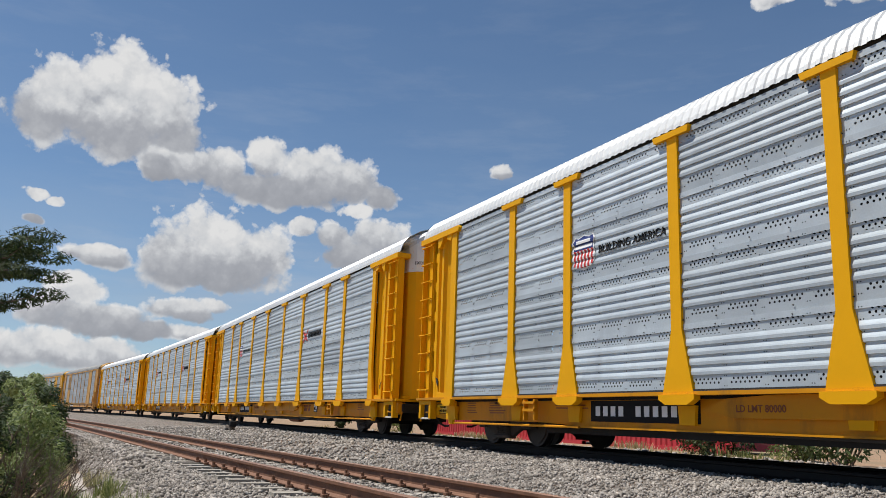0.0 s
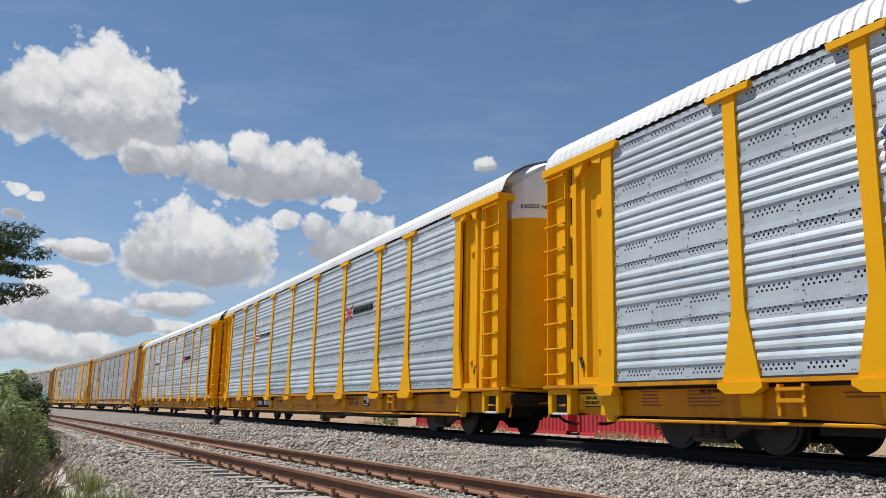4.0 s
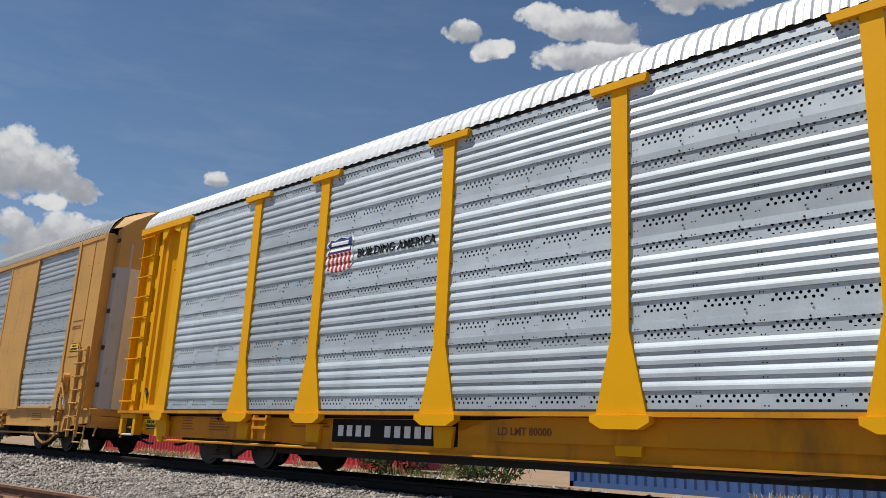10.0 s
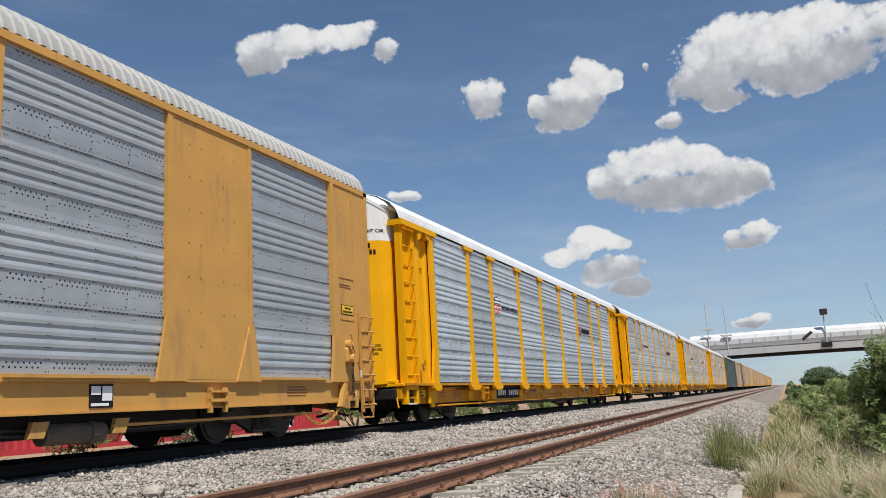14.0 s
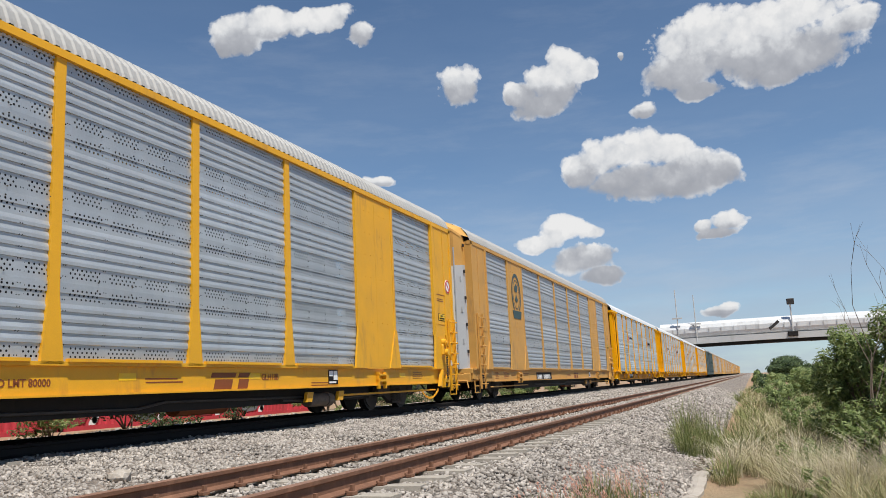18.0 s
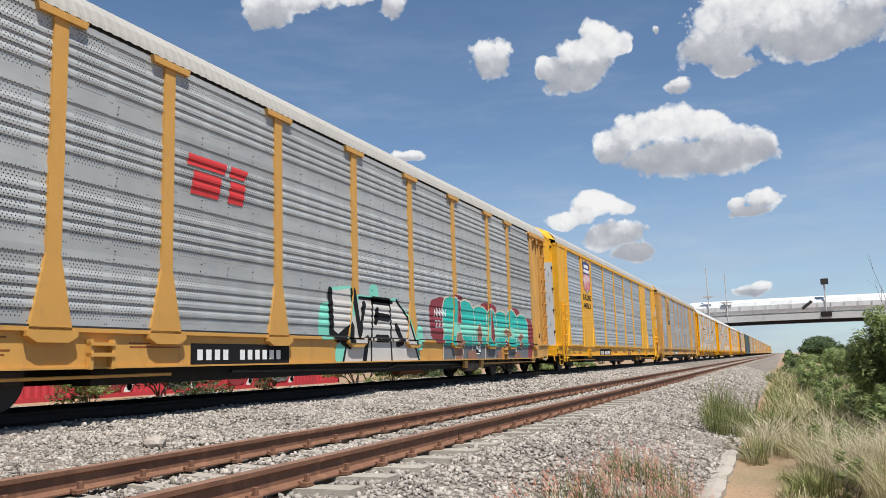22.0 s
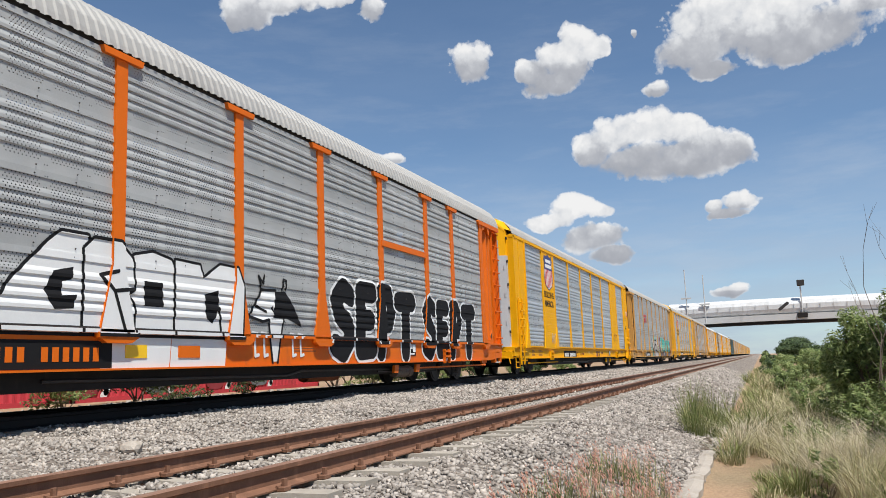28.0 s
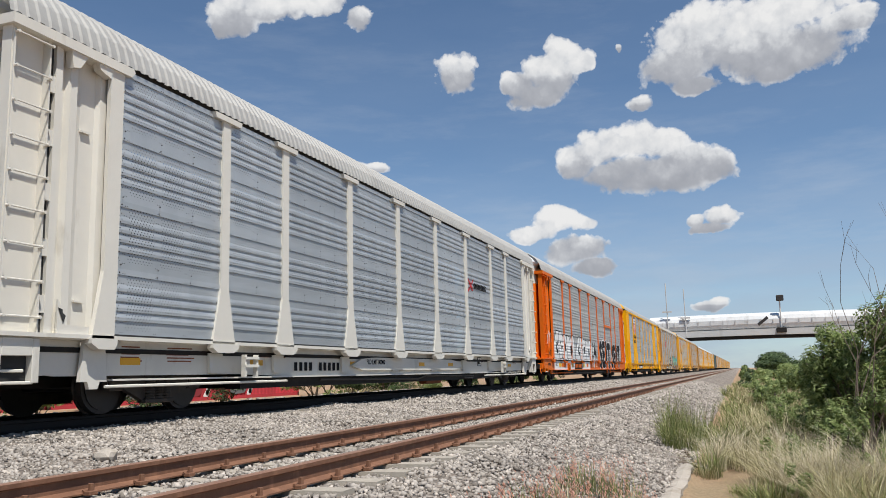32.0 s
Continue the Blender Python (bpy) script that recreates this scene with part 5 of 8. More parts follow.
            part("roller_bracket", boxes((12.14, 12.52, SIDE - 0.17, SIDE - 0.02, 0.60, 0.70), (12.14, 12.20, SIDE - 0.17, SIDE - 0.02, 0.46, 0.60), (12.46, 12.52, SIDE - 0.17, SIDE - 0.02, 0.46, 0.60)), paint, hb)
            part("roller", rods(((12.20, SIDE - 0.10, 0.53), (12.46, SIDE - 0.10, 0.53), 0.045), seg=10), M["tread"], hb)
            chain([(12.31 + 0.012 * sin(i), SIDE - 0.20, 1.38 - 0.05 * i) for i in range(15)], 0.020, M["tread"], hb)
            chain([(10.6 + 0.075 * i, SIDE - 0.02, 0.42 - 0.22 * (1 - ((i - 9) / 9.0) ** 2)) for i in range(19)], 0.022, paint, hb, "safety_chain")
            for outline in ([(12.02, 0.48), (12.20, 0.92), (12.10, 0.95), (11.90, 0.50)], [(12.50, 0.48), (12.62, 0.80), (12.72, 0.78), (12.64, 0.46)]):
                part("bracket", plate(outline, y0=SIDE - 0.13, y1=SIDE - 0.03), paint, hb)
            placard(car, 12.12, 2.32, 0.50, 0.20, M["ink"], ((0.04, 0.96, 0.08, 0.92),), M["reflector"], "height_sign", SIDE - 0.050)
            for k, row in enumerate(("THIS CAR", "EXCESS HEIGHT")):
                words(row, 0.055, M["ink"], car, 12.37, SIDE - 0.070, 2.435 - 0.07 * k, centre=True)
            small_print(car, 12.05, 3.05, 1, ink, 3, 0.85, SIDE - 0.058)
            small_print(car, 12.05, 2.92, 2, ink, 4, 0.8, SIDE - 0.058)
        else:
            ladder(car, -13.10, -12.60, SIDE - 0.10, 0.36, 2.75, 0.30, paint, 0.03, "short_ladder")
    sill_details(car, paint, ink, 31, SILL_OUT)
    if marks:
        marks(car)
    return car, spin


# ------------------------------------------------------------ markings of single cars
def arc_path(cx, cz, rx, rz, a0, a1, k=8):
    return [(cx + rx * cos(radians(a0 + (a1 - a0) * i / k)), cz + rz * sin(radians(a0 + (a1 - a0) * i / k))) for i in range(k + 1)]


# thick-stroke letter forms in a unit box
FORMS = {
    "s": [[(0.80, 0.82), (0.5, 0.90), (0.22, 0.74), (0.34, 0.56), (0.66, 0.46), (0.80, 0.28), (0.5, 0.10), (0.18, 0.18)]],
    "e": [[(0.80, 0.86), (0.24, 0.86), (0.22, 0.12), (0.80, 0.14)], [(0.24, 0.50), (0.68, 0.50)]],
    "p": [[(0.22, 0.10), (0.24, 0.88), (0.62, 0.88), (0.80, 0.70), (0.62, 0.48), (0.26, 0.48)]],
    "t": [[(0.14, 0.86), (0.86, 0.88)], [(0.5, 0.86), (0.5, 0.10)]],
}


def ribbon(path, radius):
    """A brush line as convex pieces in the (x, z) plane."""
    out = []
    for p, q in zip(path, path[1:]):
        a = atan2(q[1] - p[1], q[0] - p[0])
        ring = [(q[0] + radius * cos(a + t), q[1] + radius * sin(a + t)) for t in (-1.57, -0.9, -0.3, 0.3, 0.9, 1.57)]
        ring += [(p[0] + radius * cos(a + t), p[1] + radius * sin(a + t)) for t in (1.57, 2.24, 2.84, 3.44, 4.04, 4.71)]
        out.append(ring)
    return out


def cut(poly, nx, nz, d):
    """The part of a polygon where nx * x + nz * z >= d."""
    out = []
    for p, q in zip(poly, poly[1:] + poly[:1]):
        u, v = nx * p[0] + nz * p[1] - d, nx * q[0] + nz * q[1] - d
        if u >= 0:
            out.append(p)
        if u * v < 0:
            k = u / (u - v)
            out.append((p[0] + (q[0] - p[0]) * k, p[1] + (q[1] - p[1]) * k))
    return out


def sprayed(car, polys, material, layer, name="spray_paint", label="", posts=()):
    """Paint over sheets, posts, lip and sill of a side alike: polygons in (x, z), laid on each surface."""
    verts, faces = [], []

    def lay(poly, y):
        if len(poly) < 3 or max(p[1] for p in poly) - min(p[1] for p in poly) < 1e-5:
            return
        b = len(verts)
        verts.extend((p[0], y(p[1]), p[1]) for p in poly)
        faces.append(tuple(range(b, b + len(poly))))
    levels = [z for _, z in PANEL if z > FLOOR + 0.02]
    levels = [FLOOR + 0.02] + levels
    for k, poly in enumerate(polys):
        up = 0.003 + 0.0016 * layer + 0.00012 * (k % 12)
        lo, hi = min(p[1] for p in poly), max(p[1] for p in poly)
        for a, b in zip(levels, levels[1:]):
            if b - a > 1e-6 and hi > a and lo < b:
                lay(cut(cut(poly, 0, 1, a), 0, -1, -b), lambda z: SIDE + rib(min(max(z, a + 1e-6), b - 1e-6)) - up)
        lay(cut(cut(poly, 0, 1, FLOOR - 0.034), 0, -1, -FLOOR - 0.017), lambda z: -1.545 - up)
        lay(cut(cut(poly, 0, -1, -FLOOR + 0.036), 0, 1, SILL + 0.004), lambda z: SILL_OUT - up)
        for x in posts:
            c = cut(cut(poly, 1, 0, x - 0.11), -1, 0, -x - 0.11)
            lay(cut(c, 0, 1, FLOOR + 0.9) if c else c, lambda z: SIDE - 0.045 - up)
            c = cut(cut(poly, 0, -1, -FLOOR - 0.9), 0, 1, FLOOR - 0.02)
            if c:       # between the slanting edges of the foot
                g = (0.318 - 0.11) / 0.92
                c = cut(c, 1, -g, x - 0.11 - g * (FLOOR + 0.9))
                c = cut(c, -1, -g, -x - 0.11 - g * (FLOOR + 0.9)) if c else c
                lay(c, lambda z: SIDE - 0.045 - up)
            c = cut(cut(poly, 0, -1, -FLOOR + 0.025), 0, 1, FLOOR - 0.095)
            if c:
                c = cut(c, 1, 0, x - 0.37)
                lay(cut(c, -1, 0, -x - 0.37) if c else c, lambda z: SIDE - 0.090 - up)
    return hang(name, mesh_of(name, verts, faces, material), car, None, label)


def sprayed_each(car, polys, material, layer, name="spray_paint", label="", posts=()):
    for k, p in enumerate(polys):
        sprayed(car, [p], material, layer + 0.3 * (k % 3), name, label, posts)


def letter(form, x, z, w, h, lean=0.0):
    return [[(x + (u + lean * (v - 0.5)) * w, z + v * h) for u, v in path] for path in FORMS[form]]


# solid letters of the large white piece in a unit box: body pieces, dark counters, inner lines
SOLID = {
    "c": ([[(0.02, 0.0), (-0.02, 0.24), (0.10, 0.46), (0.50, 0.88), (0.64, 1.0), (0.96, 1.0), (1.0, 0.86), (1.0, 0.0)]],
          [[(0.46, 0.40), (0.56, 0.60), (0.80, 0.66), (0.78, 0.53), (0.66, 0.50), (0.66, 0.36), (0.84, 0.38), (0.80, 0.24), (0.58, 0.22)]], []),
    "i": ([[(0.0, 0.0), (0.0, 0.88), (0.18, 1.0), (0.68, 1.0), (0.96, 0.84), (1.0, 0.52), (0.84, 0.44), (1.0, 0.30), (1.0, 0.0)]],
          [], [[(0.98, 0.50), (0.55, 0.46), (0.30, 0.62), (0.62, 0.68)], [(0.55, 0.46), (0.80, 0.0)]]),
    "o": ([[(0.04, 0.0), (0.0, 0.70), (0.18, 0.93), (0.48, 1.0), (0.80, 0.94), (1.0, 0.68), (1.0, 0.0)]],
          [[(0.34, 0.34), (0.33, 0.64), (0.64, 0.64), (0.66, 0.34)]], []),
    "n": ([[(0.0, 0.0), (0.0, 1.0), (0.34, 0.98), (0.38, 0.80), (0.64, 1.03), (0.90, 1.02), (1.0, 0.76), (0.97, 0.0)]],
          [[(0.42, 0.26), (0.40, 0.58), (0.60, 0.66), (0.62, 0.40), (0.52, 0.18)]], [[(0.62, 0.40), (0.66, 0.0)]]),
}


def solid_word(car, letters, line, layer):
    """Flat letters side by side: a dark rim, a pale body, dark counters."""
    for k, (form, x, z, w, h) in enumerate(letters):
        bodies, counters, lines = SOLID[form]
        near = [p for p in A_POSTS if x - 0.8 < p < x + w + 0.8]

        def at(poly):
            return [(x + u * w, z + v * h) for u, v in poly]

        def rim(poly):
            return [q for a, b in zip(poly, poly[1:] + poly[:1]) for q in ribbon([a, b], line)]
        up = layer + 5 * (k % 2)
        for body in bodies:
            sprayed(car, rim(at(body)), M["ink"], up, "outline", "", near)
        for body in bodies:
            sprayed(car, [at(body)], M["spray_white"], up + 2, "sprayed_letter", "flat white sprayed letter with black rim", near)
        for hole in counters:
            sprayed(car, [at(hole)], M["ink"], up + 3.5, "counter", "", near)
        for path in lines:
            sprayed(car, ribbon(at(path), line * 0.6), M["ink"], up + 3.5, "inner_line", "", near)


def bubble_word(car, letters, thick, line, fill, edge, layer, lean=0.0, label="sprayed bubble letter"):
    for k, (form, x, z, w, h) in enumerate(letters):
        r = thick * min(1.15, 0.55 + 0.45 * w)
        paths = letter(form, x, z, w, h, lean)
        near = [p for p in A_POSTS if x - 0.8 < p < x + w + 0.8]
        sprayed(car, [q for p in paths for q in ribbon(p, r + line)], edge, layer + 4 * (k % 2), "outline", "", near)
        sprayed(car, [q for p in paths for q in ribbon(p, r)], fill, layer + 2 + 4 * (k % 2), "sprayed_letter", label, near)


def blob(x, z, w, h, seed, grow=0.0):
    rnd = random.Random(seed)
    lump = [rnd.uniform(0.84, 1.08) for _ in range(7)]
    pts = []
    for i in range(24):
        a = 2 * pi * i / 24
        r = 1.0 + 0.5 * (lump[i * 7 // 24] - 0.95)
        c, s_ = cos(a), sin(a)
        u = math.copysign(abs(c) ** 0.6, c) * (1.0 - 0.12 * s_ * (1 if seed % 2 else -1))
        v = math.copysign(abs(s_) ** 0.65, s_) * r
        pts.append((x + w / 2 + u * (w / 2 + grow), z + h / 2 + v * (h / 2 + grow)))
    return pts


M["spray_white"] = surface("white_spray_paint", (0.72, 0.73, 0.72), 0.6, 0.0, 0.06, 3, 50, 0.1)
M["spray_teal"] = surface("teal_spray_paint", (0.02, 0.42, 0.36), 0.6, 0.0, 0.18, 1.2, 50, 0.1)
M["spray_cream"] = surface("cream_spray_paint", (0.62, 0.52, 0.40), 0.6, 0.0, 0.1, 2, 50, 0.1)
M["spray_brown"] = surface("brown_spray_paint", (0.26, 0.13, 0.085), 0.6, 0.0, 0.15, 1.5, 50, 0.1)
M["spray_grey"] = surface("grey_spray_paint", (0.13, 0.14, 0.15), 0.6, 0.0, 0.2, 1.2, 50, 0.1)
M["spray_maroon"] = surface("maroon_spray_paint", (0.24, 0.03, 0.04), 0.6, 0.0, 0.15, 1.5, 50, 0.1)
M["reflector"] = surface("yellow_reflector", (0.85, 0.52, 0.01), 0.35, 0.0, 0.05)
M["spray_mint"] = surface("mint_spray_paint", (0.20, 0.62, 0.48), 0.6, 0.0, 0.12, 1.5, 50, 0.1)
M["spray_pale"] = surface("pale_grey_spray_paint", (0.56, 0.53, 0.49), 0.6, 0.0, 0.12, 1.5, 50, 0.1)

FACE = SIDE - 0.004


def slogan(car, x, z, w, size, text="BUILDING AMERICA", y=None):
    ob = words(text, size, M["ink"], car, x, FACE - 0.002 if y is None else y, z, "slogan")
    if y is None:
        press_on(ob)


def new_car_marks(car):
    press_on(shield(car, -6.84, 3.10, 0.62, 0.60, FACE))
    slogan(car, -6.10, 3.30, 1.8, 0.190)
    press_on(cross_mark(car, 4.40, 3.02, 0.62, 0.50, FACE))
    number_bars(car, -6.45, 0.60, 0.16, M["ink_white"], M["ink"], pitch=0.205, y=SILL_IN)
    stroke_mark(car, 4.45, 0.60, 0.86, 0.22, SILL_IN, M["ink_brown"])
    words("LD LMT 80000", 0.135, M["ink_brown"], car, -3.25, SILL_IN - 0.074, 0.68)
    words("NO. 24 BRAKE BEAMS", 0.07, M["ink"], car, -9.95, SILL_IN - 0.004, 0.80)
    placard(car, -12.75, 0.60, 0.74, 0.22, M["ink"], ((0.02, 0.98, 0.07, 0.93),), M["reflector"], "height_sign", SILL_IN)
    words("THIS CAR", 0.07, M["ink"], car, -12.57, SILL_IN - 0.020, 0.72)
    words("EXCESS HEIGHT", 0.07, M["ink"], car, -12.69, SILL_IN - 0.020, 0.64)


def grey_car_marks(car):
    press_on(stroke_mark(car, -6.60, 3.12, 1.5, 0.62, FACE, M["ink_red"]))
    number_bars(car, -6.3, 0.60, 0.16, M["ink_white"], M["ink"], pitch=0.205)
    number_bars(car, -12.62, 2.62, 0.10, M["ink"], None, (4,), 0.075, -1.472)
    near = (-4.2, -1.4, 1.4)
    # a pale angular piece with black shadows and mint edges
    sprayed_each(car, [blob(-2.85, 0.95, 0.62, 0.72, 1), blob(-0.75, 1.70, 0.42, 0.48, 2), blob(1.55, 0.75, 0.5, 0.62, 3), blob(-2.2, 0.50, 0.5, 0.4, 5)], M["spray_mint"], 0, "spray_paint", "mint green sprayed clouds", near)
    base = [[(-2.42, 1.92), (-1.62, 2.02), (-1.52, 1.20), (-2.10, 0.99), (-2.36, 1.10)], [(-1.92, 0.48), (-1.60, 1.30), (-1.30, 1.85), (-0.65, 1.86), (-0.42, 0.48)], [(-0.70, 0.48), (-0.64, 1.84), (0.34, 1.84), (0.50, 0.48)], [(0.30, 0.48), (0.20, 1.84), (0.55, 1.90), (1.10, 1.55), (1.80, 0.50)]]
    sprayed_each(car, [[(x + (0.07 if x > c[0] else -0.07), z + 0.06) for x, z in p] for p in base for c in [(sum(q[0] for q in p) / len(p), 0)]], M["spray_mint"], 2, "spray_edge", "", near)
    sprayed_each(car, base, M["spray_pale"], 4, "spray_paint", "pale grey sprayed piece", near)
    dark = [[(-2.42, 1.92), (-2.36, 1.10), (-2.10, 0.99), (-1.60, 1.22), (-1.62, 0.86), (-1.92, 0.95)], [(-1.52, 1.96), (-1.28, 1.10), (-1.02, 1.72)], [(-0.62, 1.84), (0.16, 1.84)], [(-0.48, 1.50), (0.12, 1.48)], [(-0.44, 1.02), (0.10, 1.02)], [(0.52, 1.30), (0.86, 0.96), (0.60, 0.92)], [(-1.02, 0.48), (-0.86, 1.0)], [(-0.42, 1.62), (-0.5, 1.38)]]
    for p in dark:
        sprayed(car, ribbon(p, 0.085), M["ink"], 6, "spray_line", "", near)
    for p in ([(-1.92, 0.48), (-1.60, 1.30)], [(-0.70, 0.48), (-0.64, 1.84)], [(0.30, 0.48), (0.20, 1.84)], [(0.55, 1.90), (1.10, 1.55), (1.80, 0.50)], [(-1.30, 1.85), (-0.65, 1.86)], [(-0.64, 1.84), (0.34, 1.84)]):
        sprayed(car, ribbon(p, 0.035), M["ink"], 6, "spray_line", "", near)
    # a teal piece with cream edges on maroon clouds, dark slate over the sill
    near = A_POSTS[4:]
    sprayed_each(car, [blob(2.45, 0.96, 1.5, 1.16, 2), blob(3.7, 1.3, 1.3, 0.98, 3), blob(6.2, 1.5, 1.5, 0.70, 4), blob(8.9, 1.5, 1.3, 0.66, 5), blob(10.4, 0.50, 1.15, 1.35, 6)], M["spray_maroon"], 0, "spray_paint", "maroon sprayed cloud", near)
    tops = ((3.35, 1.25, 2.20), (4.45, 1.15, 2.16), (5.50, 1.40, 2.06), (6.75, 0.80, 2.02), (7.45, 1.25, 2.00), (8.60, 1.10, 2.08), (9.60, 1.30, 1.98))
    columns = []
    for k, (x, w, top) in enumerate(tops):
        lean = 0.08 * (1 if k % 2 else -1)
        columns.append([(x - 0.10 - lean, 0.90), (x - 0.02, 1.30), (x - 0.05, top - 0.32), (x + 0.12 * w, top - 0.08), (x + 0.40 * w, top), (x + 0.75 * w, top - 0.04), (x + w, top - 0.24), (x + w + 0.02, 1.35), (x + w + 0.10 + lean, 0.90)])
    for k, c in enumerate(columns):
        up = 2 + 5 * (k % 2)
        sprayed(car, [q for a, b in zip(c[1:], c[2:]) for q in ribbon([a, b], 0.045)], M["spray_cream"], up, "spray_edge", "", near)
        sprayed(car, [c], M["spray_teal"], up + 1.4, "spray_paint", "teal sprayed letter", near)
        sprayed(car, [cut(cut(c, 0, 1, 1.16), 0, -1, -1.52)], M["spray_mint"], up + 2.2, "spray_fade", "mint green sprayed band", near)
        foot = [(c[0][0] - 0.06, SILL + 0.01), (c[-1][0] + 0.02, SILL + 0.01), (c[-1][0], 0.93), (c[0][0] - 0.02, 0.93)]
        sprayed(car, [foot], M["spray_grey"], 3 + (k % 2), "spray_paint", "dark slate sprayed band", near)
        sprayed(car, ribbon([(c[0][0] - 0.06, SILL + 0.02), (c[0][0], 0.93), (c[1][0], 1.32)], 0.026), M["spray_cream"], 9, "spray_line", "", near)
    # inner forms with cream edges
    inner = ([(4.05, 0.94), (4.20, 1.22), (4.55, 1.26), (4.80, 0.94), (4.60, 0.50), (4.15, 0.50)], [(4.25, 1.52), (4.36, 2.12), (4.56, 2.12), (4.60, 1.52)], [(5.90, 0.98), (5.86, 1.40), (6.10, 1.54), (6.26, 1.20), (6.12, 0.96)], [(6.95, 1.18), (7.05, 2.02), (7.35, 1.40), (7.20, 0.98)], [(8.25, 1.34), (8.45, 1.46), (8.80, 1.40), (9.00, 1.26), (8.60, 1.24)], [(8.35, 0.95), (8.45, 1.10), (8.62, 1.06), (8.60, 0.92)], [(9.75, 1.20), (10.10, 1.36), (10.35, 1.24), (10.05, 1.06)], [(9.90, 0.95), (10.05, 1.08), (10.22, 0.96), (10.10, 0.86)])
    for k, p in enumerate(inner):
        sprayed(car, [q for a, b in zip(p, p[1:] + p[:1]) for q in ribbon([a, b], 0.035)], M["spray_cream"], 10, "spray_edge", "", near)
        sprayed(car, [p], M["spray_maroon"] if k % 2 else M["spray_brown"], 11.5, "spray_drop", "brown sprayed inner form", near)
    for x, z, w, h in ((5.05, 0.48, 0.7, 0.30), (7.6, 0.48, 0.8, 0.28), (9.3, 0.48, 0.7, 0.26)):
        sprayed(car, [blob(x, z, w, h, 4)], M["spray_brown"], 11.5, "spray_drop", "brown sprayed inner form", near)
    sprayed(car, [q for k in range(4) for q in ribbon([(2.75 + 0.2 * k, 1.62), (2.80 + 0.2 * k, 1.80), (2.88 + 0.2 * k, 1.66), (2.93 + 0.2 * k, 1.84)], 0.018)], M["spray_white"], 3, "spray_line", "", near)
    sprayed(car, [q for k in range(3) for q in ribbon([(2.80 + 0.2 * k, 1.52), (2.95 + 0.2 * k, 1.50), (2.82 + 0.2 * k, 1.36), (2.98 + 0.2 * k, 1.36)], 0.018)], M["spray_white"], 3, "spray_line", "", near)


def orange_car_marks(car):
    number_bars(car, -6.25, 0.66, 0.18, M["orange"], M["ink"], (4, 6), 0.165)
    # the pale ground of the letters runs down over the sill
    sprayed_each(car, [[(a, SILL + 0.01), (b, SILL + 0.01), (b + 0.05, FLOOR - 0.05), (a + 0.04, FLOOR - 0.05)] for a, b in ((-11.45, -9.6), (-9.58, -6.45), (-4.45, -3.1), (-3.08, -1.75))], M["spray_white"], 0, "spray_paint", "white sprayed bands on the sill", ())
    solid_word(car, [("c", -11.69, 1.03, 1.39, 1.37), ("i", -10.36, 1.03, 0.94, 1.33), ("o", -9.54, 1.03, 1.22, 1.27), ("n", -8.39, 1.03, 1.97, 1.21)], 0.050, 2)
    solid_word(car, [("c", -6.05, 1.03, 1.37, 1.27), ("i", -4.78, 1.03, 0.91, 1.25), ("o", -4.09, 1.03, 1.25, 1.19), ("n", -3.00, 1.03, 1.70, 1.13)], 0.045, 2)
    bubble_word(car, [("s", 1.75, 0.64, 1.10, 1.64), ("e", 2.85, 0.64, 1.05, 1.72), ("p", 3.9, 0.64, 1.05, 1.72), ("t", 4.95, 0.64, 1.15, 1.59), ("s", 6.65, 0.64, 0.95, 1.59), ("e", 7.60, 0.64, 0.95, 1.59), ("p", 8.60, 0.64, 1.0, 1.59), ("t", 9.65, 0.64, 1.1, 1.55)], 0.230, 0.065, M["ink"], M["spray_white"], 2)
    # a parasol-like figure, half pale and half dark, between the words
    near = (-1.4, 1.4)
    sprayed(car, [[(-1.10, 1.42), (-0.72, 1.86), (-0.28, 1.88), (-0.34, 1.40), (-0.70, 1.34)]], M["spray_white"], 2, "spray_paint", "pale sprayed half of a parasol", near)
    sprayed(car, [[(-0.28, 1.88), (0.06, 1.90), (0.36, 1.62), (0.62, 1.26), (0.10, 1.40), (-0.34, 1.40)]], M["ink"], 2, "spray_paint", "dark sprayed half of a parasol", near)
    sprayed(car, [[(-0.50, 1.36), (-0.02, 1.38), (-0.22, 0.62), (-0.34, 0.62)]], M["spray_white"], 3, "spray_paint", "pale sprayed stem", near)
    for p in ([(-1.12, 1.40), (-0.72, 1.88), (-0.28, 1.90)], [(-1.12, 1.40), (-0.70, 1.32), (-0.50, 1.36)], [(-0.50, 1.36), (-0.36, 0.60)], [(-0.02, 1.38), (-0.20, 0.60)], [(-0.74, 1.90), (-0.80, 2.12), (-0.68, 2.00), (-0.62, 2.14)], [(-0.06, 1.92), (0.0, 2.12), (0.10, 2.10), (0.06, 1.94)], [(-0.40, 1.58), (-0.30, 1.44), (-0.18, 1.60), (-0.06, 1.42)], [(-0.90, 1.58), (-0.60, 1.50)]):
        sprayed(car, ribbon(p, 0.026), M["ink"], 5, "spray_line", "", near)
    for x in (-1.00, -0.72, 0.22, 0.50):
        sprayed(car, ribbon([(x, 1.12), (x + 0.16, 1.10), (x + 0.08, 1.10), (x + 0.10, 0.72), (x + 0.20, 0.74)], 0.030), M["spray_white"], 5, "spray_line", "", near)
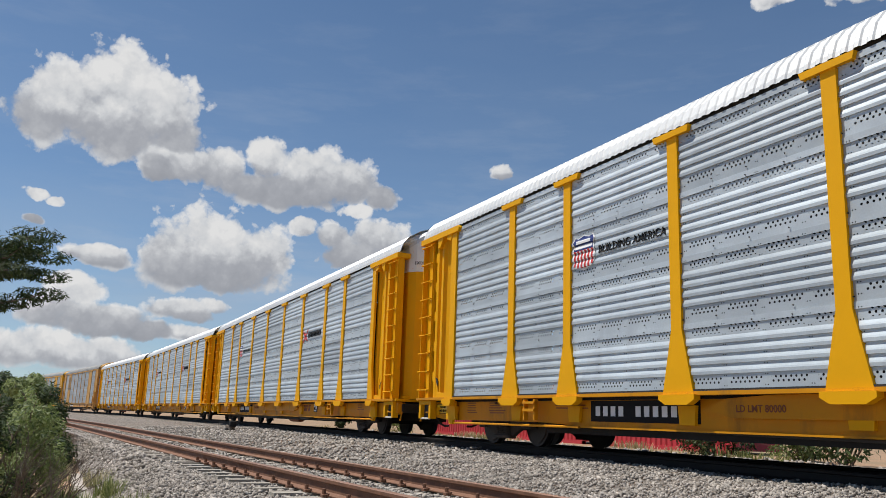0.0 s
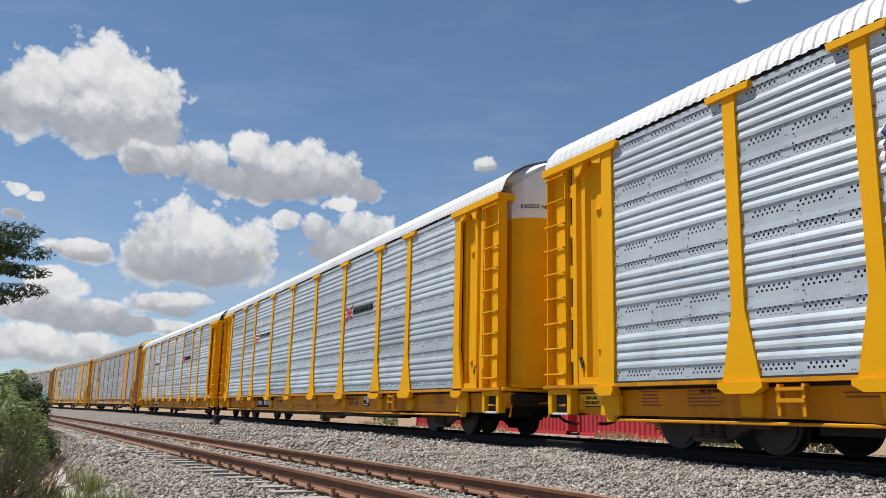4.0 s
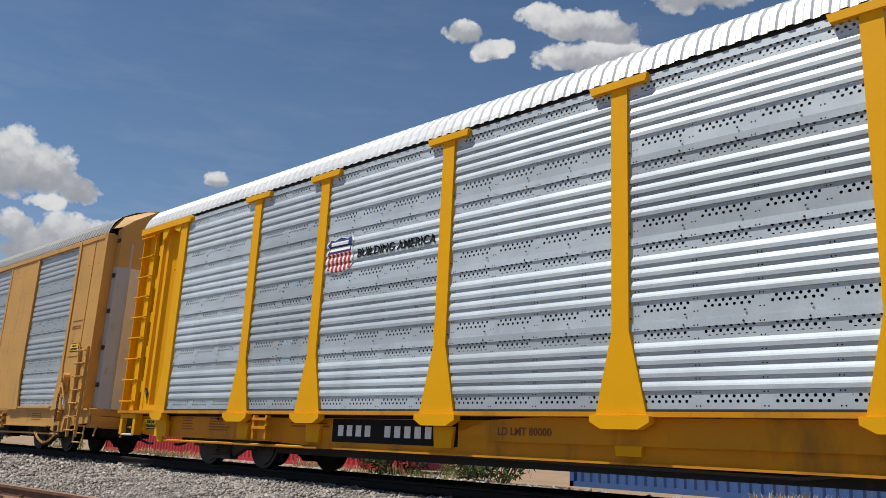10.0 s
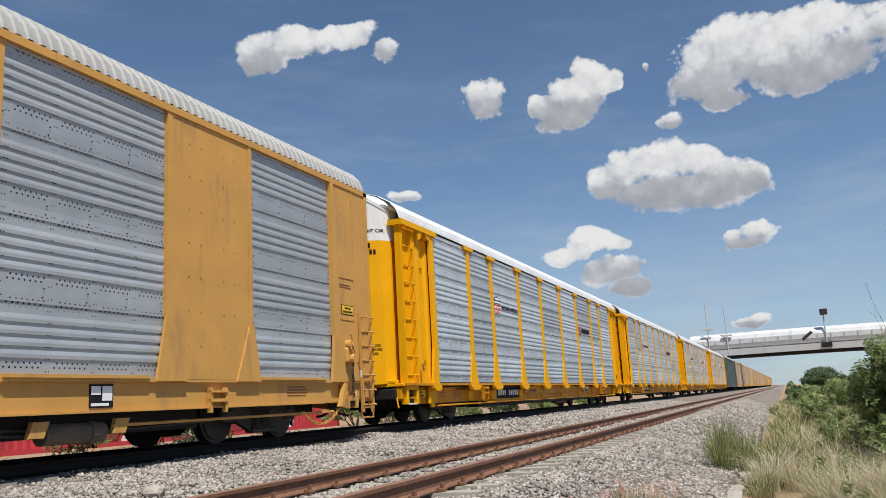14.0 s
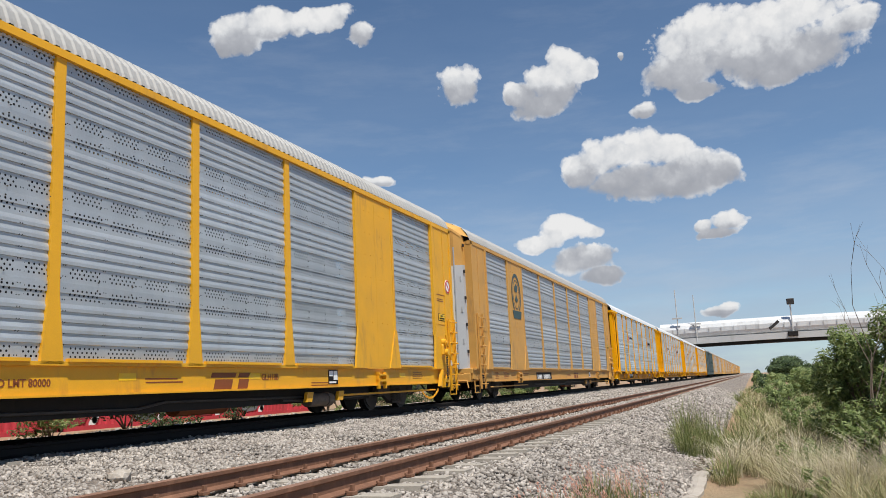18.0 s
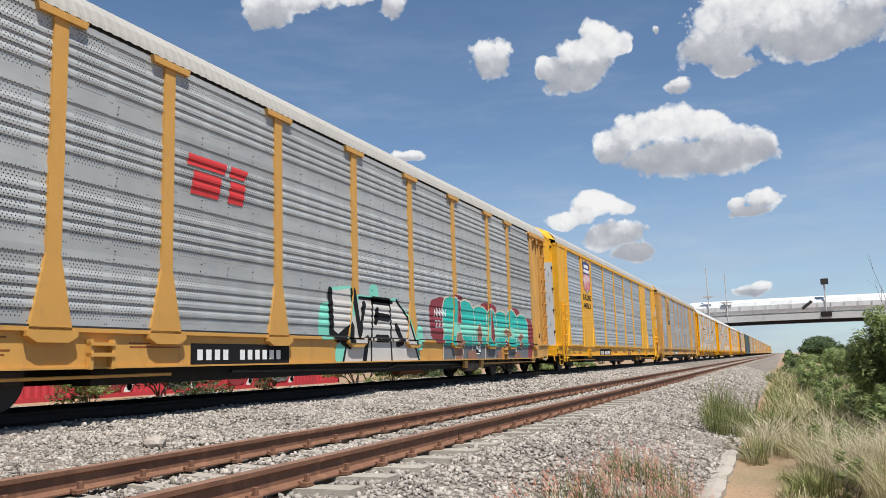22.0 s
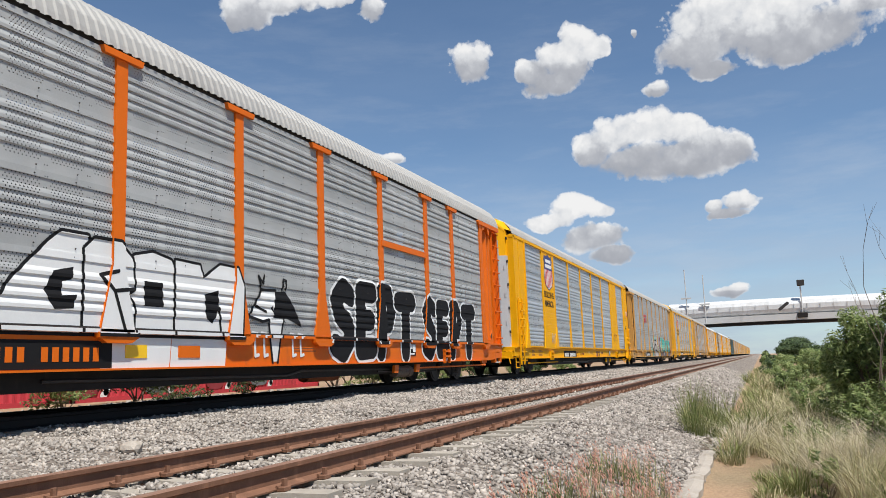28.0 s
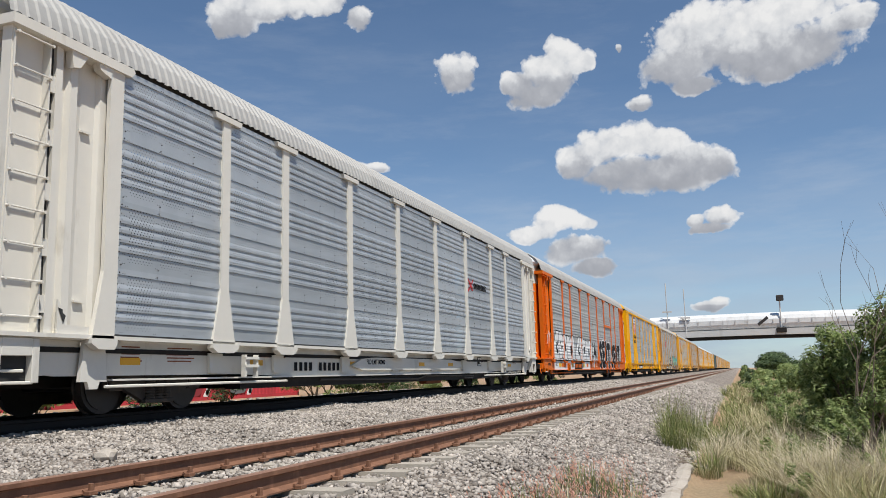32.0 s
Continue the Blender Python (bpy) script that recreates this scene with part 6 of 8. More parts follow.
    # orange and yellow patches left bare on the sill
    for x, w, m in ((-10.4, 0.5, "ochre"), (-9.7, 0.9, "orange"), (-8.3, 0.7, "orange"), (-7.3, 0.45, "ochre"), (-4.0, 0.42, "reflector"), (-2.9, 0.5, "orange")):
        part("sill_patch", boxes((x, x + w, SILL_OUT - 0.016, SILL_OUT, 0.70, 0.88)), M[m], car)
    scribble(car, -12.60, 1.75, 0.72, 0.62, -1.461, M["spray_white"], 4, "white sprayed scribble")
    scribble(car, -12.60, 1.18, 0.70, 0.34, -1.461, M["ink"], 5, "black sprayed scribble")
    part("cross_bar", boxes((4.2, 6.9, SIDE - 0.06, SIDE, 3.28, 3.42)), M["orange"], car)


def scribble(car, x, z, w, h, y, material, seed, label, thick=0.016):
    """A quick looping tag that spells nothing."""
    rnd = random.Random(seed)
    path, turn = [], rnd.uniform(0, 3)
    for i in range(34):
        a, k = 0.62 * i + turn, 0.75 + 0.25 * sin(0.9 * i + seed)
        path.append((x + w * (i / 33 + 0.13 * sin(a)), z + h * (0.5 + 0.5 * k * cos(a))))
    bm = bmesh.new()
    for k, q in enumerate(ribbon(path, thick)):
        slab(bm, q, y - 0.0015 - 0.0001 * k, y - 0.0001 * k)
    part("scribble", bm, material, car, label)


def white_car_marks(car):
    press_on(cross_mark(car, 4.42, 3.10, 0.55, 0.48, FACE))
    number_bars(car, -6.35, 0.60, 0.17, M["ink"], None, (4, 5), 0.20, SILL_IN)
    for x in (-11.2, -7.9, -3.85, 0.2, 2.6, 9.6):
        y = SILL_IN - (0.071 if abs(x) < 3.0 else 0.001)
        part("reflector", boxes((x, x + 0.42, y - 0.004, y + 0.01, 0.70, 0.80)), M["ochre"], car)
    words("*LD LMT 80000", 0.16, M["ink"], car, -3.12, SILL_IN - 0.074, 0.74)


def shield_car_marks(car):
    shield(car, -8.78, 3.46, 1.34, 1.44, SIDE - 0.052)
    slogan(car, -8.98, 3.08, 1.5, 0.36, "BUILDING", SIDE - 0.052)
    slogan(car, -8.98, 2.70, 1.5, 0.36, "AMERICA", SIDE - 0.052)
    number_bars(car, -5.6, 0.62, 0.17, M["ink_white"], M["ink"], pitch=0.205)
    stroke_mark(car, 1.85, 0.60, 1.1, 0.27, SILL_OUT, M["ink_brown"])
    words("GLH18B", 0.16, M["ink_brown"], car, 3.30, SILL_OUT - 0.003, 0.74)
    small_print(car, 5.05, 0.66, 2, M["ink_brown"], 8, 0.8, SILL_OUT)
    words("LD LMT 80000", 0.135, M["ink_brown"], car, -2.2, SILL_OUT - 0.003, 0.70)
    for x in (-3.9, -0.2, 2.92, 9.4):
        part("reflector", boxes((x, x + 0.34, SILL_OUT - 0.004, SILL_OUT + 0.01, 0.76, 0.86)), M["reflector"], car)
    part("plate_outline", boxes((-3.05, -2.72, SILL_OUT - 0.004, SILL_OUT + 0.01, 0.56, 0.57), (-3.05, -2.72, SILL_OUT - 0.004, SILL_OUT + 0.01, 0.87, 0.88), (-3.05, -3.04, SILL_OUT - 0.004, SILL_OUT + 0.01, 0.57, 0.87), (-2.73, -2.72, SILL_OUT - 0.004, SILL_OUT + 0.01, 0.57, 0.87)), M["ink_brown"], car)
    words("PLATE", 0.075, M["ink_brown"], car, -3.02, SILL_OUT - 0.003, 0.77)
    words("J", 0.15, M["ink_brown"], car, -2.92, SILL_OUT - 0.003, 0.60)
    p = part("round_sign", rods(((12.95, SIDE - 0.05, 3.35), (12.95, SIDE - 0.066, 3.35), 0.20), seg=28), M["ink_white"], car)
    ring = bmesh.new()
    for i in range(28):
        a, b = 2 * pi * i / 28, 2 * pi * (i + 1) / 28
        slab(ring, [(12.95 + r * cos(q), 3.35 + r * sin(q)) for r, q in ((0.15, a), (0.19, a), (0.19, b), (0.15, b))], SIDE - 0.071, SIDE - 0.066)
    slab(ring, [(12.82, 3.45), (12.85, 3.48), (13.08, 3.25), (13.05, 3.22)], SIDE - 0.071, SIDE - 0.066)
    part("sign_ring", ring, M["ink_red"], p)


def tagged_shield_car_marks(car):
    shield_car_marks(car)
    scribble(car, 7.45, 1.45, 1.15, 0.52, SIDE - 0.058, M["ink_brown"], 6, "thin dark sprayed scribble")
    scribble(car, -8.1, 1.15, 0.7, 0.45, SIDE - 0.058, M["spray_cream"], 7, "faint pale scribble")


def oval_car_marks(car):
    y = SIDE - 0.058
    cx, cz, w, h = -8.10, 3.80, 0.62, 0.80

    def arc(rw0, rw1, a0, a1, k=24):
        bm = bmesh.new()
        for i in range(k):
            a, b = a0 + (a1 - a0) * i / k, a0 + (a1 - a0) * (i + 1) / k
            slab(bm, [(cx + w * r * cos(q), cz + h * r * sin(q)) for r, q in ((rw0, a), (rw1, a), (rw1, b), (rw0, b))], y - 0.004, y)
        return bm
    p = part("oval_mark", arc(0.84, 1.0, -0.9, pi + 0.9, 40), M["green"], car)
    part("oval_line", arc(0.66, 0.70, 0, 2 * pi, 36), M["green"], p)
    part("oval_figure", plate([(cx - 0.22, cz + 0.25), (cx, cz + 0.42), (cx + 0.24, cz + 0.30), (cx + 0.14, cz + 0.1), (cx - 0.18, cz + 0.08)], [(cx - 0.2, cz - 0.2), (cx, cz + 0.02), (cx + 0.2, cz - 0.2), (cx + 0.06, cz - 0.3), (cx - 0.06, cz - 0.3)], y0=y - 0.004, y1=y), M["green"], p)
    part("oval_ribbon", plate([(cx - 0.62, cz - 0.62), (cx + 0.62, cz - 0.62), (cx + 0.50, cz - 0.92), (cx - 0.50, cz - 0.92)], y0=y - 0.004, y1=y), M["green"], p)
    number_bars(car, -5.4, 0.62, 0.17, M["ink_white"], M["ink"], pitch=0.205)
    stroke_mark(car, 1.85, 0.60, 1.1, 0.27, SILL_OUT, M["ink_brown"])


# ------------------------------------------------------------ the train
SPIN, TRAIN = [], []


def levels(sill, floor, eave):
    """Heights of the sill's lower edge, the deck and the eave of the cars built next."""
    global SILL, FLOOR, EAVE, PITCH, PANEL
    SILL, FLOOR, EAVE = sill, floor, eave
    PITCH = (EAVE - FLOOR) / 4
    PANEL = panel_profile(PITCH)
    for store in (_cache, _posts, _panels, _roofs, _bolts, _pressed):
        store.clear()



def put(i, made):
    car, spin = made
    SPIN.extend(spin)
    TRAIN.append((i, car))


NEW = "galvanized auto rack car with yellow posts, white roof hood and ladders"
for i in (0, 1, 2, 3):
    put(i, car_rounded(NEW, M["zinc"], M["yellow"], M["white"], M["ink"], marks=new_car_marks, deep=0.06))
levels(0.58, 0.99, 5.08)
put(4, car_flat("galvanized auto rack car with faded tan plates and oval mark", M["zinc_far"], M["tan"], M["ink"], M["box_grey"], oval_car_marks))
put(5, car_flat("galvanized auto rack car with yellow plates and striped shield", M["zinc_old"], M["ochre"], M["ink"], M["box_grey"], shield_car_marks))
levels(0.52, 1.00, 4.98)
put(6, car_rounded("weathered grey auto rack car with tan posts and teal graffiti", M["zinc_fine"], M["tan"], M["white"], M["ink"], 4.38, grey_car_marks, "roof_matte"))
levels(0.58, 0.99, 5.08)
put(7, car_flat("galvanized auto rack car with bright yellow plates and striped shield", M["zinc_old"], M["yellow"], M["ink"], M["box_grey"], tagged_shield_car_marks))
levels(0.55, 1.07, 4.98)
put(8, car_rounded("grey auto rack car with orange posts and white bubble graffiti", M["zinc_fine"], M["orange"], M["cream"], M["ink"], 4.45, orange_car_marks, "roof_old"))
put(9, car_rounded("blue-grey auto rack car with off-white posts and sills", M["zinc_blue"], M["cream"], M["cream"], M["ink"], 4.45, white_car_marks, "roof_old", 0.06))


def plain_car(label, sheet, paint):
    """A rack car that stays far off."""
    car = tagged(new("autorack_car"), label, "train car", "cars of the train")
    roof(car, 13.2, M["roof_old"], 0.05)
    for a, b in [(-11.72, -9.22), (-7.12, -2.4), (-2.4, 2.4), (2.4, 7.12), (9.22, 11.72)]:
        side_panel(car, a + 0.02, b - 0.02, sheet)
    for x in (-2.4, 2.4):
        post(car, x, paint, 0.17, 0.42, 0)
    for x in (-9.18, 7.16):
        wide_plate(car, x, x + 2.02, paint)
    far_side(car, paint, sheet)
    for s in (-1, 1):
        hang("end_plate", shared(("plain_end_plate", paint.name), lambda: boxes((11.74, 13.66, -1.56, 1.5, FLOOR, EAVE + 0.02)), paint), car, Matrix.Diagonal((s, 1, 1, 1)))
    hang("eave_rail", shared(("eave_rail", paint.name), lambda: boxes((-13.6, 13.6, -1.575, -1.42, EAVE - 0.09, EAVE + 0.02), (-13.6, 13.6, 1.42, 1.575, EAVE - 0.09, EAVE + 0.02)), paint), car)
    hang("side_sill", shared(("plain_sill", paint.name), lambda: boxes((-13.6, 13.6, -1.49, 1.49, SILL, FLOOR - 0.01)), paint), car)
    for s in (-1, 1):
        hang("bogie", shared(("plain_bogie",), lambda: boxes((-1.3, 1.3, -1.0, 1.0, 0.0, 0.5), bevel=0.2), M["black"]), car, Matrix.Translation((s * 10.05, 0, 0)))
    return car, []


levels(0.50, 0.97, 5.00)
put(-1, plain_car("dark green auto rack car far ahead", M["green"], M["green"]))
for i in range(-2, -17, -1):
    put(i, plain_car("distant auto rack car with tan plates", M["zinc_far"] if i % 3 else M["zinc_old"], M["tan"] if i % 4 else M["ochre"]))


# ------------------------------------------------------------ ground and tracks
GROUND = ((-700, -1.6), (-60, -1.4), (-12, -1.15), (-4, -1.05), (-1.2, -1.06), (0.0, -1.08), (0.85, -1.10), (1.10, -1.02), (1.8, -0.80), (2.6, -0.50), (2.85, -0.446), (5.95, -0.446), (6.3, -0.42), (6.9, -0.34), (7.6, -0.27), (8.25, -0.25), (8.7, -0.19), (9.2, -0.160), (11.5, -0.160), (12.4, -0.16), (13.8, -0.22), (20, -0.36), (60, -0.40), (900, -0.6))


def ground_z(y):
    for (a, za), (b, zb) in zip(GROUND, GROUND[1:]):
        if a <= y <= b:
            return za + (zb - za) * (y - a) / (b - a)
    return -1.2


def rough(x, y, k=0.05):
    if 2.9 < y < 5.9:
        k = 0.018
    return k * noise.noise(Vector((x * 0.5, y * 0.8, 0.3))) + 0.4 * k * noise.noise(Vector((x * 2.1, y * 2.3, 5.1)))


def make_ground():
    ys = sorted({y for y, _ in GROUND} | {round(1.1 + 0.35 * i, 2) for i in range(31)} | {-9.0, -7.0, -5.5, -3.0, -2.0, -0.6})
    xs = [-1500, -900, -500, -320, -240] + [-200 + 4 * i for i in range(38)] + [-48 + 1.0 * i for i in range(108)] + [60 + 6 * i for i in range(24)] + [220, 300, 420, 600, 1000, 1600, 3000]
    verts = [(x, y + shift(max(x, -260), y), ground_z(y) + (rough(x, y) if -12 < y < 16 and abs(x) < 230 else 0)) for x in xs for y in ys]
    k = len(ys)
    faces, idx = [], []
    for i in range(len(xs) - 1):
        for j in range(k - 1):
            a = i * k + j
            faces.append((a, a + k, a + k + 1, a + 1))
            idx.append(0 if 1.05 <= (ys[j] + ys[j + 1]) / 2 <= 12.6 else 1)
    me = mesh_of("ground", verts, faces, M["ballast"], True)
    me.materials.append(M["earth"])
    me.polygons.foreach_set("material_index", idx)
    tagged(new("ground", me), "grey ballast bed between bands of dry earth", "ground", kind="structure")


make_ground()


def rail_line(name, track, y, z, foot_mat, head_mat, x0, x1):
    xs = [x0]
    while xs[-1] < x1:
        xs.append(xs[-1] + (2.0 if xs[-1] < 6 else 30.0))
    web = [(-0.070, -0.172), (-0.070, -0.160), (-0.012, -0.135), (-0.010, -0.052), (-0.036, -0.040), (-0.037, -0.008), (-0.028, -0.001), (0.028, -0.001), (0.037, -0.008), (0.036, -0.040), (0.010, -0.052), (0.012, -0.135), (0.070, -0.160), (0.070, -0.172)]
    v, f = swept([(y + a, z + b) for a, b in web], xs)
    v = [(a, b + shift(a, min(y, 9.0)), c) for a, b, c in v] if y < 7 else [(a, b + bend(a), c) for a, b, c in v]
    me = mesh_of(name, v, f, foot_mat)
    me.materials.append(head_mat)
    k = len(web) - 1
    me.polygons.foreach_set("material_index", [1 if 5 <= (i % k) <= 7 else 0 for i in range(len(f))])
    return hang(name, me, track)


def sleeper_mesh():
    bm = bmesh.new()
    prof = [(-1.28, 0.135, 0.20), (-0.95, 0.125, 0.20), (-0.45, 0.11, 0.165), (0.0, 0.105, 0.155), (0.45, 0.11, 0.165), (0.95, 0.125, 0.20), (1.28, 0.135, 0.20)]
    rings = []
    for y, w, h in prof:
        rings.append([bm.verts.new(p) for p in ((-w, y, -0.2), (w, y, -0.2), (w * 0.78, y, h - 0.2), (-w * 0.78, y, h - 0.2))])
    for a, b in zip(rings, rings[1:]):
        for i in range(4):
            bm.faces.new((a[i], a[(i + 1) % 4], b[(i + 1) % 4], b[i]))
    bm.faces.new(rings[0][::-1])
    bm.faces.new(rings[-1])
    return from_bm("sleeper", bm, M["concrete"])


def clip_mesh():
    bm = bmesh.new()
    for s in (-1, 1):
        box(bm, -0.045, 0.045, s * 0.115 - 0.035, s * 0.115 + 0.035, -0.004, 0.032, 0.006)
        rod(bm, (0, s * 0.12, 0.02), (0, s * 0.12, 0.085), 0.024, 6)
        rod(bm, (-0.05, s * 0.085, 0.03), (0.05, s * 0.085, 0.03), 0.012, 5)
    return from_bm("rail_clip", bm, M["rust"])


def make_tracks():
    sl, cl = sleeper_mesh(), clip_mesh()
    for name, label, yc, z, foot, head, lo, hi in (
            ("track_empty", "empty track of rusty rails on concrete sleepers", NEAR_Y, NEAR_Z, M["rust"], M["shine"], -45, 66),
            ("track_train", "track under the train with rails darkened for the train's shade", TRAIN_Y, 0.0, M["shaded_rail"], M["shaded_rail"], -45, 50)):
        track = tagged(new(name), label, "railway track", kind="structure")
        for s in (-1, 1):
            rail_line("rail", track, yc + s * 0.754, z, foot, head, -260.0, 900.0)
        x, count = lo, 0
        rest = []
        x = -240.0
        while x < 420:
            if lo <= x <= hi:
                rnd = random.Random(int(x * 10) + int(yc))
                ob = hang("sleeper", sl, track, pose(x + rnd.uniform(-0.02, 0.02), yc + shift(x, yc) + rnd.uniform(-0.015, 0.015), z - 0.172 + rnd.uniform(-0.006, 0.003), 0, 0, math.degrees(atan(shift(x + 0.5, yc) - shift(x - 0.5, yc))) + rnd.uniform(-0.7, 0.7)))
                if -16 < x < 34 and yc < 6:
                    for s in (-1, 1):
                        hang("rail_clip", cl, ob, Matrix.Translation((0, s * 0.754, 0)))
            else:
                rest.append(x)
            x += 0.61
        verts, faces = [], []
        for x in rest:
            b, y = len(verts), yc + shift(x, yc)
            for dx, dz in ((-0.13, -0.4), (0.13, -0.4), (0.1, -0.175), (-0.1, -0.175)):
                verts += [(x + dx, y - 1.28, z + dz), (x + dx, y + 1.28, z + dz)]
            faces += [(b + 4, b + 5, b + 7, b + 6), (b + 2, b + 3, b + 5, b + 4), (b + 6, b + 7, b + 1, b), (b, b + 2, b + 4, b + 6)]
        hang("far_sleepers", mesh_of("far_sleepers", verts, faces, M["concrete"]), track)["kind"] = "stuff"


def scatter_stones():
    """Loose crushed stones, dense near the eye."""
    rng = np.random.default_rng(4)
    cube = np.array([(a, b, c) for a in (-1, 1) for b in (-1, 1) for c in (-1, 1)], float) * 0.66
    tri = np.array([(0, 1, 3), (0, 3, 2), (4, 6, 7), (4, 7, 5), (0, 4, 5), (0, 5, 1), (2, 3, 7), (2, 7, 6), (0, 2, 6), (0, 6, 4), (1, 5, 7), (1, 7, 3)])
    for name, x0, x1, y0, y1, count, size in (("ballast_stones", -16, 20, 1.02, 9.0, 125000, 0.0205), ("ballast_stones", -44, -16, 1.15, 9.0, 24000, 0.034), ("ballast_stones", 20, 60, 1.15, 9.0, 28000, 0.036), ("ballast_stones", -40, 45, 11.2, 16.5, 6000, 0.05)):
        x = rng.uniform(x0, x1, count)
        y = rng.uniform(y0, y1, count)
        keep = np.ones(count, bool)
        for c, zt in ((NEAR_Y, NEAR_Z), (TRAIN_Y, 0.0)):
            for s in (-1, 1):
                keep &= np.abs(y - c - s * 0.754) > 0.10
            on = (np.abs(y - c) < 1.3) & (np.abs(((x + 240.0) / 0.61 + 0.5) % 1 - 0.5) * 0.61 < 0.13)
            keep &= ~on | (rng.random(count) < 0.16)
        x, y = x[keep], y[keep]
        k = len(x)
        z = np.array([ground_z(b) + rough(a, b) for a, b in zip(x, y)])
        s = size * rng.uniform(0.55, 1.45, k)
        pts = cube[None] * (1 + rng.uniform(-0.30, 0.30, (k, 8, 1))) + rng.uniform(-0.34, 0.34, (k, 8, 3))
        pts *= s[:, None, None] * rng.uniform(0.55, 1.25, (k, 1, 3))
        tilt = rng.uniform(-0.7, 0.7, k)
        ct, st = np.cos(tilt)[:, None], np.sin(tilt)[:, None]
        pts = np.stack([pts[..., 0] * ct - pts[..., 2] * st, pts[..., 1], pts[..., 0] * st + pts[..., 2] * ct], -1)
        a = rng.uniform(0, 2 * pi, k)
        ca, sa = np.cos(a)[:, None], np.sin(a)[:, None]
        px, py, pz = pts[..., 0] * ca - pts[..., 1] * sa, pts[..., 0] * sa + pts[..., 1] * ca, pts[..., 2]
        bends = np.array([shift(q, w) for q, w in zip(x, y)])
        v = np.stack([px + x[:, None], py + (y + bends)[:, None], pz + (z + s * 0.35)[:, None]], -1).reshape(-1, 3)
        f = (tri[None] + (np.arange(k) * 8)[:, None, None]).reshape(-1, 3)
        me = bpy.data.meshes.new(name)
        me.vertices.add(len(v))
        me.vertices.foreach_set("co", v.ravel())
        me.loops.add(f.size)
        me.loops.foreach_set("vertex_index", f.ravel())
        me.polygons.add(len(f))
        me.polygons.foreach_set("loop_start", np.arange(len(f)) * 3)
        me.update(calc_edges=True)
        me.materials.append(M["stone"])
        tagged(new(name, me), "loose grey crushed stones of the track bed", "gravel", kind="stuff")


# ------------------------------------------------------------ plants
def leaf_cloud(rng, blobs, count, size, flat=0.6):
    """Verts and faces of leaves spread through lumpy masses (x, y, z, rx, ry, rz)."""
    w = np.array([b[3] * b[4] * b[5] for b in blobs]) ** 0.7
    pick = rng.choice(len(blobs), count, p=w / w.sum())
    c = np.array([b[:3] for b in blobs])[pick]
    r = np.array([b[3:] for b in blobs])[pick]
    d = rng.normal(size=(count, 3))
    d /= np.linalg.norm(d, axis=1)[:, None]
    rad = rng.uniform(0.35, 1.0, count) ** 0.35 * rng.uniform(0.78, 1.14, count)
    p = c + d * r * rad[:, None]
    face = d * 0.85 + np.array((-0.15, -0.10, 0.62)) + rng.normal(size=(count, 3)) * 0.40
    u = np.cross(face, rng.normal(size=(count, 3)))
    u /= np.linalg.norm(u, axis=1)[:, None]
    t = np.cross(u, face)
    t /= np.linalg.norm(t, axis=1)[:, None]
    s = (size * rng.uniform(0.6, 1.4, count))[:, None]
    q = np.cross(u, t)
    v = np.stack([p - u * s, p + t * s * flat * 0.5 + q * s * 0.12, p + u * s, p - t * s * flat * 0.5 + q * s * 0.12], 1).reshape(-1, 3)
    f = np.arange(count * 4).reshape(-1, 4)
    return v, f


def limb(bm, a, b, r0, r1, seg=6):
    a, b = Vector(a), Vector(b)
    d = b - a
    m = Matrix.Translation((a + b) / 2) @ d.to_track_quat("Z", "Y").to_matrix().to_4x4()
    bmesh.ops.create_cone(bm, cap_ends=False, segments=seg, radius1=r0, radius2=r1, depth=d.length, matrix=m)


def shrub(name, label, at, spread, height, count, size, seed, leaf="leaf", category="bush", lumps=9, limbs=7, clump=1.0):
    rng = np.random.default_rng(seed)
    top = tagged(new(name), label, category)
    top.location = at
    blobs = []
    for k in range(lumps):
        a, q = rng.uniform(0, 2 * pi), rng.uniform(0.1, 0.75)
        h = height * rng.uniform(0.10, 0.86) * (1.1 - 0.4 * q)
        blobs.append((cos(a) * q * spread[0], sin(a) * q * spread[1], h, clump * spread[0] * rng.uniform(0.22, 0.42), clump * spread[1] * rng.uniform(0.22, 0.42), clump * height * rng.uniform(0.11, 0.22)))
    v, f = leaf_cloud(rng, blobs, count, size)
    v[:, 2] = np.maximum(v[:, 2], 0.02)
    hang("crown", mesh_of("crown", v.tolist(), f.tolist(), M[leaf]), top)
    bm = bmesh.new()
    for k in range(limbs):
        b = blobs[k % len(blobs)]
        mid = (b[0] * 0.4 + rng.uniform(-0.1, 0.1), b[1] * 0.4 + rng.uniform(-0.1, 0.1), b[2] * 0.5)
        limb(bm, (rng.uniform(-0.1, 0.1), rng.uniform(-0.1, 0.1), -0.1), mid, 0.016 * height, 0.011 * height)
        limb(bm, mid, b[:3], 0.011 * height, 0.005 * height)
        for _ in range(4):
            limb(bm, b[:3], (b[0] + rng.uniform(-1, 1) * b[3] * 1.15, b[1] + rng.uniform(-1, 1) * b[4], b[2] + rng.uniform(-0.4, 1.1) * b[5]), 0.005 * height, 0.002, 4)
    part("trunk", bm, M["bark"], top)
    return top


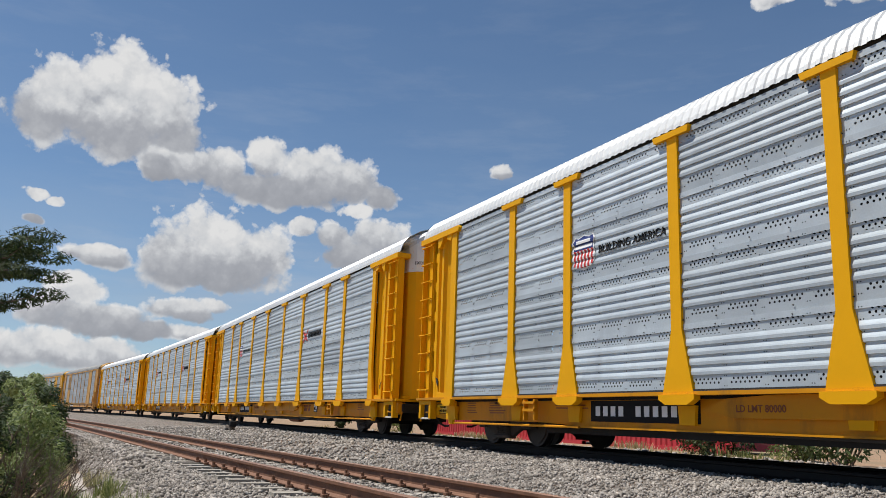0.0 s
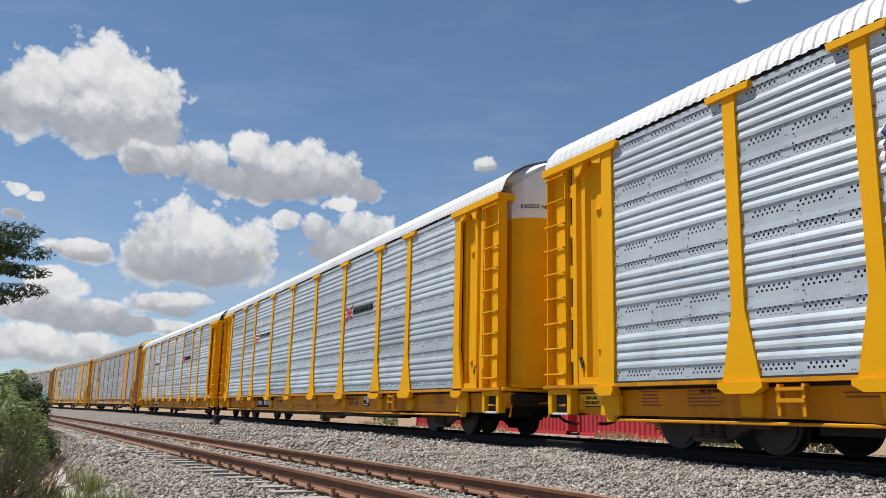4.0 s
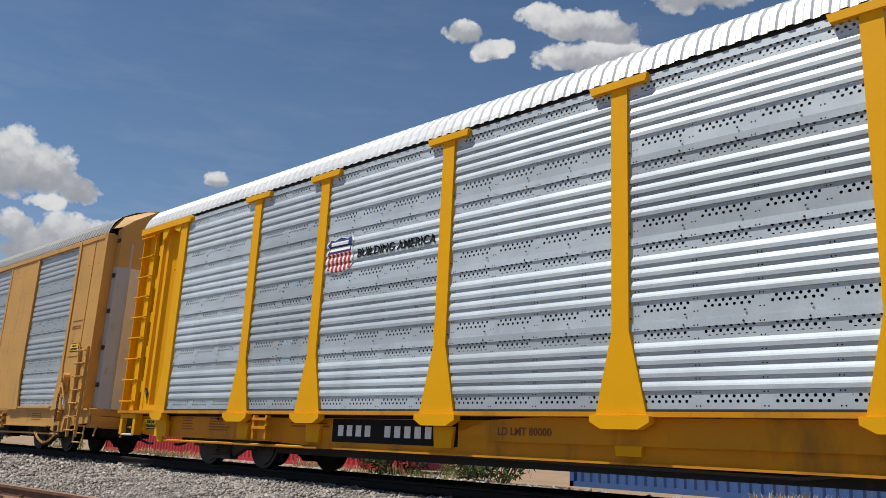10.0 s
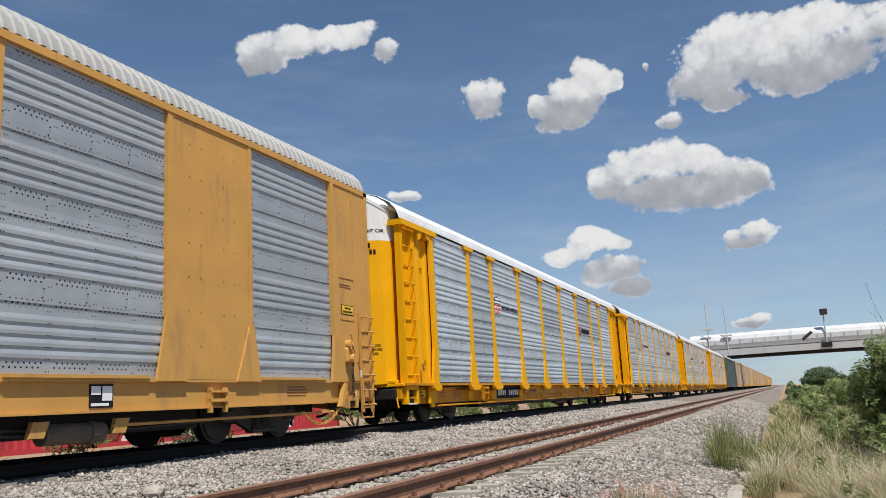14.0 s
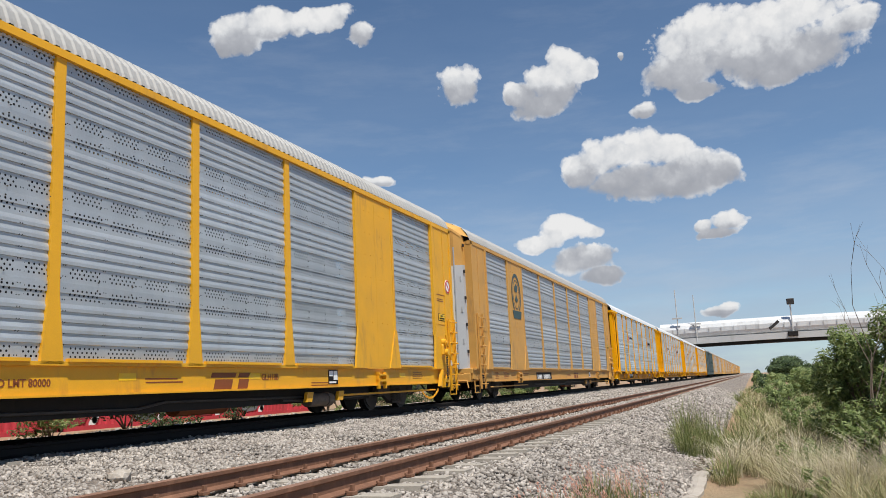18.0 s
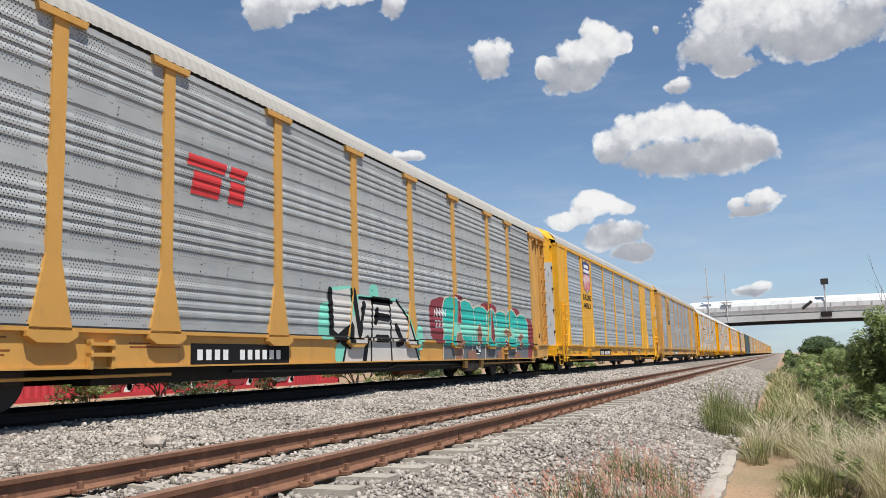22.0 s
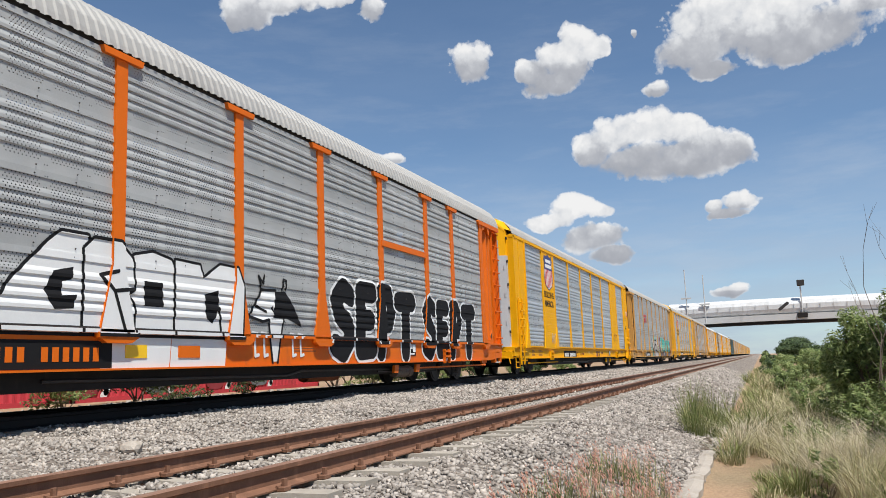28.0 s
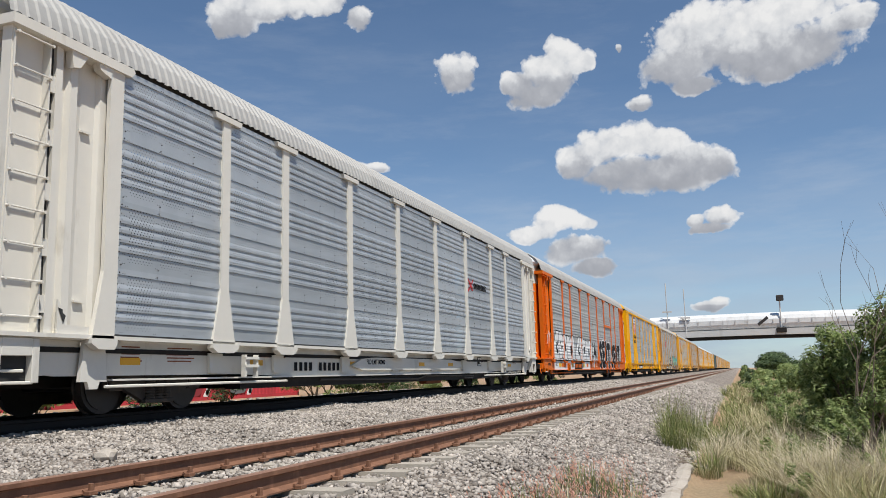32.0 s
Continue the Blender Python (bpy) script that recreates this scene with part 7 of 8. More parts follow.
def tuft(name, label, at, spread, height, blades, seed, material="grass", lean=0.45, width=0.008, heads=None):
    rng = np.random.default_rng(seed)
    n = blades
    a, q = rng.uniform(0, 2 * pi, n), np.sqrt(rng.uniform(0, 1, n))
    bx, by = np.cos(a) * q * spread[0], np.sin(a) * q * spread[1]
    h = height * rng.uniform(0.45, 1.05, n) * (1 - 0.3 * q)
    la = a + rng.normal(0, 0.9, n)
    ln = h * rng.uniform(0.1, 1.0, n) * lean
    ux, uy = np.cos(la), np.sin(la)
    wx, wy = -uy, ux
    rows = []
    for u, k in ((0.0, 1.0), (0.4, 0.9), (0.75, 0.6), (1.0, 0.12)):
        cx, cy, cz = bx + ux * ln * u ** 2, by + uy * ln * u ** 2, h * (u - 0.22 * lean * u ** 2)
        w = width * k * rng.uniform(0.8, 1.2, n)
        rows.append(np.stack([cx - wx * w, cy - wy * w, cz], -1))
        rows.append(np.stack([cx + wx * w, cy + wy * w, cz], -1))
    v = np.stack(rows, 1).reshape(-1, 3)
    base = np.arange(n)[:, None] * 8
    f = np.concatenate([base + np.array([2 * i, 2 * i + 1, 2 * i + 3, 2 * i + 2]) for i in range(3)], 0)
    top = tagged(new(name), label, "grass")
    top.location = at
    hang("grass_blade_mass", mesh_of("grass_blade_mass", v.tolist(), f.tolist(), M[material]), top)["kind"] = "stuff"
    if heads:
        k = max(6, n // 5)
        tip = np.stack([rows[6][:k, 0], rows[6][:k, 1], rows[6][:k, 2]], -1)
        hv, hf = [], []
        for p in tip:
            for _ in range(12):
                c = p + rng.normal(0, 1, 3) * (0.012, 0.012, 0.05)
                s = rng.uniform(0.008, 0.018)
                b = len(hv)
                hv += [(c[0] - s, c[1], c[2]), (c[0], c[1] + s * 0.5, c[2] + s), (c[0] + s, c[1], c[2]), (c[0], c[1] - s * 0.5, c[2] - s)]
                hf.append((b, b + 1, b + 2, b + 3))
        hang("seed_head_mass", mesh_of("seed_head_mass", hv, hf, M[heads]), top)["kind"] = "stuff"
    return top


def bare_branches(name, label, at, height, lean, seed):
    rng = random.Random(seed)
    top = tagged(new(name), label, "branches")
    top.location = at
    bm = bmesh.new()

    def grow(p, d, ln, r, depth):
        if depth == 0 or r < 0.002:
            return
        q = p + d * ln
        limb(bm, p, q, r, r * 0.65, 5)
        for _ in range(2 if depth > 1 and rng.random() < 0.72 else 1):
            nd = (d + Vector((rng.uniform(-0.45, 0.45), rng.uniform(-0.42, 0.42), rng.uniform(-0.30, 0.32)))).normalized()
            grow(q, nd, ln * rng.uniform(0.62, 0.92), r * 0.70, depth - 1)
    for k in range(4):
        grow(Vector((rng.uniform(-0.3, 0.3), rng.uniform(-0.3, 0.3), 0)), Vector((lean[0] + rng.uniform(-0.15, 0.15), lean[1] + rng.uniform(-0.15, 0.15), 1)).normalized(), height * 0.27, 0.013, 8)
    part("twig_mass", bm, M["bark"], top)["kind"] = "stuff"
    return top


M["seed"] = island_material("brown_seed_heads", ((0.0, (0.16, 0.10, 0.075)), (1.0, (0.34, 0.24, 0.18))), 0.8, 0.2, 0.2)


def on_ground(x, y):
    return (x, y, ground_z(y) + rough(x, y) - 0.02)


def make_plants():
    # along the bank towards +x
    shrub("bush", "dense green leafy bush on the bank beside the track", on_ground(15.6, -1.32), (1.55, 0.98), 2.45, 15000, 0.046, 1, lumps=70, limbs=22, clump=0.62)
    shrub("bush", "low green bush at the edge of the bank", on_ground(12.8, -0.85), (0.75, 0.40), 1.15, 4200, 0.034, 21, lumps=26, limbs=10, clump=0.7)
    shrub("bush", "tall green leafy bush on the bank", on_ground(15.0, -1.95), (1.2, 0.80), 3.0, 10000, 0.046, 2, lumps=44, limbs=16, clump=0.66)
    shrub("bush", "thin olive bush with bare stems on the bank", on_ground(11.2, -1.05), (0.6, 0.36), 1.5, 2600, 0.034, 24, lumps=22, limbs=18, clump=0.55)
    for k in range(11):
        shrub("bush", "small green scrub among dry grass", on_ground(17.5 + 2.3 * k, -0.35 - 0.9 * ((k * 7) % 5) / 5.0), (0.8 + 0.05 * k, 0.45), 0.85 + 0.12 * (k % 4), 1500, 0.044 + 0.003 * k, 70 + k, lumps=16, limbs=6, clump=0.75)
    shrub("bush", "green bush beside the track", on_ground(21.5, -2.3), (2.0, 1.1), 1.9, 6000, 0.065, 3, lumps=26, clump=0.8)
    shrub("bush", "green bush beside the track", on_ground(28.5, -2.3), (2.6, 1.2), 2.1, 5000, 0.08, 22, lumps=16)
    shrub("bush", "dark green bush beside the track", on_ground(38.0, -2.9), (3.2, 1.5), 2.1, 5200, 0.10, 4, "leaf_dark", lumps=14)
    shrub("bush", "green bush far along the bank", on_ground(54.0, -2.9), (5.0, 1.7), 2.1, 4600, 0.14, 5, lumps=14)
    shrub("bush", "dark green bush far along the bank", on_ground(78.0, -3.2), (8.0, 2.5), 2.9, 4600, 0.19, 6, "leaf_dark", lumps=14)
    shrub("bush", "green bush far along the bank", on_ground(120.0, -4.2), (16.0, 3.0), 3.8, 4600, 0.28, 23, "leaf_dark", lumps=16)
    bare_branches("bare_branches", "bare grey branches rising out of a bush", on_ground(13.4, -1.50), 3.6, (-0.02, 0.08), 19)
    shrub("bush", "low green scrub far along the bank", on_ground(64.0, -1.7), (11.0, 0.9), 1.1, 3600, 0.13, 61, lumps=26, clump=0.7)
    shrub("bush", "low green scrub far along the bank", on_ground(104.0, -2.0), (24.0, 1.4), 1.5, 3600, 0.2, 62, lumps=30, clump=0.6)
    for k in range(12):
        shrub("bush", "low green scrub along the far edge of the ballast", (36.0 + 9.0 * k, -0.6 + 0.25 * (k % 3), -1.1), (2.6 + 0.35 * k, 0.7), 0.9 + 0.12 * k, 900, 0.07 + 0.012 * k, 110 + k, "leaf" if k % 2 else "leaf_dark", lumps=14, limbs=4, clump=0.8)
    # towards -x
    shrub("bush", "shaded bush with dry twigs on the bank", on_ground(-12.3, -0.40), (1.6, 0.65), 2.0, 5200, 0.036, 8, "leaf_dark", lumps=26, limbs=26, clump=0.75)
    shrub("bush", "green bush on the bank", on_ground(-15.5, 0.05), (1.9, 0.75), 2.0, 9000, 0.044, 9, lumps=36, limbs=14, clump=0.8)
    for k in range(4):
        bare_branches("dry_twigs", "tangle of dark dry twigs under the bush", on_ground(-11.4 - 0.7 * k, 0.25 - 0.12 * k), 1.25, (0.2, 0.25), 31 + k)
    shrub("bush", "dark bush on the bank", on_ground(-25.0, 0.0), (3.0, 1.1), 2.5, 5200, 0.08, 10, "leaf_dark", lumps=14)
    shrub("bush", "green bush far along the bank", on_ground(-44.0, -0.6), (5.0, 1.6), 3.0, 4600, 0.12, 11)
    shrub("bush", "green bush far along the bank", on_ground(-70.0, -2.8), (8.0, 2.5), 4.2, 4600, 0.18, 12, "leaf_dark")
    shrub("bush", "green bush far along the bank", (-105.0, -7.5, -1.2), (11.0, 3.5), 5.5, 4600, 0.25, 13, "leaf_dark")
    bare_branches("dry_twigs", "tangle of dry brown twigs hanging over the bank", on_ground(-9.9, 0.15), 1.3, (0.25, 0.3), 17)
    feather_tree("tree", "feathery dark green thorn tree leaning over the bank", on_ground(-9.5, -1.12), 4.55, 14)
    # grass
    rnd = random.Random(6)
    for x, y in ((15.6, 1.45), (16.2, 1.20), (16.6, 1.60), (17.3, 1.25), (17.9, 1.65), (18.6, 1.0), (18.4, 1.45)):
        tuft("grass_tuft", "green grass clump at the foot of the ballast", on_ground(x, y), (0.24, 0.16), rnd.uniform(0.55, 0.8), 130, rnd.randrange(999), "grass", 1.0, 0.0045)
        tuft("grass_tuft", "tall thin grass with brown seed heads", on_ground(x + 0.1, y), (0.36, 0.22), rnd.uniform(1.05, 1.35), 80, rnd.randrange(999), "grass", 0.55, 0.0036, "seed")
    for k in range(46):
        x = rnd.uniform(9.4, 21.0)
        y = rnd.uniform(-1.6, 0.30 if x > 12.5 else 0.05)
        tuft("grass_tuft", "pale dry grass leaning over the bank", on_ground(x, y), (rnd.uniform(0.10, 0.26), 0.16), rnd.uniform(0.45, 1.15), rnd.randrange(70, 150), rnd.randrange(999), "straw" if k % 4 else "grass", rnd.uniform(0.9, 1.5), 0.0042)
    for k in range(12):
        x, y = rnd.uniform(8.6, 12.0), rnd.uniform(0.0, 0.42)
        tuft("grass_tuft", "short dry grass at the edge of bare earth", on_ground(x, y), (0.16, 0.12), rnd.uniform(0.18, 0.45), 80, rnd.randrange(999), "straw" if k % 2 else "grass", 1.2, 0.0040)
    for k in range(13):
        x, y = rnd.uniform(7.6, 13.0), rnd.uniform(-1.5, 0.1)
        tuft("grass_tuft", "green weeds in the ditch", on_ground(x, y), (rnd.uniform(0.12, 0.3), 0.2), rnd.uniform(0.25, 0.6), 110, rnd.randrange(999), "grass", 1.2, 0.0055)
    for k in range(20):
        x, y = rnd.uniform(11.6, 18.0), rnd.uniform(-0.1, 0.80)
        tuft("grass_tuft", "pale dry grass beside the ditch", on_ground(x, y), (0.22, 0.18), rnd.uniform(0.35, 0.85), 110, rnd.randrange(999), "straw" if k % 3 else "grass", rnd.uniform(0.8, 1.4), 0.0042)
    for k in range(16):
        x, y = rnd.uniform(8.8, 12.4), rnd.uniform(-1.15, -0.25)
        tuft("grass_tuft", "long pale straw grass bending out of the bush", on_ground(x, y), (0.14, 0.12), rnd.uniform(0.8, 1.3), 85, rnd.randrange(999), "straw", rnd.uniform(1.1, 1.6), 0.0036)
    for k in range(14):
        x, y = rnd.uniform(10.2, 13.6), rnd.uniform(-1.35, -0.15)
        tuft("grass_tuft", "pale feathery grass sweeping out of the bank", on_ground(x, y), (0.10, 0.10), rnd.uniform(1.0, 1.35), 150, rnd.randrange(999), "feather", rnd.uniform(1.2, 1.6), 0.0030)
    for k in range(7):
        x, y = 10.3 + 0.22 * k, -1.22 + 0.07 * (k % 4)
        tuft("grass_tuft", "tall pale feathery grass sweeping out of the bush", on_ground(x, y), (0.10, 0.10), 1.3 + 0.08 * (k % 3), 130, 500 + k, "feather", 1.25, 0.0030)
    for k in range(8):
        x, y = rnd.uniform(13.4, 16.5), rnd.uniform(-0.4, 0.7)
        tuft("grass_tuft", "pale feathery grass sweeping out of the bank", on_ground(x, y), (0.14, 0.12), rnd.uniform(0.8, 1.15), 140, rnd.randrange(999), "feather", rnd.uniform(1.0, 1.5), 0.0034)
    for k in range(9):
        x, y = rnd.uniform(9.5, 16.0), rnd.uniform(-1.5, 0.0)
        shrub("weed", "small leafy green weed on the bank", on_ground(x, y), (0.34, 0.26), rnd.uniform(0.35, 0.75), 420, 0.034, 300 + k, lumps=9, limbs=5, category="weed", clump=0.9)
    for k in range(24):
        x, y = rnd.uniform(6.2, 9.8), rnd.uniform(1.25, 2.0)
        tuft("grass_tuft", "low reddish grass at the foot of the ballast", on_ground(x, y), (0.34, 0.24), 0.42, 60, rnd.randrange(999), "straw" if k % 2 else "grass", 0.5, 0.0035, "plume")
    for k in range(130):
        x = 16.5 + 60 * (k / 130.0) ** 1.6 + rnd.uniform(-0.8, 0.8)
        y = rnd.uniform(-1.7, 1.0 if k % 4 == 0 else 0.5)
        tuft("grass_tuft", "dry grass along the bank", on_ground(x, y), (rnd.uniform(0.4, 1.0), 0.4), rnd.uniform(0.5, 1.15), 150, rnd.randrange(999), "grass" if k % 3 == 0 else "straw", rnd.uniform(0.7, 1.3), 0.005 + 0.00015 * x, "plume" if k % 5 == 0 else None)
    for k in range(12):
        x, y = rnd.uniform(-16.0, -10.5), rnd.uniform(0.7, 1.5)
        tuft("grass_tuft", "green grass at the foot of the ballast", on_ground(x, y), (0.30, 0.18), rnd.uniform(0.25, 0.55), 130, rnd.randrange(999), "grass", 0.6, 0.006)
    for k in range(14):
        x, y = rnd.uniform(-15.0, -9.0), rnd.uniform(-0.5, 0.75)
        tuft("grass_tuft", "dry grass among the twigs of the bank", on_ground(x, y), (0.2, 0.15), rnd.uniform(0.4, 0.9), 90, rnd.randrange(999), "straw" if k % 2 else "grass", 1.2, 0.0045)
    for k in range(14):
        x, y = rnd.uniform(-40.0, -16.0), rnd.uniform(0.4, 1.5)
        tuft("grass_tuft", "dry grass at the foot of the ballast", on_ground(x, y), (0.5, 0.3), rnd.uniform(0.3, 0.6), 120, rnd.randrange(999), "straw" if k % 2 else "grass", 0.6, 0.010)
    # scrub seen under the cars, beyond the train
    for k, (x, y) in enumerate(((-58, 19.5), (-46, 19), (-20.5, 19.0), (-18, 20), (-15.8, 19.0), (3.5, 19.5), (22.0, 19.2), (38, 20), (44, 19), (51, 21), (60, 20), (70, 21), (82, 22), (97, 23), (117, 24))):
        shrub("bush", "green scrub beyond the train", (x, y, -0.38), (2.0 + k * 0.2, 1.2), 2.2, 2200, 0.085, 40 + k, "leaf" if k % 2 else "leaf_dark", lumps=9, limbs=5)
    for k in range(13):
        shrub("bush", "dark scrub close behind the train", (14.5 + 4.1 * k, 14.6 + 0.5 * (k % 3), -0.26), (1.9 + 0.1 * k, 0.8), 1.0 + 0.15 * (k % 4), 1500, 0.06 + 0.003 * k, 140 + k, "leaf_dark" if k % 3 else "leaf", lumps=12, limbs=9, clump=0.8)
    for k in range(22):
        x = rnd.uniform(-50, 45)
        tuft("grass_tuft", "dry yellow grass beyond the train", (x, rnd.uniform(15.0, 20.5), -0.34), (1.2, 0.5), 0.42, 150, rnd.randrange(999), "straw" if k % 2 else "grass", 0.6, 0.014)


def feather_tree(name, label, at, height, seed):
    """A thin thorn tree: bending limbs with flat sprays of small leaves."""
    rng = np.random.default_rng(seed)
    top = tagged(new(name), label, "tree")
    top.location = at
    bm, blobs = bmesh.new(), []
    limb(bm, (0, 0, -0.1), (0.05, 0.06, height * 0.45), 0.07, 0.05)
    for k in range(9):
        z0 = height * (0.40 + 0.05 * k)
        a = rng.uniform(-0.6, 1.9)
        p = Vector((0.05, 0.06, min(z0, height * 0.45 + 0.05 * k)))
        for j in range(5):
            q = p + Vector((cos(a) * 0.24, sin(a) * 0.24, 0.24 if j < 2 else rng.uniform(-0.02, 0.14)))
            limb(bm, p, q, 0.030 - 0.005 * j, 0.025 - 0.005 * j, 5)
            if j > 0:
                blobs.append((q.x, q.y, q.z, 0.24, 0.24, 0.07))
            p, a = q, a + rng.uniform(-0.5, 0.5)
    part("trunk", bm, M["bark"], top)
    v, f = leaf_cloud(rng, blobs, 12000, 0.030, 0.45)
    hang("crown", mesh_of("crown", v.tolist(), f.tolist(), M["leaf_dark"]), top)
    return top


# ------------------------------------------------------------ beyond the train
def container(label, x, y, length, material, seed, sign=None):
    c = tagged(new("shipping_container"), label, "container", "containers beyond the train")
    c.location = (x, y, -0.37)

    def walls():
        bm = bmesh.new()
        xs, ys_, p = [], [], 0.0
        while p < length:
            for dx, d in ((0.0, 0.0), (0.09, 0.0), (0.15, 0.05), (0.24, 0.05)):
                if p + dx <= length:
                    xs.append(p + dx)
                    ys_.append(d)
            p += 0.30
        lo = [bm.verts.new((a, b, 0.15)) for a, b in zip(xs, ys_)]
        hi = [bm.verts.new((a, b, 2.75)) for a, b in zip(xs, ys_)]
        for i in range(len(xs) - 1):
            bm.faces.new((lo[i], lo[i + 1], hi[i + 1], hi[i]))
        box(bm, 0.02, length - 0.02, 0.08, 2.4, 0.12, 2.78)
        return bm
    part("wall", walls(), material, c)
    part("frame", boxes((0, length, -0.03, 0.06, 0.0, 0.16), (0, length, -0.03, 0.06, 2.74, 2.9), (0, 0.14, -0.03, 0.1, 0, 2.9), (length - 0.14, length, -0.03, 0.1, 0, 2.9)), material, c)
    if sign:
        bm = bmesh.new()
        for a, b, d, e in sign:
            slab(bm, [(a, d), (b, d), (b, e), (a, e)], -0.012, -0.004)
        part("lettering_bar_block", bm, M["ink_white"], c)
    return c


M["cover"] = surface("milky_plastic_cover", (0.62, 0.63, 0.63), 0.45, 0.0, 0.10, 0.4, 3, 0.05, dirt=(0.46, 0.46, 0.45), dirt_at=0.58)


def make_beyond():
    container("long red corrugated shipping container on the ground", -47.0, 21.5, 16.1, M["box_red"], 1, [(14.2, 15.4, 1.0, 1.3)])
    container("red corrugated shipping container on the ground", -30.2, 21.5, 8.0, M["box_red"], 2, [(6.0, 7.4, 0.5, 0.75), (6.0, 7.4, 0.9, 1.1)])
    container("blue corrugated shipping container with white lettering bars", -15.2, 21.5, 16.1, M["box_blue"], 3, [(2.5 + 0.75 * i, 3.0 + 0.75 * i, 1.05, 1.65) for i in range(14)])
    container("red corrugated shipping container on the ground", 4.5, 21.5, 16.1, M["box_red"], 4, [(1.0, 2.0, 0.4, 0.9)])
    c = container("red corrugated shipping container with white spray paint", 21.5, 21.5, 16.1, M["box_red"], 5)
    for k, x in enumerate((1.2, 4.6, 8.2, 11.4)):
        bm = bmesh.new()
        for q in ribbon(arc_path(x, 0.9, 0.45, 0.75, -70, 75, 7), 0.13):
            slab(bm, q, -0.022 - 0.001 * k, -0.016)
        part("spray_paint", bm, M["spray_white"], c, "white sprayed arc")
        bm = bmesh.new()
        slab(bm, blob(x - 1.3, 0.2, 1.3, 1.1, k), -0.030, -0.024)
        part("spray_shade", bm, M["spray_grey"] if k % 2 else M["spray_maroon"], c, "dark sprayed patch")

    # footbridge over the line
    b = tagged(new("bridge"), "pale covered bridge over the railway with lamp masts", "bridge")
    b.location = (178.0, 0, 0)
    prof = [(0.0, 0.0), (-0.6, 0.25), (-0.85, 0.9), (-0.85, 1.7), (-0.55, 2.35), (0.2, 2.8), (1.6, 3.0), (3.0, 2.8), (3.7, 2.3), (3.9, 1.5), (3.9, 0.5), (3.6, 0.0)]

    def along(pr, y0, y1, z, sag=0.0, k=40):
        v, f = [], []
        for i in range(k + 1):
            y = y0 + (y1 - y0) * i / k
            dz = -sag * ((y - 3) / 60.0) ** 2
            v += [(a, y, z + c + dz) for a, c in pr]
        m = len(pr)
        for i in range(k):
            for j in range(m):
                f.append((i * m + j, i * m + (j + 1) % m, (i + 1) * m + (j + 1) % m, (i + 1) * m + j))
        f.append(tuple(range(m)))
        f.append(tuple(range(k * m, k * m + m))[::-1])
        return v, f
    v, f = along([(a, c * 1.12) for a, c in prof], -75.0, 17.5, 8.15, 1.2)
    hang("cover", mesh_of("cover", v, f, M["cover"]), b)
    part("cover_ribs", boxes(*[(-0.99, -0.93, y, y + 0.14, 8.9 - 1.2 * ((y - 3) / 60.0) ** 2, 10.1 - 1.2 * ((y - 3) / 60.0) ** 2) for y in [-74 + 2.4 * i for i in range(38)]]), M["deck"], b)["kind"] = "stuff"
    v, f = along([(-1.0, 0.0), (4.2, 0.0), (4.2, 1.25), (-1.0, 1.25)], -75.0, 17.5, 6.85, 1.2)
    hang("girder", mesh_of("girder", v, f, M["deck"]), b)
    # slab below the girder coloured black for the shade under the bridge
    v, f = along([(-0.4, 0.0), (3.6, 0.0), (3.6, 0.55), (-0.4, 0.55)], -75.0, 17.0, 6.25, 1.2)
    hang("underside", mesh_of("underside", v, f, M["black"]), b)
    part("pier", boxes((0.6, 2.6, 14.6, 16.6, -1.2, 6.5), bevel=0.1), M["deck"], b)
    for y, z1, kind in ((13.8, 18.4, "whip"), (10.2, 17.0, "whip"), (-8.2, 14.4, "lamp")):
        m = part("mast", rods(((-1.0, y, 7.0), (-1.0, y, z1), 0.10 if kind == "whip" else 0.14)), M["deck"], b)
        if kind == "lamp":
            part("floodlight", boxes((-1.5, -0.9, y - 0.8, y + 0.6, z1 - 0.9, z1 + 0.3), bevel=0.1), M["tread"], m)
            part("bracket", boxes((-1.4, -0.8, y - 0.9, y + 1.0, 7.2, 8.2), bevel=0.1), M["black"], m)
            part("panel", plate([(0, 0), (1.9, 1.5), (1.5, 1.9), (-0.3, 0.5)], y0=-1.15, y1=-1.1), M["tread"], m).matrix_basis = pose(-1.2, y + 4.2, 8.6, 0, 0, -90)
        else:
            part("crossbar", boxes((-1.2, -0.8, y - 1.0, y + 1.0, z1 - 6.2, z1 - 5.9)), M["deck"], m)

    # masonry that closes the distance
    far = [(x, 120 + 25 * noise.noise(Vector((x * 0.01, 0, 0))), -1.0 + h) for x in range(-700, 1001, 20) for h in (0, 5 + 4 * noise.noise(Vector((x * 0.05, 3, 0))))]
    faces = [(2 * i, 2 * i + 2, 2 * i + 3, 2 * i + 1) for i in range(len(far) // 2 - 1)]
    tagged(new("backdrop", mesh_of("backdrop", far, faces, M["leaf_dark"])), "far line of dark green trees", "trees", kind="structure")


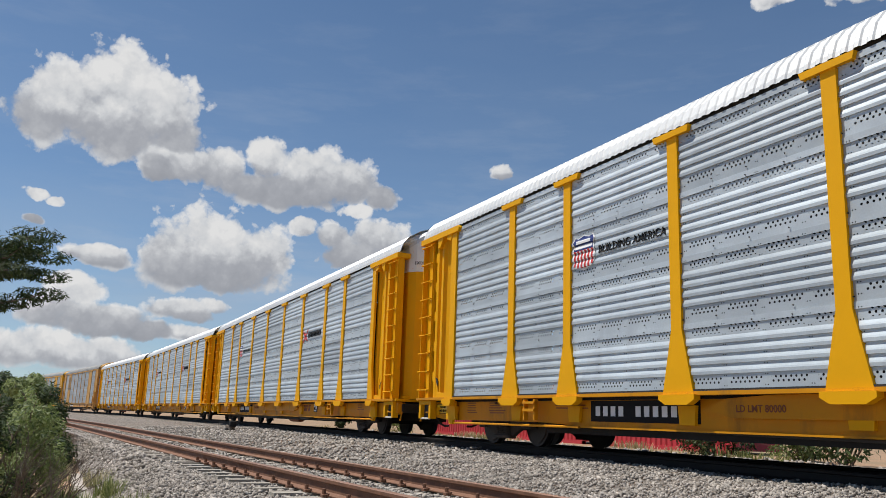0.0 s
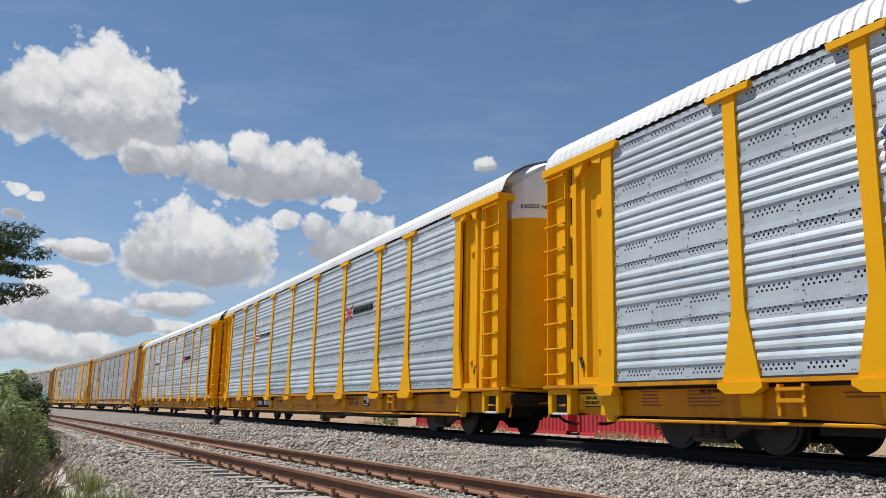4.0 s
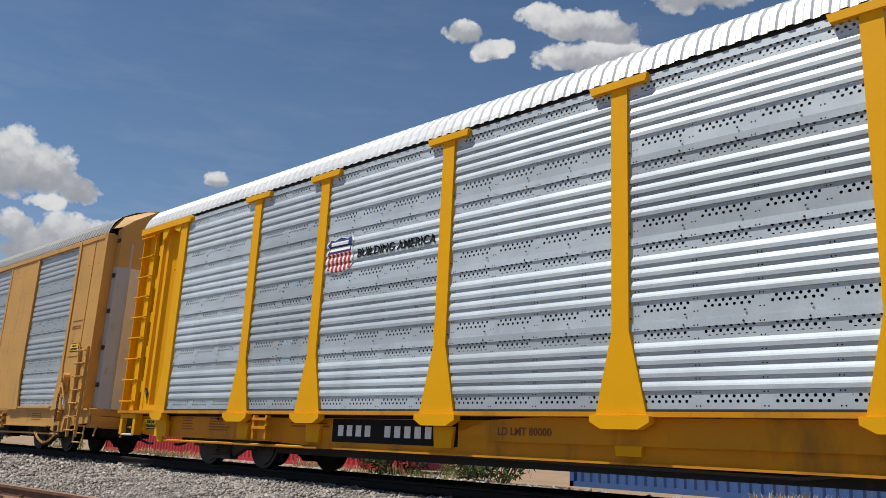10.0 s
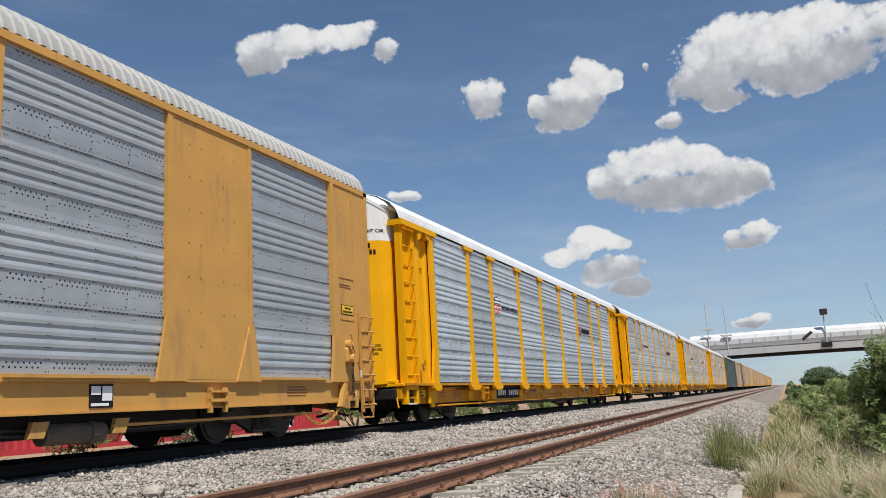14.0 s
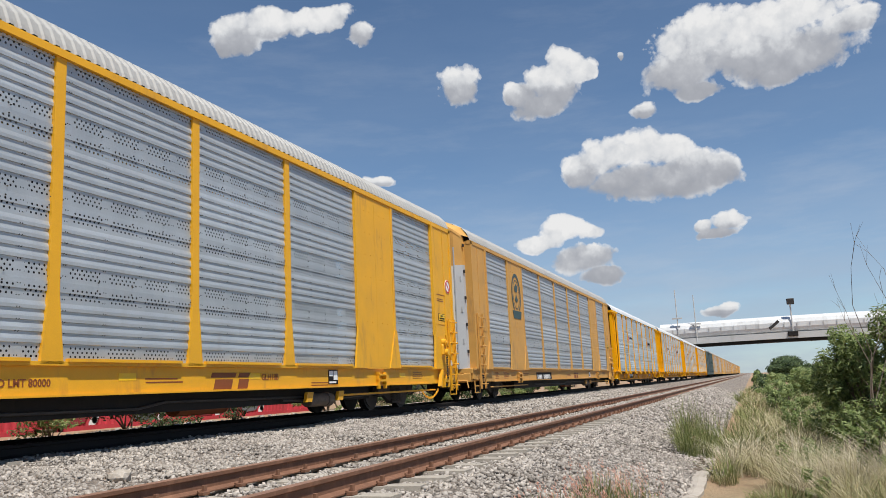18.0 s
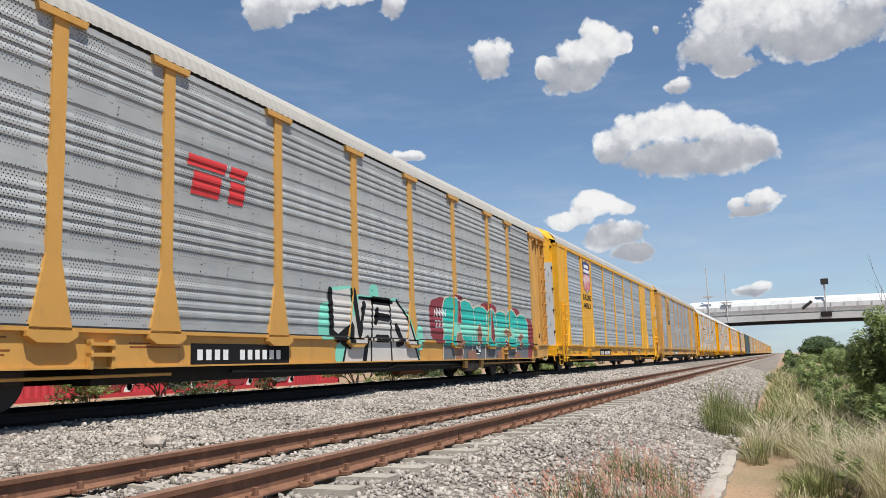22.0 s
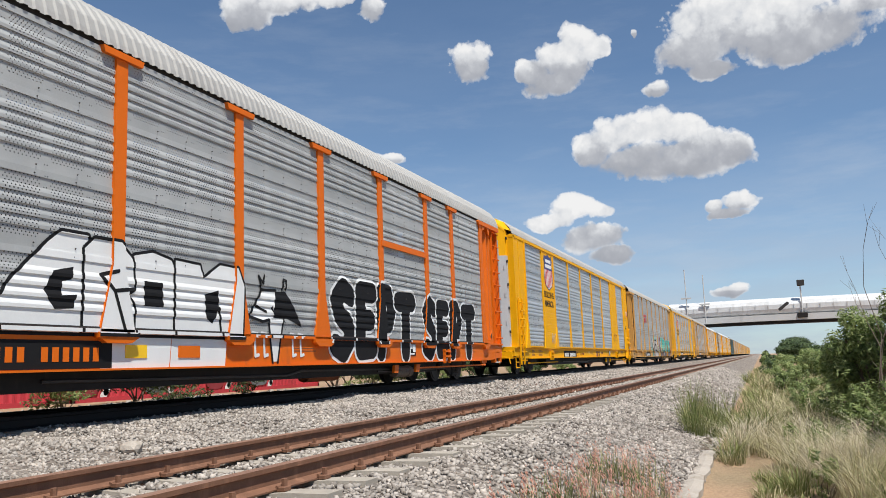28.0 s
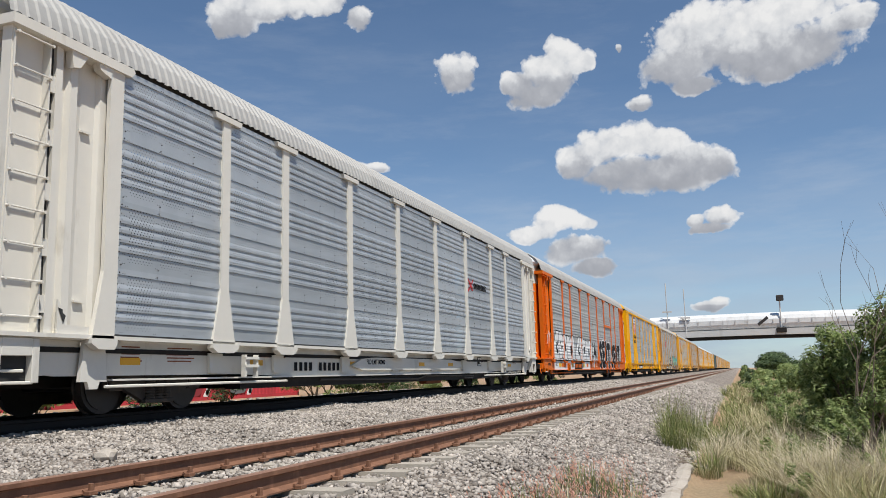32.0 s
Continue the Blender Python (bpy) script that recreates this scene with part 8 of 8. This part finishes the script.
def make_clutter():
    # concrete lip of the ditch at the foot of the ballast
    bm = bmesh.new()
    rnd = random.Random(3)
    for x0, x1, y0, y1 in ((8.2, 10.6, 1.00, 1.21), (10.64, 13.7, 1.00, 1.20), (-20.5, -16.8, 0.86, 1.10), (-16.7, -13.0, 0.86, 1.10), (-12.9, -9.2, 0.86, 1.10)):
        k = 9
        line = [(x0 + (x1 - x0) * i / k, y0 + rnd.uniform(-0.02, 0.03), y1 + rnd.uniform(-0.02, 0.02), -0.975 + rnd.uniform(-0.025, 0.02)) for i in range(k + 1)]
        rows = [[bm.verts.new(p) for p in ((x, a, -1.3), (x, a, z), (x, (a + b) / 2, z + 0.02), (x, b, z), (x, b, -1.3))] for x, a, b, z in line]
        for p, q in zip(rows, rows[1:]):
            for i in range(4):
                bm.faces.new((p[i], p[i + 1], q[i + 1], q[i]))
        bm.faces.new(rows[0])
        bm.faces.new(rows[-1])
    ob = tagged(new("ditch_edge", from_bm("ditch_edge", bm, M["cement"])), "broken grey concrete edge of a drainage ditch", "concrete edge", kind="structure")

    def lump(name, label, x, y, s, seed, mat, flat=0.7, category="stone"):
        bm = bmesh.new()
        bmesh.ops.create_icosphere(bm, subdivisions=2, radius=s)
        for v in bm.verts:
            v.co *= 1 + 0.35 * noise.noise(v.co * (2.2 / s) + Vector((seed, 0, 0)))
            v.co.z *= flat
        ob = tagged(new(name, from_bm(name, bm, mat)), label, category)
        ob.location = (x, y + bend(x), ground_z(y) + rough(x, y) + s * flat * 0.55)
        return ob
    lump("rock", "pale block of stone lying on the ballast", 7.9, 6.75, 0.12, 1, M["cement"], 0.75)
    for k in range(30):
        lump("rubble", "dark broken rubble beside the ditch", 14.3 + rnd.uniform(-0.7, 1.3), 1.05 + rnd.uniform(-0.30, 0.25), rnd.uniform(0.03, 0.075), k + 10, M["bark"] if k % 3 else M["cement"], 0.55, "rubble")
    # a broken length of old sleeper and plate between the tracks
    j = tagged(new("scrap_heap"), "dark scrap of broken track parts on the ballast", "scrap")
    j.location = (-35.8, 7.2, ground_z(7.6) - 0.02)
    part("beam", boxes((-0.75, 0.35, -0.1, 0.1, 0.05, 0.22), bevel=0.03), M["bark"], j)
    part("bracket", boxes((0.1, 0.5, -0.14, 0.12, 0.18, 0.42), (-0.4, -0.1, -0.2, 0.2, 0.0, 0.12), bevel=0.03), M["black"], j)


make_beyond()
make_plants()
make_clutter()
make_tracks()
scatter_stones()


# ------------------------------------------------------------ movement
def car_pose(s):
    """A car whose middle has run to s along the line, its bogies on the curve."""
    a, b = s - 10.05, s + 10.05
    ya, yb = TRAIN_Y + bend(a), TRAIN_Y + bend(b)
    return pose(s, (ya + yb) / 2, 0, 0, 0, math.degrees(atan2(yb - ya, 20.1)))


def motions():
    times = [i * 1.0 for i in range(33)]
    for i, car in TRAIN:
        walk(car, [(t, car_pose(run(t) + CAR * (0.5 - i))) for t in times])
    steps = [i / 15.0 for i in range(481)]
    angle = [run(t) / 0.42 for t in steps]
    for w in SPIN:
        at = w.matrix_basis.translation.copy()
        walk(w, [(t, Matrix.Translation(at) @ Matrix.Rotation(a, 4, "Y")) for t, a in zip(steps, angle)])


motions()
